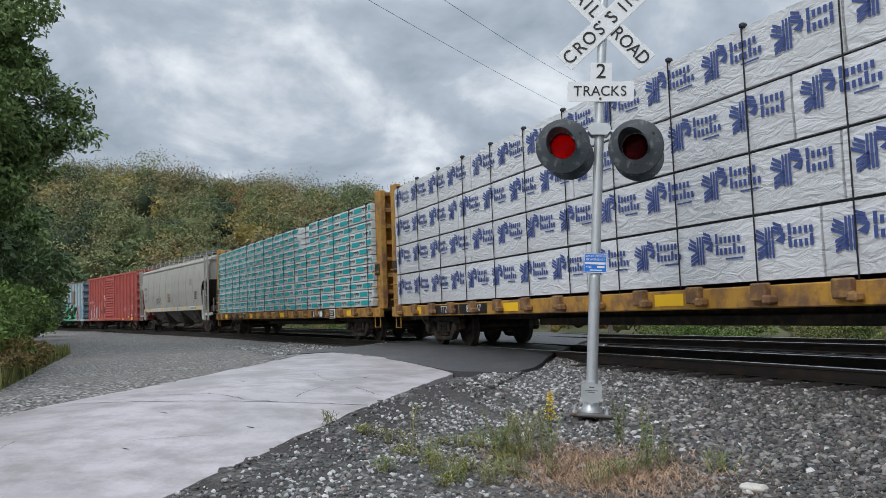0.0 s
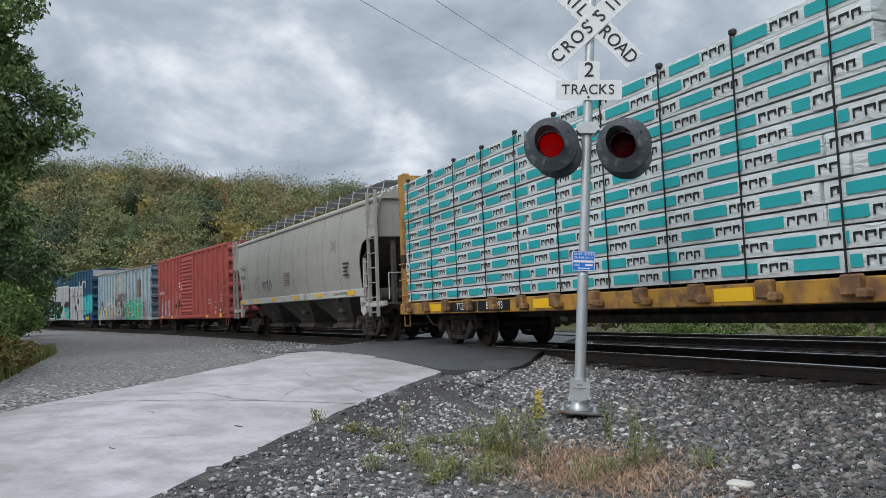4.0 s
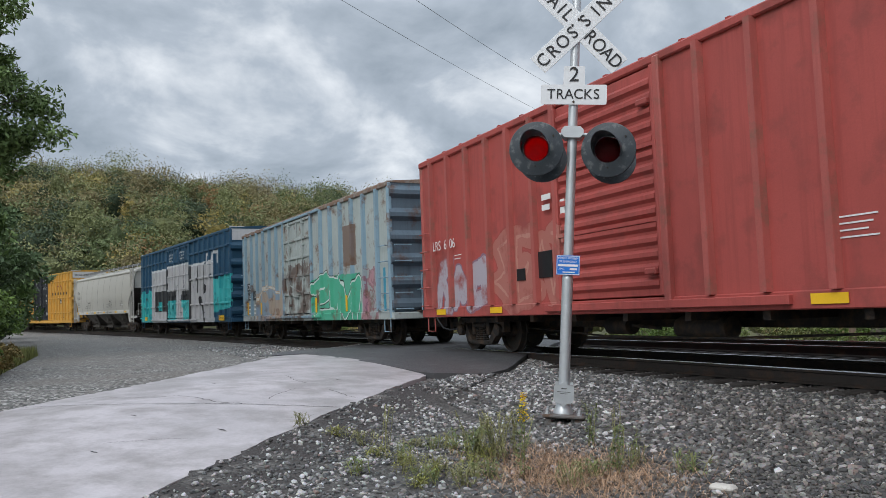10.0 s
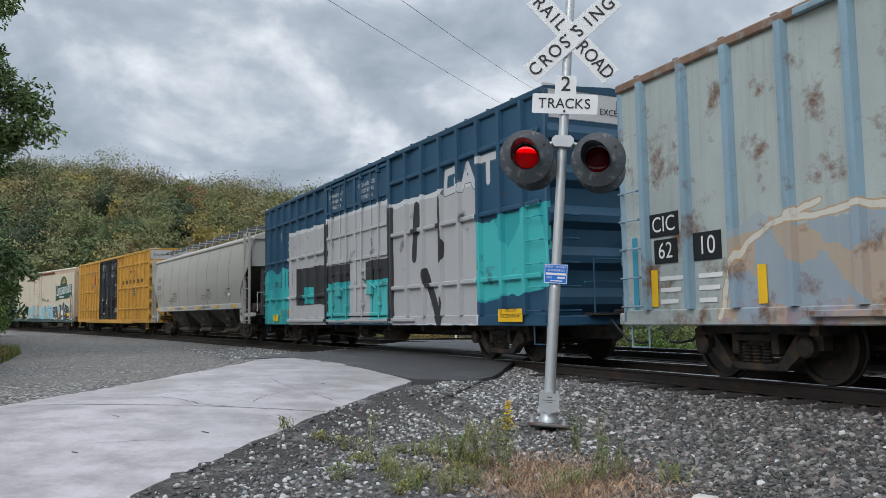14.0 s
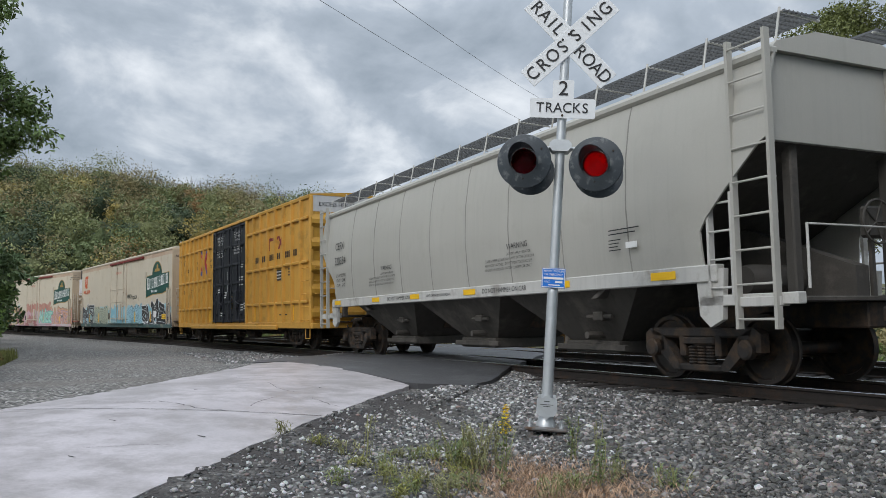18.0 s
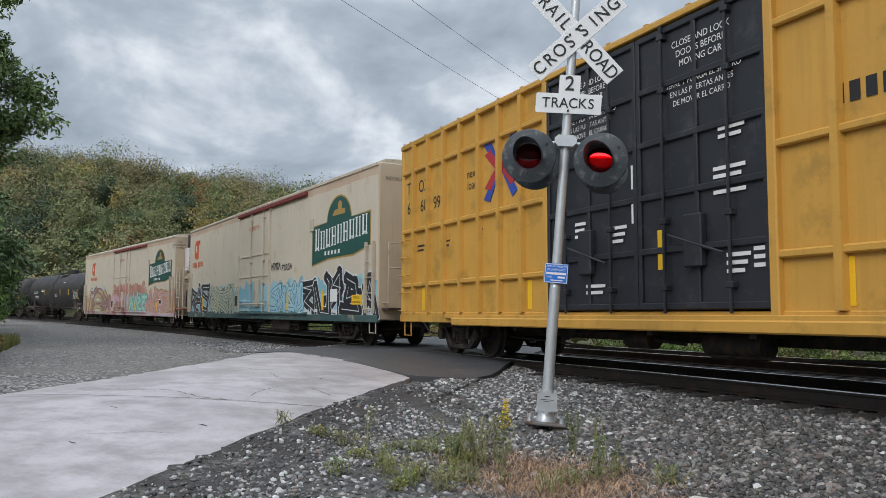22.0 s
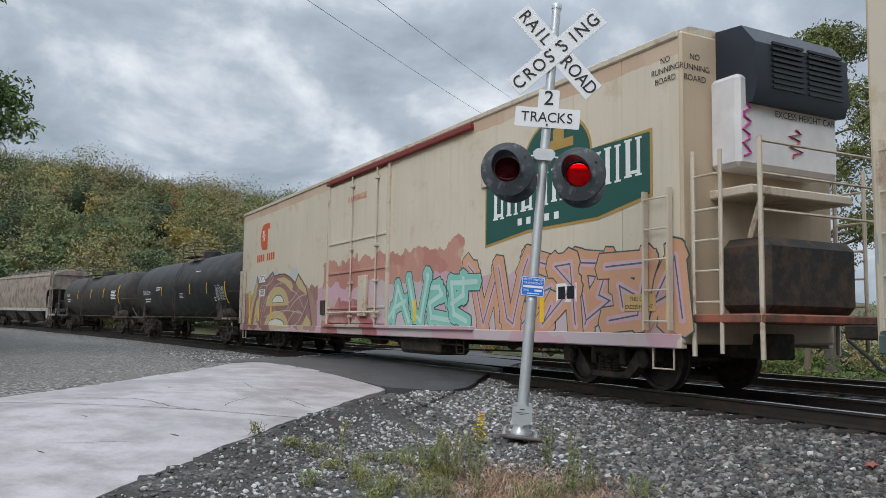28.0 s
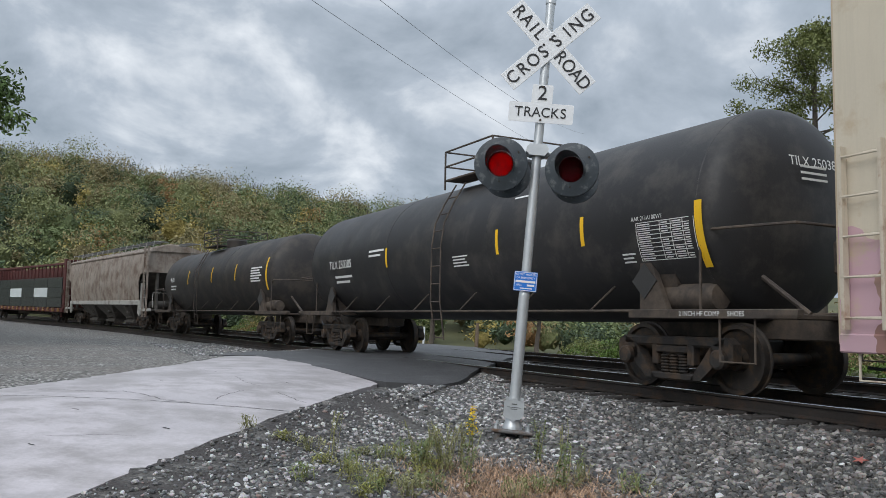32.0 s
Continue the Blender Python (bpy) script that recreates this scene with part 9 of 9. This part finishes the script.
# the sign with the number of tracks
plate = part("tracks_sign", Shape().prism([(-0.385, 3.745), (-0.38, 3.725), (-0.36, 3.72), (0.36, 3.72), (0.38, 3.725), (0.385, 3.745), (0.385, 3.94), (0.38, 3.955), (0.36, 3.96), (0.125, 3.96), (0.125, 4.165), (0.12, 4.18), (0.105, 4.185), (-0.105, 4.185), (-0.12, 4.18), (-0.125, 4.165), (-0.125, 3.96), (-0.36, 3.96), (-0.38, 3.955), (-0.385, 3.94)], -0.075, -0.069, "y"), sheet, signal, "white sign with black letters")
words("2", 0.25, M["letter_black"], plate, pose(0, -0.077, 4.075, 90, 0, 0), thick=0.006)
for ch, x in zip("TRACKS", (-0.265, -0.16, -0.055, 0.055, 0.165, 0.265)):
    words(ch, 0.17, M["letter_black"], plate, pose(x, -0.077, 3.84, 90, 0, 0), stretch=0.95, thick=0.005)
for z in (4.155, 3.752):
    part("sign_bolt", Shape().rod((0, -0.07, z), (0, -0.085, z), 0.014, 8), M["steel_dark"], plate)

# the blue notice
notice = part("notice", Shape().cbox(-0.135, 0.135, -0.082, -0.076, 1.70, 1.93, 0.003), M["blue_sign"], signal, "blue emergency notice with white lines")
part("notice_rim", Shape().box(-0.13, 0.13, -0.0845, -0.0825, 1.705, 1.712).box(-0.13, 0.13, -0.0845, -0.0825, 1.918, 1.925).box(-0.13, -0.124, -0.0845, -0.0825, 1.705, 1.925).box(0.124, 0.13, -0.0845, -0.0825, 1.705, 1.925), M["letter_white"], notice)
words("REPORT  PROBLEM", 0.034, M["letter_white"], notice, pose(0, -0.0835, 1.895, 90, 0, 0), stretch=0.8)
words("OR EMERGENCY", 0.036, M["letter_white"], notice, pose(0, -0.0835, 1.855, 90, 0, 0), stretch=0.8)
part("notice_text", Shape().box(-0.115, 0.115, -0.0845, -0.0825, 1.80, 1.826), M["letter_white"], notice)
words("XING", 0.034, M["letter_white"], notice, pose(-0.075, -0.0835, 1.77, 90, 0, 0), stretch=0.8)
part("notice_text", Shape().box(0.02, 0.105, -0.0845, -0.0825, 1.76, 1.782), M["letter_white"], notice)
part("notice_text", Shape().box(-0.06, 0.08, -0.0845, -0.0825, 1.728, 1.74), M["letter_white"], notice)

# lamps
lens_m = bpy.data.materials.new("red_lamp_lens")
lens_m.use_nodes = True
lb = lens_m.node_tree.nodes["Principled BSDF"]
lb.inputs["Base Color"].default_value = (0.26, 0.004, 0.016, 1)
lb.inputs["Transmission Weight"].default_value, lb.inputs["Roughness"].default_value, lb.inputs["IOR"].default_value = 0.85, 0.12, 1.2
wv = lens_m.node_tree.nodes.new("ShaderNodeTexChecker")
wc = lens_m.node_tree.nodes.new("ShaderNodeTexCoord")
wv.inputs["Scale"].default_value = 90
lens_m.node_tree.links.new(wc.outputs["Object"], wv.inputs["Vector"])
wb = lens_m.node_tree.nodes.new("ShaderNodeBump")
wb.inputs["Strength"].default_value, wb.inputs["Distance"].default_value = 0.25, 0.004
lens_m.node_tree.links.new(wv.outputs["Fac"], wb.inputs["Height"])
lens_m.node_tree.links.new(wb.outputs[0], lb.inputs["Normal"])
glow_m = bpy.data.materials.new("lit_lamp_reflector")
glow_m.use_nodes = True
gb = glow_m.node_tree.nodes["Principled BSDF"]
gb.inputs["Base Color"].default_value = (0.3, 0.02, 0.02, 1)
gb.inputs["Emission Color"].default_value, gb.inputs["Emission Strength"].default_value = (1.0, 0.02, 0.025, 1), 4.5
LZ = 3.165
part("junction_box", Shape().prism([(-0.13, LZ + 0.20), (-0.09, LZ + 0.155), (0.09, LZ + 0.155), (0.13, LZ + 0.20), (0.13, LZ + 0.25), (0.09, LZ + 0.29), (-0.09, LZ + 0.29), (-0.13, LZ + 0.25)], -0.10, 0.10, "y"), galv, signal, "pale junction casting")
part("crossarm", Shape().rod((-0.42, 0.06, LZ + 0.22), (0.42, 0.06, LZ + 0.22), 0.024, 12), galv, signal)
GLOWS = []
for k in (-1, 1):
    lamp = part("lamp", Shape().lathe([(0.155, -0.005), (0.155, -0.03), (0.24, -0.018), (0.314, 0.0), (0.32, 0.012), (0.314, 0.02), (0.2, 0.004), (0.155, -0.005)], 48, closed=False), M["lamp_black"], signal,
                "black lamp disc with visor", at=pose(k * 0.415, -0.16, LZ, 4, 0, -4 * k - 9))
    part("housing", Shape().lathe([(0.0, 0.272), (0.0, 0.28), (0.09, 0.27), (0.158, 0.21), (0.165, 0.05), (0.156, 0.0), (0.148, 0.0), (0.155, 0.05), (0.148, 0.2), (0.08, 0.26), (0.0, 0.272)], 32, closed=False), M["lamp_black"], lamp)
    vis = Shape()
    n = 28
    a0, a1 = radians(-28), radians(208)
    for r in (0.162, 0.168):
        for i in range(n + 1):
            a = a0 + (a1 - a0) * i / n
            reach = 0.07 + 0.31 * max(0.0, math.sin(a) * 0.75 + 0.25)
            vis.v += [(r * math.cos(a), -0.02, r * math.sin(a)), (r * math.cos(a), -0.02 - reach, r * math.sin(a))]
    m = 2 * (n + 1)
    for i in range(n):
        vis.f += [(2 * i, 2 * i + 1, 2 * i + 3, 2 * i + 2), (m + 2 * i, m + 2 * i + 2, m + 2 * i + 3, m + 2 * i + 1), (2 * i + 1, m + 2 * i + 1, m + 2 * i + 3, 2 * i + 3)]
    part("visor", vis, M["lamp_black"], lamp, "black half-round visor")
    part("lens", Shape().lathe([(0.154, 0.0), (0.150, -0.012), (0.11, -0.034), (0.06, -0.044), (0.0, -0.047), (0.0, -0.043), (0.06, -0.040), (0.11, -0.030), (0.148, -0.008)], 36), lens_m, lamp, "red glass lens")
    disc = Shape().lathe([(0.0, -0.001), (0.138, -0.001), (0.146, 0.001), (0.0, 0.001)], 32, closed=False).mesh("lamp_reflector", glow_m, smooth=False)
    disc.materials.append(M["lamp_black"])
    for poly in disc.polygons:
        poly.material_index = 0 if poly.center.y < -0.0008 else 1
    glow = part("lamp_reflector", disc, None, lamp, "glowing red reflector that swings to flash", at=pose(0, 0.03, 0))
    GLOWS.append((glow, k))
    part("lamp_bolt", Shape().rod((0.0, -0.01, -0.21), (0.0, -0.03, -0.21), 0.012, 8).rod((0.2, -0.01, 0.15), (0.2, -0.03, 0.15), 0.012, 8), M["steel_dark"], lamp)
    back = part("back_lamp", Shape().lathe([(0.155, 0.03), (0.24, 0.018), (0.298, 0.0), (0.303, -0.012), (0.298, -0.02), (0.2, -0.004), (0.155, 0.005)], 40), M["lamp_black"], signal,
                "black lamp disc facing away", at=pose(k * 0.415 + 0.06, 0.34, LZ - 0.02, -6, 0, 4))
    part("housing", Shape().lathe([(0.155, 0.0), (0.165, -0.05), (0.15, -0.2), (0.08, -0.24), (0.0, -0.25)], 28), M["lamp_black"], back)
    part("lamp_bracket", Shape().rod((k * 0.415, 0.06, LZ + 0.22), (k * 0.415, 0.06, LZ + 0.05), 0.03, 10).cbox(k * 0.415 - 0.05, k * 0.415 + 0.05, -0.05, 0.25, LZ - 0.05, LZ + 0.07, 0.02), galv, signal)

# ---- overhead wires ----
wire_m = plain("dark_cable", (0.10, 0.105, 0.11), 0.6)
for a, b in (((-28.95, -1.75, 12.53), (-52.58, 19.29, 16.56)), ((-28.08, 0.95, 12.6), (-47.82, 17.55, 17.01))):
    a, b = Vector(a), Vector(b)
    d = b - a
    pts = []
    for i in range(25):
        t = -1.6 + 4.6 * i / 24
        p = a + d * t
        p.z += 0.35 * (t - 0.0) * (t - 1.0) * 1.0
        pts.append(p)
    sh = Shape().pipe(pts, 0.0095, 5)
    thing("overhead_wire", "thin dark overhead wire against the sky", "overhead wire", "overhead wires", shape=sh, material=wire_m)

# ---- loose stones ----
stone_m = bpy.data.materials.new("mixed_ballast_stone")
stone_m.use_nodes = True
SN, SL = stone_m.node_tree.nodes, stone_m.node_tree.links
sg = SN.new("ShaderNodeNewGeometry")
sr = SN.new("ShaderNodeValToRGB")
cols = [(0.0, (0.04, 0.042, 0.044)), (0.3, (0.115, 0.115, 0.112)), (0.50, (0.17, 0.166, 0.16)), (0.68, (0.25, 0.237, 0.217)), (0.80, (0.46, 0.45, 0.44)), (0.92, (0.78, 0.775, 0.76)), (1.0, (0.25, 0.15, 0.12))]
sr.color_ramp.elements[0].position, sr.color_ramp.elements[0].color = 0.0, (*cols[0][1], 1)
sr.color_ramp.elements[1].position, sr.color_ramp.elements[1].color = 1.0, (*cols[-1][1], 1)
for p, c in cols[1:-1]:
    e = sr.color_ramp.elements.new(p)
    e.color = (*c, 1)
SL.new(sg.outputs["Random Per Island"], sr.inputs[0])
sco = SN.new("ShaderNodeTexCoord")
sn = SN.new("ShaderNodeTexNoise")
sn.inputs["Scale"].default_value = 45
SL.new(sco.outputs["Object"], sn.inputs["Vector"])
smx = SN.new("ShaderNodeMixRGB")
smx.blend_type = "MULTIPLY"
smx.inputs[0].default_value = 0.5
SL.new(sr.outputs[0], smx.inputs[1])
SL.new(sn.outputs["Color"], smx.inputs[2])
sbc = SN.new("ShaderNodeBrightContrast")
sbc.inputs[1].default_value = 0.02
SL.new(smx.outputs[0], sbc.inputs[0])
SL.new(sbc.outputs[0], SN["Principled BSDF"].inputs["Base Color"])
SN["Principled BSDF"].inputs["Roughness"].default_value = 0.6

ICO = []
gr = (1 + 5 ** 0.5) / 2
for p in ((-1, gr, 0), (1, gr, 0), (-1, -gr, 0), (1, -gr, 0), (0, -1, gr), (0, 1, gr), (0, -1, -gr), (0, 1, -gr), (gr, 0, -1), (gr, 0, 1), (-gr, 0, -1), (-gr, 0, 1)):
    ICO.append(Vector(p).normalized())
ICO_F = [(0, 11, 5), (0, 5, 1), (0, 1, 7), (0, 7, 10), (0, 10, 11), (1, 5, 9), (5, 11, 4), (11, 10, 2), (10, 7, 6), (7, 1, 8), (3, 9, 4), (3, 4, 2), (3, 2, 6), (3, 6, 8), (3, 8, 9), (4, 9, 5), (2, 4, 11), (6, 2, 10), (8, 6, 7), (9, 8, 1)]
ico_np = np.array([tuple(p) for p in ICO])


def stained(m, name, gain):
    """The same stones, darkened and browned by brake dust and soil."""
    c = m.copy()
    c.name = name
    for e_ in c.node_tree.nodes["Color Ramp"].color_ramp.elements:
        r_, g_, b_, a_ = e_.color
        e_.color = (r_ * gain * 1.06, g_ * gain, b_ * gain * 0.94, 1)
    return c


old_stone_m = stained(stone_m, "dusty_dark_ballast_stone", 0.48)


def pebbles(name, label, count, pick, size, seed, material=stone_m):
    """Loose stones strewn where pick(x, y) allows, as one mesh."""
    rng = np.random.default_rng(seed)
    V, F = [], []
    made = 0
    while made < count:
        x, y, keep, scale = pick(rng)
        if not keep:
            continue
        s = size[0] + (size[1] - size[0]) * rng.random() ** 1.7
        s *= scale
        q = Euler(tuple(rng.random(3) * 6.28)).to_matrix()
        v = ico_np * (1 + 0.28 * (rng.random((12, 1)) - 0.5)) * np.array([1.0, 0.55 + 0.4 * rng.random(), 0.45 + 0.3 * rng.random()]) * s
        v = v @ np.array(q).T
        v[:, 2] *= 0.75
        v += np.array([x, y, ground_z(x, y) + s * 0.18])
        b = len(V)
        V.extend(map(tuple, v))
        F.extend((a + b, c + b, d + b) for a, c, d in ICO_F)
        made += 1
    sh = Shape()
    sh.v, sh.f = V, F
    me = sh.mesh(name, material, smooth=False)
    ob = new(name, me)
    return tagged(ob, label, "stones", kind="stuff")


def pick_right(rng, old=False):
    x, y = rng.uniform(-17.5, -3.6), rng.uniform(-9.6, -1.35)
    w = across(x, y)
    u, v = along_road(x, y)
    # within the view's wedge and off the road
    a = math.degrees(math.atan2(-(x - EYE[0]), y - EYE[1]))
    if not (32 < a < 99) or v < ROAD_V1 + 0.05 or (v < -10.12 and u < apron_u(v) + 0.04):
        return x, y, False, 1
    dist = math.hypot(x, y - EYE[1])
    keep = rng.random() < min(1.0, (16.0 / max(dist, 6)) ** 1.2)
    if v < -10.5 and y < -3.6:
        keep = keep and rng.random() < 0.22 + 0.5 * max(0, v + 11.3)
    keep = keep and (rng.random() < min(0.92, max(0.12, (v + 9.8) / 3.2))) == old
    bald = noise.noise(Vector((x * 0.55, y * 0.55, 3))) + 0.5 * noise.noise(Vector((x * 1.6, y * 1.6, 5)))
    if y < -4.4 and bald > 0.12:
        keep = keep and rng.random() < 0.35
    if math.hypot(x + 10.8, (y + 4.9) * 1.6) < 0.75:
        keep = keep and rng.random() < 0.25
    return x, y, keep, (1.15 if w > -4.2 else 0.85)


pebbles("ballast_stones", "loose grey ballast stones beside the track", 19000, pick_right, (0.014, 0.046), 3)
pebbles("ballast_stones", "dusty dark ballast stones further along the track", 17000, lambda r_: pick_right(r_, True), (0.014, 0.046), 4, old_stone_m)


def pick_underfoot(rng):
    x, y = rng.uniform(-5.5, 3.5), rng.uniform(-11.0, -2.0)
    u, v = along_road(x, y)
    a = math.degrees(math.atan2(-(x - EYE[0]), y - EYE[1]))
    seen = x < -3.6 and 32 < a < 99
    return x, y, v > ROAD_V1 + 0.3 and not seen and rng.random() < math.exp(-((x + 3.5) ** 2 + (y + 6) ** 2) / 30), 1.0


pebbles("ballast_stones", "scattered grey stones on the gravel", 3500, pick_underfoot, (0.02, 0.05), 10)


def pick_left(rng):
    x, y = rng.uniform(-34, -19), rng.uniform(-6.0, -1.6)
    u, v = along_road(x, y)
    return x, y, v < ROAD_V0 - 0.3, 1.2


pebbles("ballast_stones", "grey ballast slope on the far side of the road", 9000, pick_left, (0.018, 0.045), 8)


def pick_between(rng):
    s, w = rng.uniform(-32, -5), rng.choice([rng.uniform(-0.68, 0.68), rng.uniform(0.85, 3.4), rng.uniform(3.55, 4.9)])
    p = on_track(s, w)
    u, v = along_road(p.x, p.y)
    return p.x, p.y, not (ROAD_V0 - 0.3 < v < -10.2), 1.2


pebbles("ballast_stones", "grey ballast stones between the rails", 8000, pick_between, (0.02, 0.046), 9)

# ---- weeds beside the signal ----
leaf_green = material("weed_leaf_green", (0.15, 0.20, 0.06), 0.6, 0, 0.3, 8, 40, 0.05, island=0.35)
leaf_olive = material("dry_weed_olive", (0.25, 0.245, 0.11), 0.7, 0, 0.3, 8, 40, 0.05, island=0.4)
leaf_straw = material("dry_reddish_straw", (0.42, 0.27, 0.17), 0.75, 0, 0.3, 8, 40, 0.05, island=0.4)
leaf_lime = material("yellowing_weed_leaf", (0.26, 0.26, 0.055), 0.65, 0, 0.3, 8, 40, 0.05, island=0.4)
plume_yellow = material("goldenrod_yellow", (0.95, 0.66, 0.01), 0.7, 0, 0.2, 20, 60, 0.05, island=0.25)


def blade(sh, p, d, length, width, droop):
    """One bent grass blade or leaf."""
    p, d = Vector(p), Vector(d).normalized()
    side = d.cross(Vector((0, 0, 1)))
    side = (side if side.length > 0.01 else Vector((1, 0, 0))).normalized() * width / 2
    m = p + d * length * 0.55 + Vector((0, 0, -droop * 0.25))
    t = p + d * length + Vector((0, 0, -droop))
    sh.add([p - side * 0.5, p + side * 0.5, m + side, m - side, t], [(0, 1, 2, 3), (3, 2, 4)])


def weed(name, label, x, y, h, stems, leaves, seed, mat, spread_=0.12, leaf=(0.07, 0.016), plume=None, lean=0.2):
    rng = random.Random(seed)
    z = ground_z(x, y)
    ob = thing(name, label, "weed", "weeds beside the signal", at=pose(x, y, z))
    st, lf, pl = Shape(), Shape(), Shape()
    for i in range(stems):
        a = rng.uniform(0, 6.28)
        p = Vector((math.cos(a), math.sin(a), 0)) * rng.uniform(0, spread_)
        top = p + Vector((rng.uniform(-lean, lean) * h, rng.uniform(-lean, lean) * h, h * rng.uniform(0.7, 1.0)))
        mid = (p + top) / 2 + Vector((rng.uniform(-0.03, 0.03), rng.uniform(-0.03, 0.03), 0))
        st.pipe([p, mid, top], 0.0035, 4)
        for j in range(leaves):
            t = rng.uniform(0.1, 1.0)
            q = p.lerp(top, t)
            b = rng.uniform(0, 6.28)
            blade(lf, q, (math.cos(b), math.sin(b), rng.uniform(0.2, 1.0)), leaf[0] * rng.uniform(0.6, 1.3), leaf[1], leaf[0] * 0.4)
        if plume and i < plume:
            for j in range(160):
                t = rng.uniform(0, 1)
                q = top + Vector((rng.gauss(0, 0.028 * (1 - t * 0.6)), rng.gauss(0, 0.028 * (1 - t * 0.6)), -0.12 + 0.24 * t))
                b = rng.uniform(0, 6.28)
                blade(pl, q, (math.cos(b), math.sin(b), 0.6), 0.028, 0.016, 0.006)
    tagged(part("stalk", st, leaf_olive, ob), kind="stuff")
    tagged(part("leaves", lf, mat, ob), kind="stuff")
    if plume:
        part("flower_plume", pl, plume_yellow, ob, "bright yellow flower plume")
    return ob


weed("goldenrod", "goldenrod with a yellow flower plume", -6.15, -6.36, 0.68, 2, 60, 1, leaf_green, 0.03, (0.09, 0.016), plume=1, lean=0.06)
weed("weed_clump", "olive dry weed clump beside the goldenrod", -7.0, -6.15, 0.44, 34, 26, 2, leaf_olive, 0.3, (0.055, 0.012), lean=0.35)
weed("weed_clump", "low green weed clump", -7.25, -6.3, 0.26, 18, 16, 12, leaf_green, 0.25, (0.09, 0.014))
weed("tall_weed", "thin dry upright weed", -7.9, -6.95, 0.5, 5, 22, 3, leaf_olive, 0.08, (0.06, 0.010), lean=0.1)
weed("tall_weed", "green upright weed beside the signal base", -6.9, -5.2, 0.42, 4, 34, 4, leaf_green, 0.06, (0.08, 0.014), lean=0.1)
weed("tall_weed", "green leafy weed on the gravel", -5.75, -5.68, 0.42, 6, 34, 5, leaf_green, 0.12, (0.08, 0.014), lean=0.15)
weed("tall_weed", "thin weed with a rusty top beside the signal", -7.48, -4.53, 0.32, 3, 20, 6, leaf_olive, 0.06, (0.06, 0.010), lean=0.1)
for i, (x, y, h, mat_) in enumerate(((-7.3, -6.95, 0.2, leaf_green), (-6.7, -6.9, 0.18, leaf_olive), (-6.3, -6.6, 0.16, leaf_green), (-8.9, -7.55, 0.14, leaf_olive), (-6.4, -7.15, 0.14, leaf_green), (-6.1, -6.9, 0.18, leaf_olive),
                                     (-7.8, -6.5, 0.16, leaf_green), (-8.2, -7.1, 0.15, leaf_olive), (-5.6, -6.2, 0.2, leaf_olive), (-6.0, -5.4, 0.2, leaf_olive), (-5.3, -5.3, 0.18, leaf_green), (-7.0, -7.5, 0.15, leaf_green), (-7.63, -6.34, 0.16, leaf_lime), (-6.94, -7.07, 0.2, leaf_lime), (-6.6, -6.95, 0.13, leaf_lime), (-7.0, -6.33, 0.16, leaf_lime), (-5.78, -5.88, 0.16, leaf_green), (-8.25, -5.72, 0.07, leaf_green), (-7.65, -7.11, 0.1, leaf_lime), (-6.75, -6.5, 0.12, leaf_lime), (-6.3, -7.2, 0.1, leaf_lime), (-6.45, -6.75, 0.12, leaf_olive), (-8.5, -7.25, 0.1, leaf_lime), (-8.05, -6.6, 0.09, leaf_olive))):
    weed("grass_tuft", "small green and yellow tuft on gravel" if mat_ is leaf_green else "small dry tuft on gravel", x, y, h, 12, 8, 30 + i, mat_, 0.14, (0.10, 0.010), lean=0.4)
rng = random.Random(77)
sh = Shape()
for i in range(7000):
    x, y = rng.gauss(-6.0, 0.62), rng.gauss(-5.95, 0.36)
    a = rng.uniform(0, 6.28)
    blade(sh, (x, y, ground_z(x, y)), (math.cos(a), math.sin(a), rng.uniform(0.15, 1.3)), rng.uniform(0.05, 0.17), 0.005, rng.uniform(0, 0.05))
thing("dry_grass", "dry reddish grass on the gravel", "grass", kind="stuff", shape=sh, material=leaf_straw)
red_leaf = Shape().prism([(0.07 * (1 if i % 2 else 0.4) * math.cos(i * 0.628), 0.07 * (1 if i % 2 else 0.4) * math.sin(i * 0.628)) for i in range(10)], 0, 0.004, "z")
thing("fallen_leaf", "reddish fallen maple leaf on ballast", "leaf", at=pose(-5.08, -3.05, ground_z(-5.08, -3.05) + 0.05, 20, 10, 0), shape=red_leaf, material=plain("red_leaf", (0.32, 0.10, 0.08)))
debris = Shape().cbox(-0.09, 0.09, -0.06, 0.06, 0, 0.05, 0.02)
thing("stone_block", "pale broken stone on the gravel", "stone", at=pose(-4.75, -5.5, ground_z(-4.75, -5.5), 0, 0, 25), shape=debris, material=material("pale_stone", (0.55, 0.52, 0.47), 0.8))


def motions():
    times = [0, 0.1, 0.3, 0.6] + [k * 1.0 for k in range(1, 31)] + [31.0, 31.4, 31.7, 31.9, 32.0]
    for car, s19, half, wheels in CARS:
        walk(car, [(t, car_pose(car_s(s19, t), half)) for t in times])
        for wheel, x in wheels:
            walk(wheel, [(k / 10, pose(x, 0, 0.4575, 0, math.degrees((car_s(s19, k / 10) - car_s(s19, 0)) / 0.4575), 0)) for k in range(321)])

    # the lamps flash in turn: a lit reflector faces out, and turns its dark back when off
    for glow, side in GLOWS:
        lit = lambda t: ((t - 0.63) % 1.226 < 0.545) == (side > 0)
        rows, now = [(0.0, 0 if lit(0.0) else 3)], lit(0.0)
        for k in range(1, 640):
            t = k * 0.05
            if lit(t) != now:
                rows += [(t - 0.06 + 0.02 * q, (q if now else 3 - q)) for q in range(4)]
                now = not now
        rows.append((32.0, 0 if now else 3))
        walk(glow, [(t, pose(0, 0.03, 0, 60 * turn, 0, 0)) for t, turn in rows])


motions()
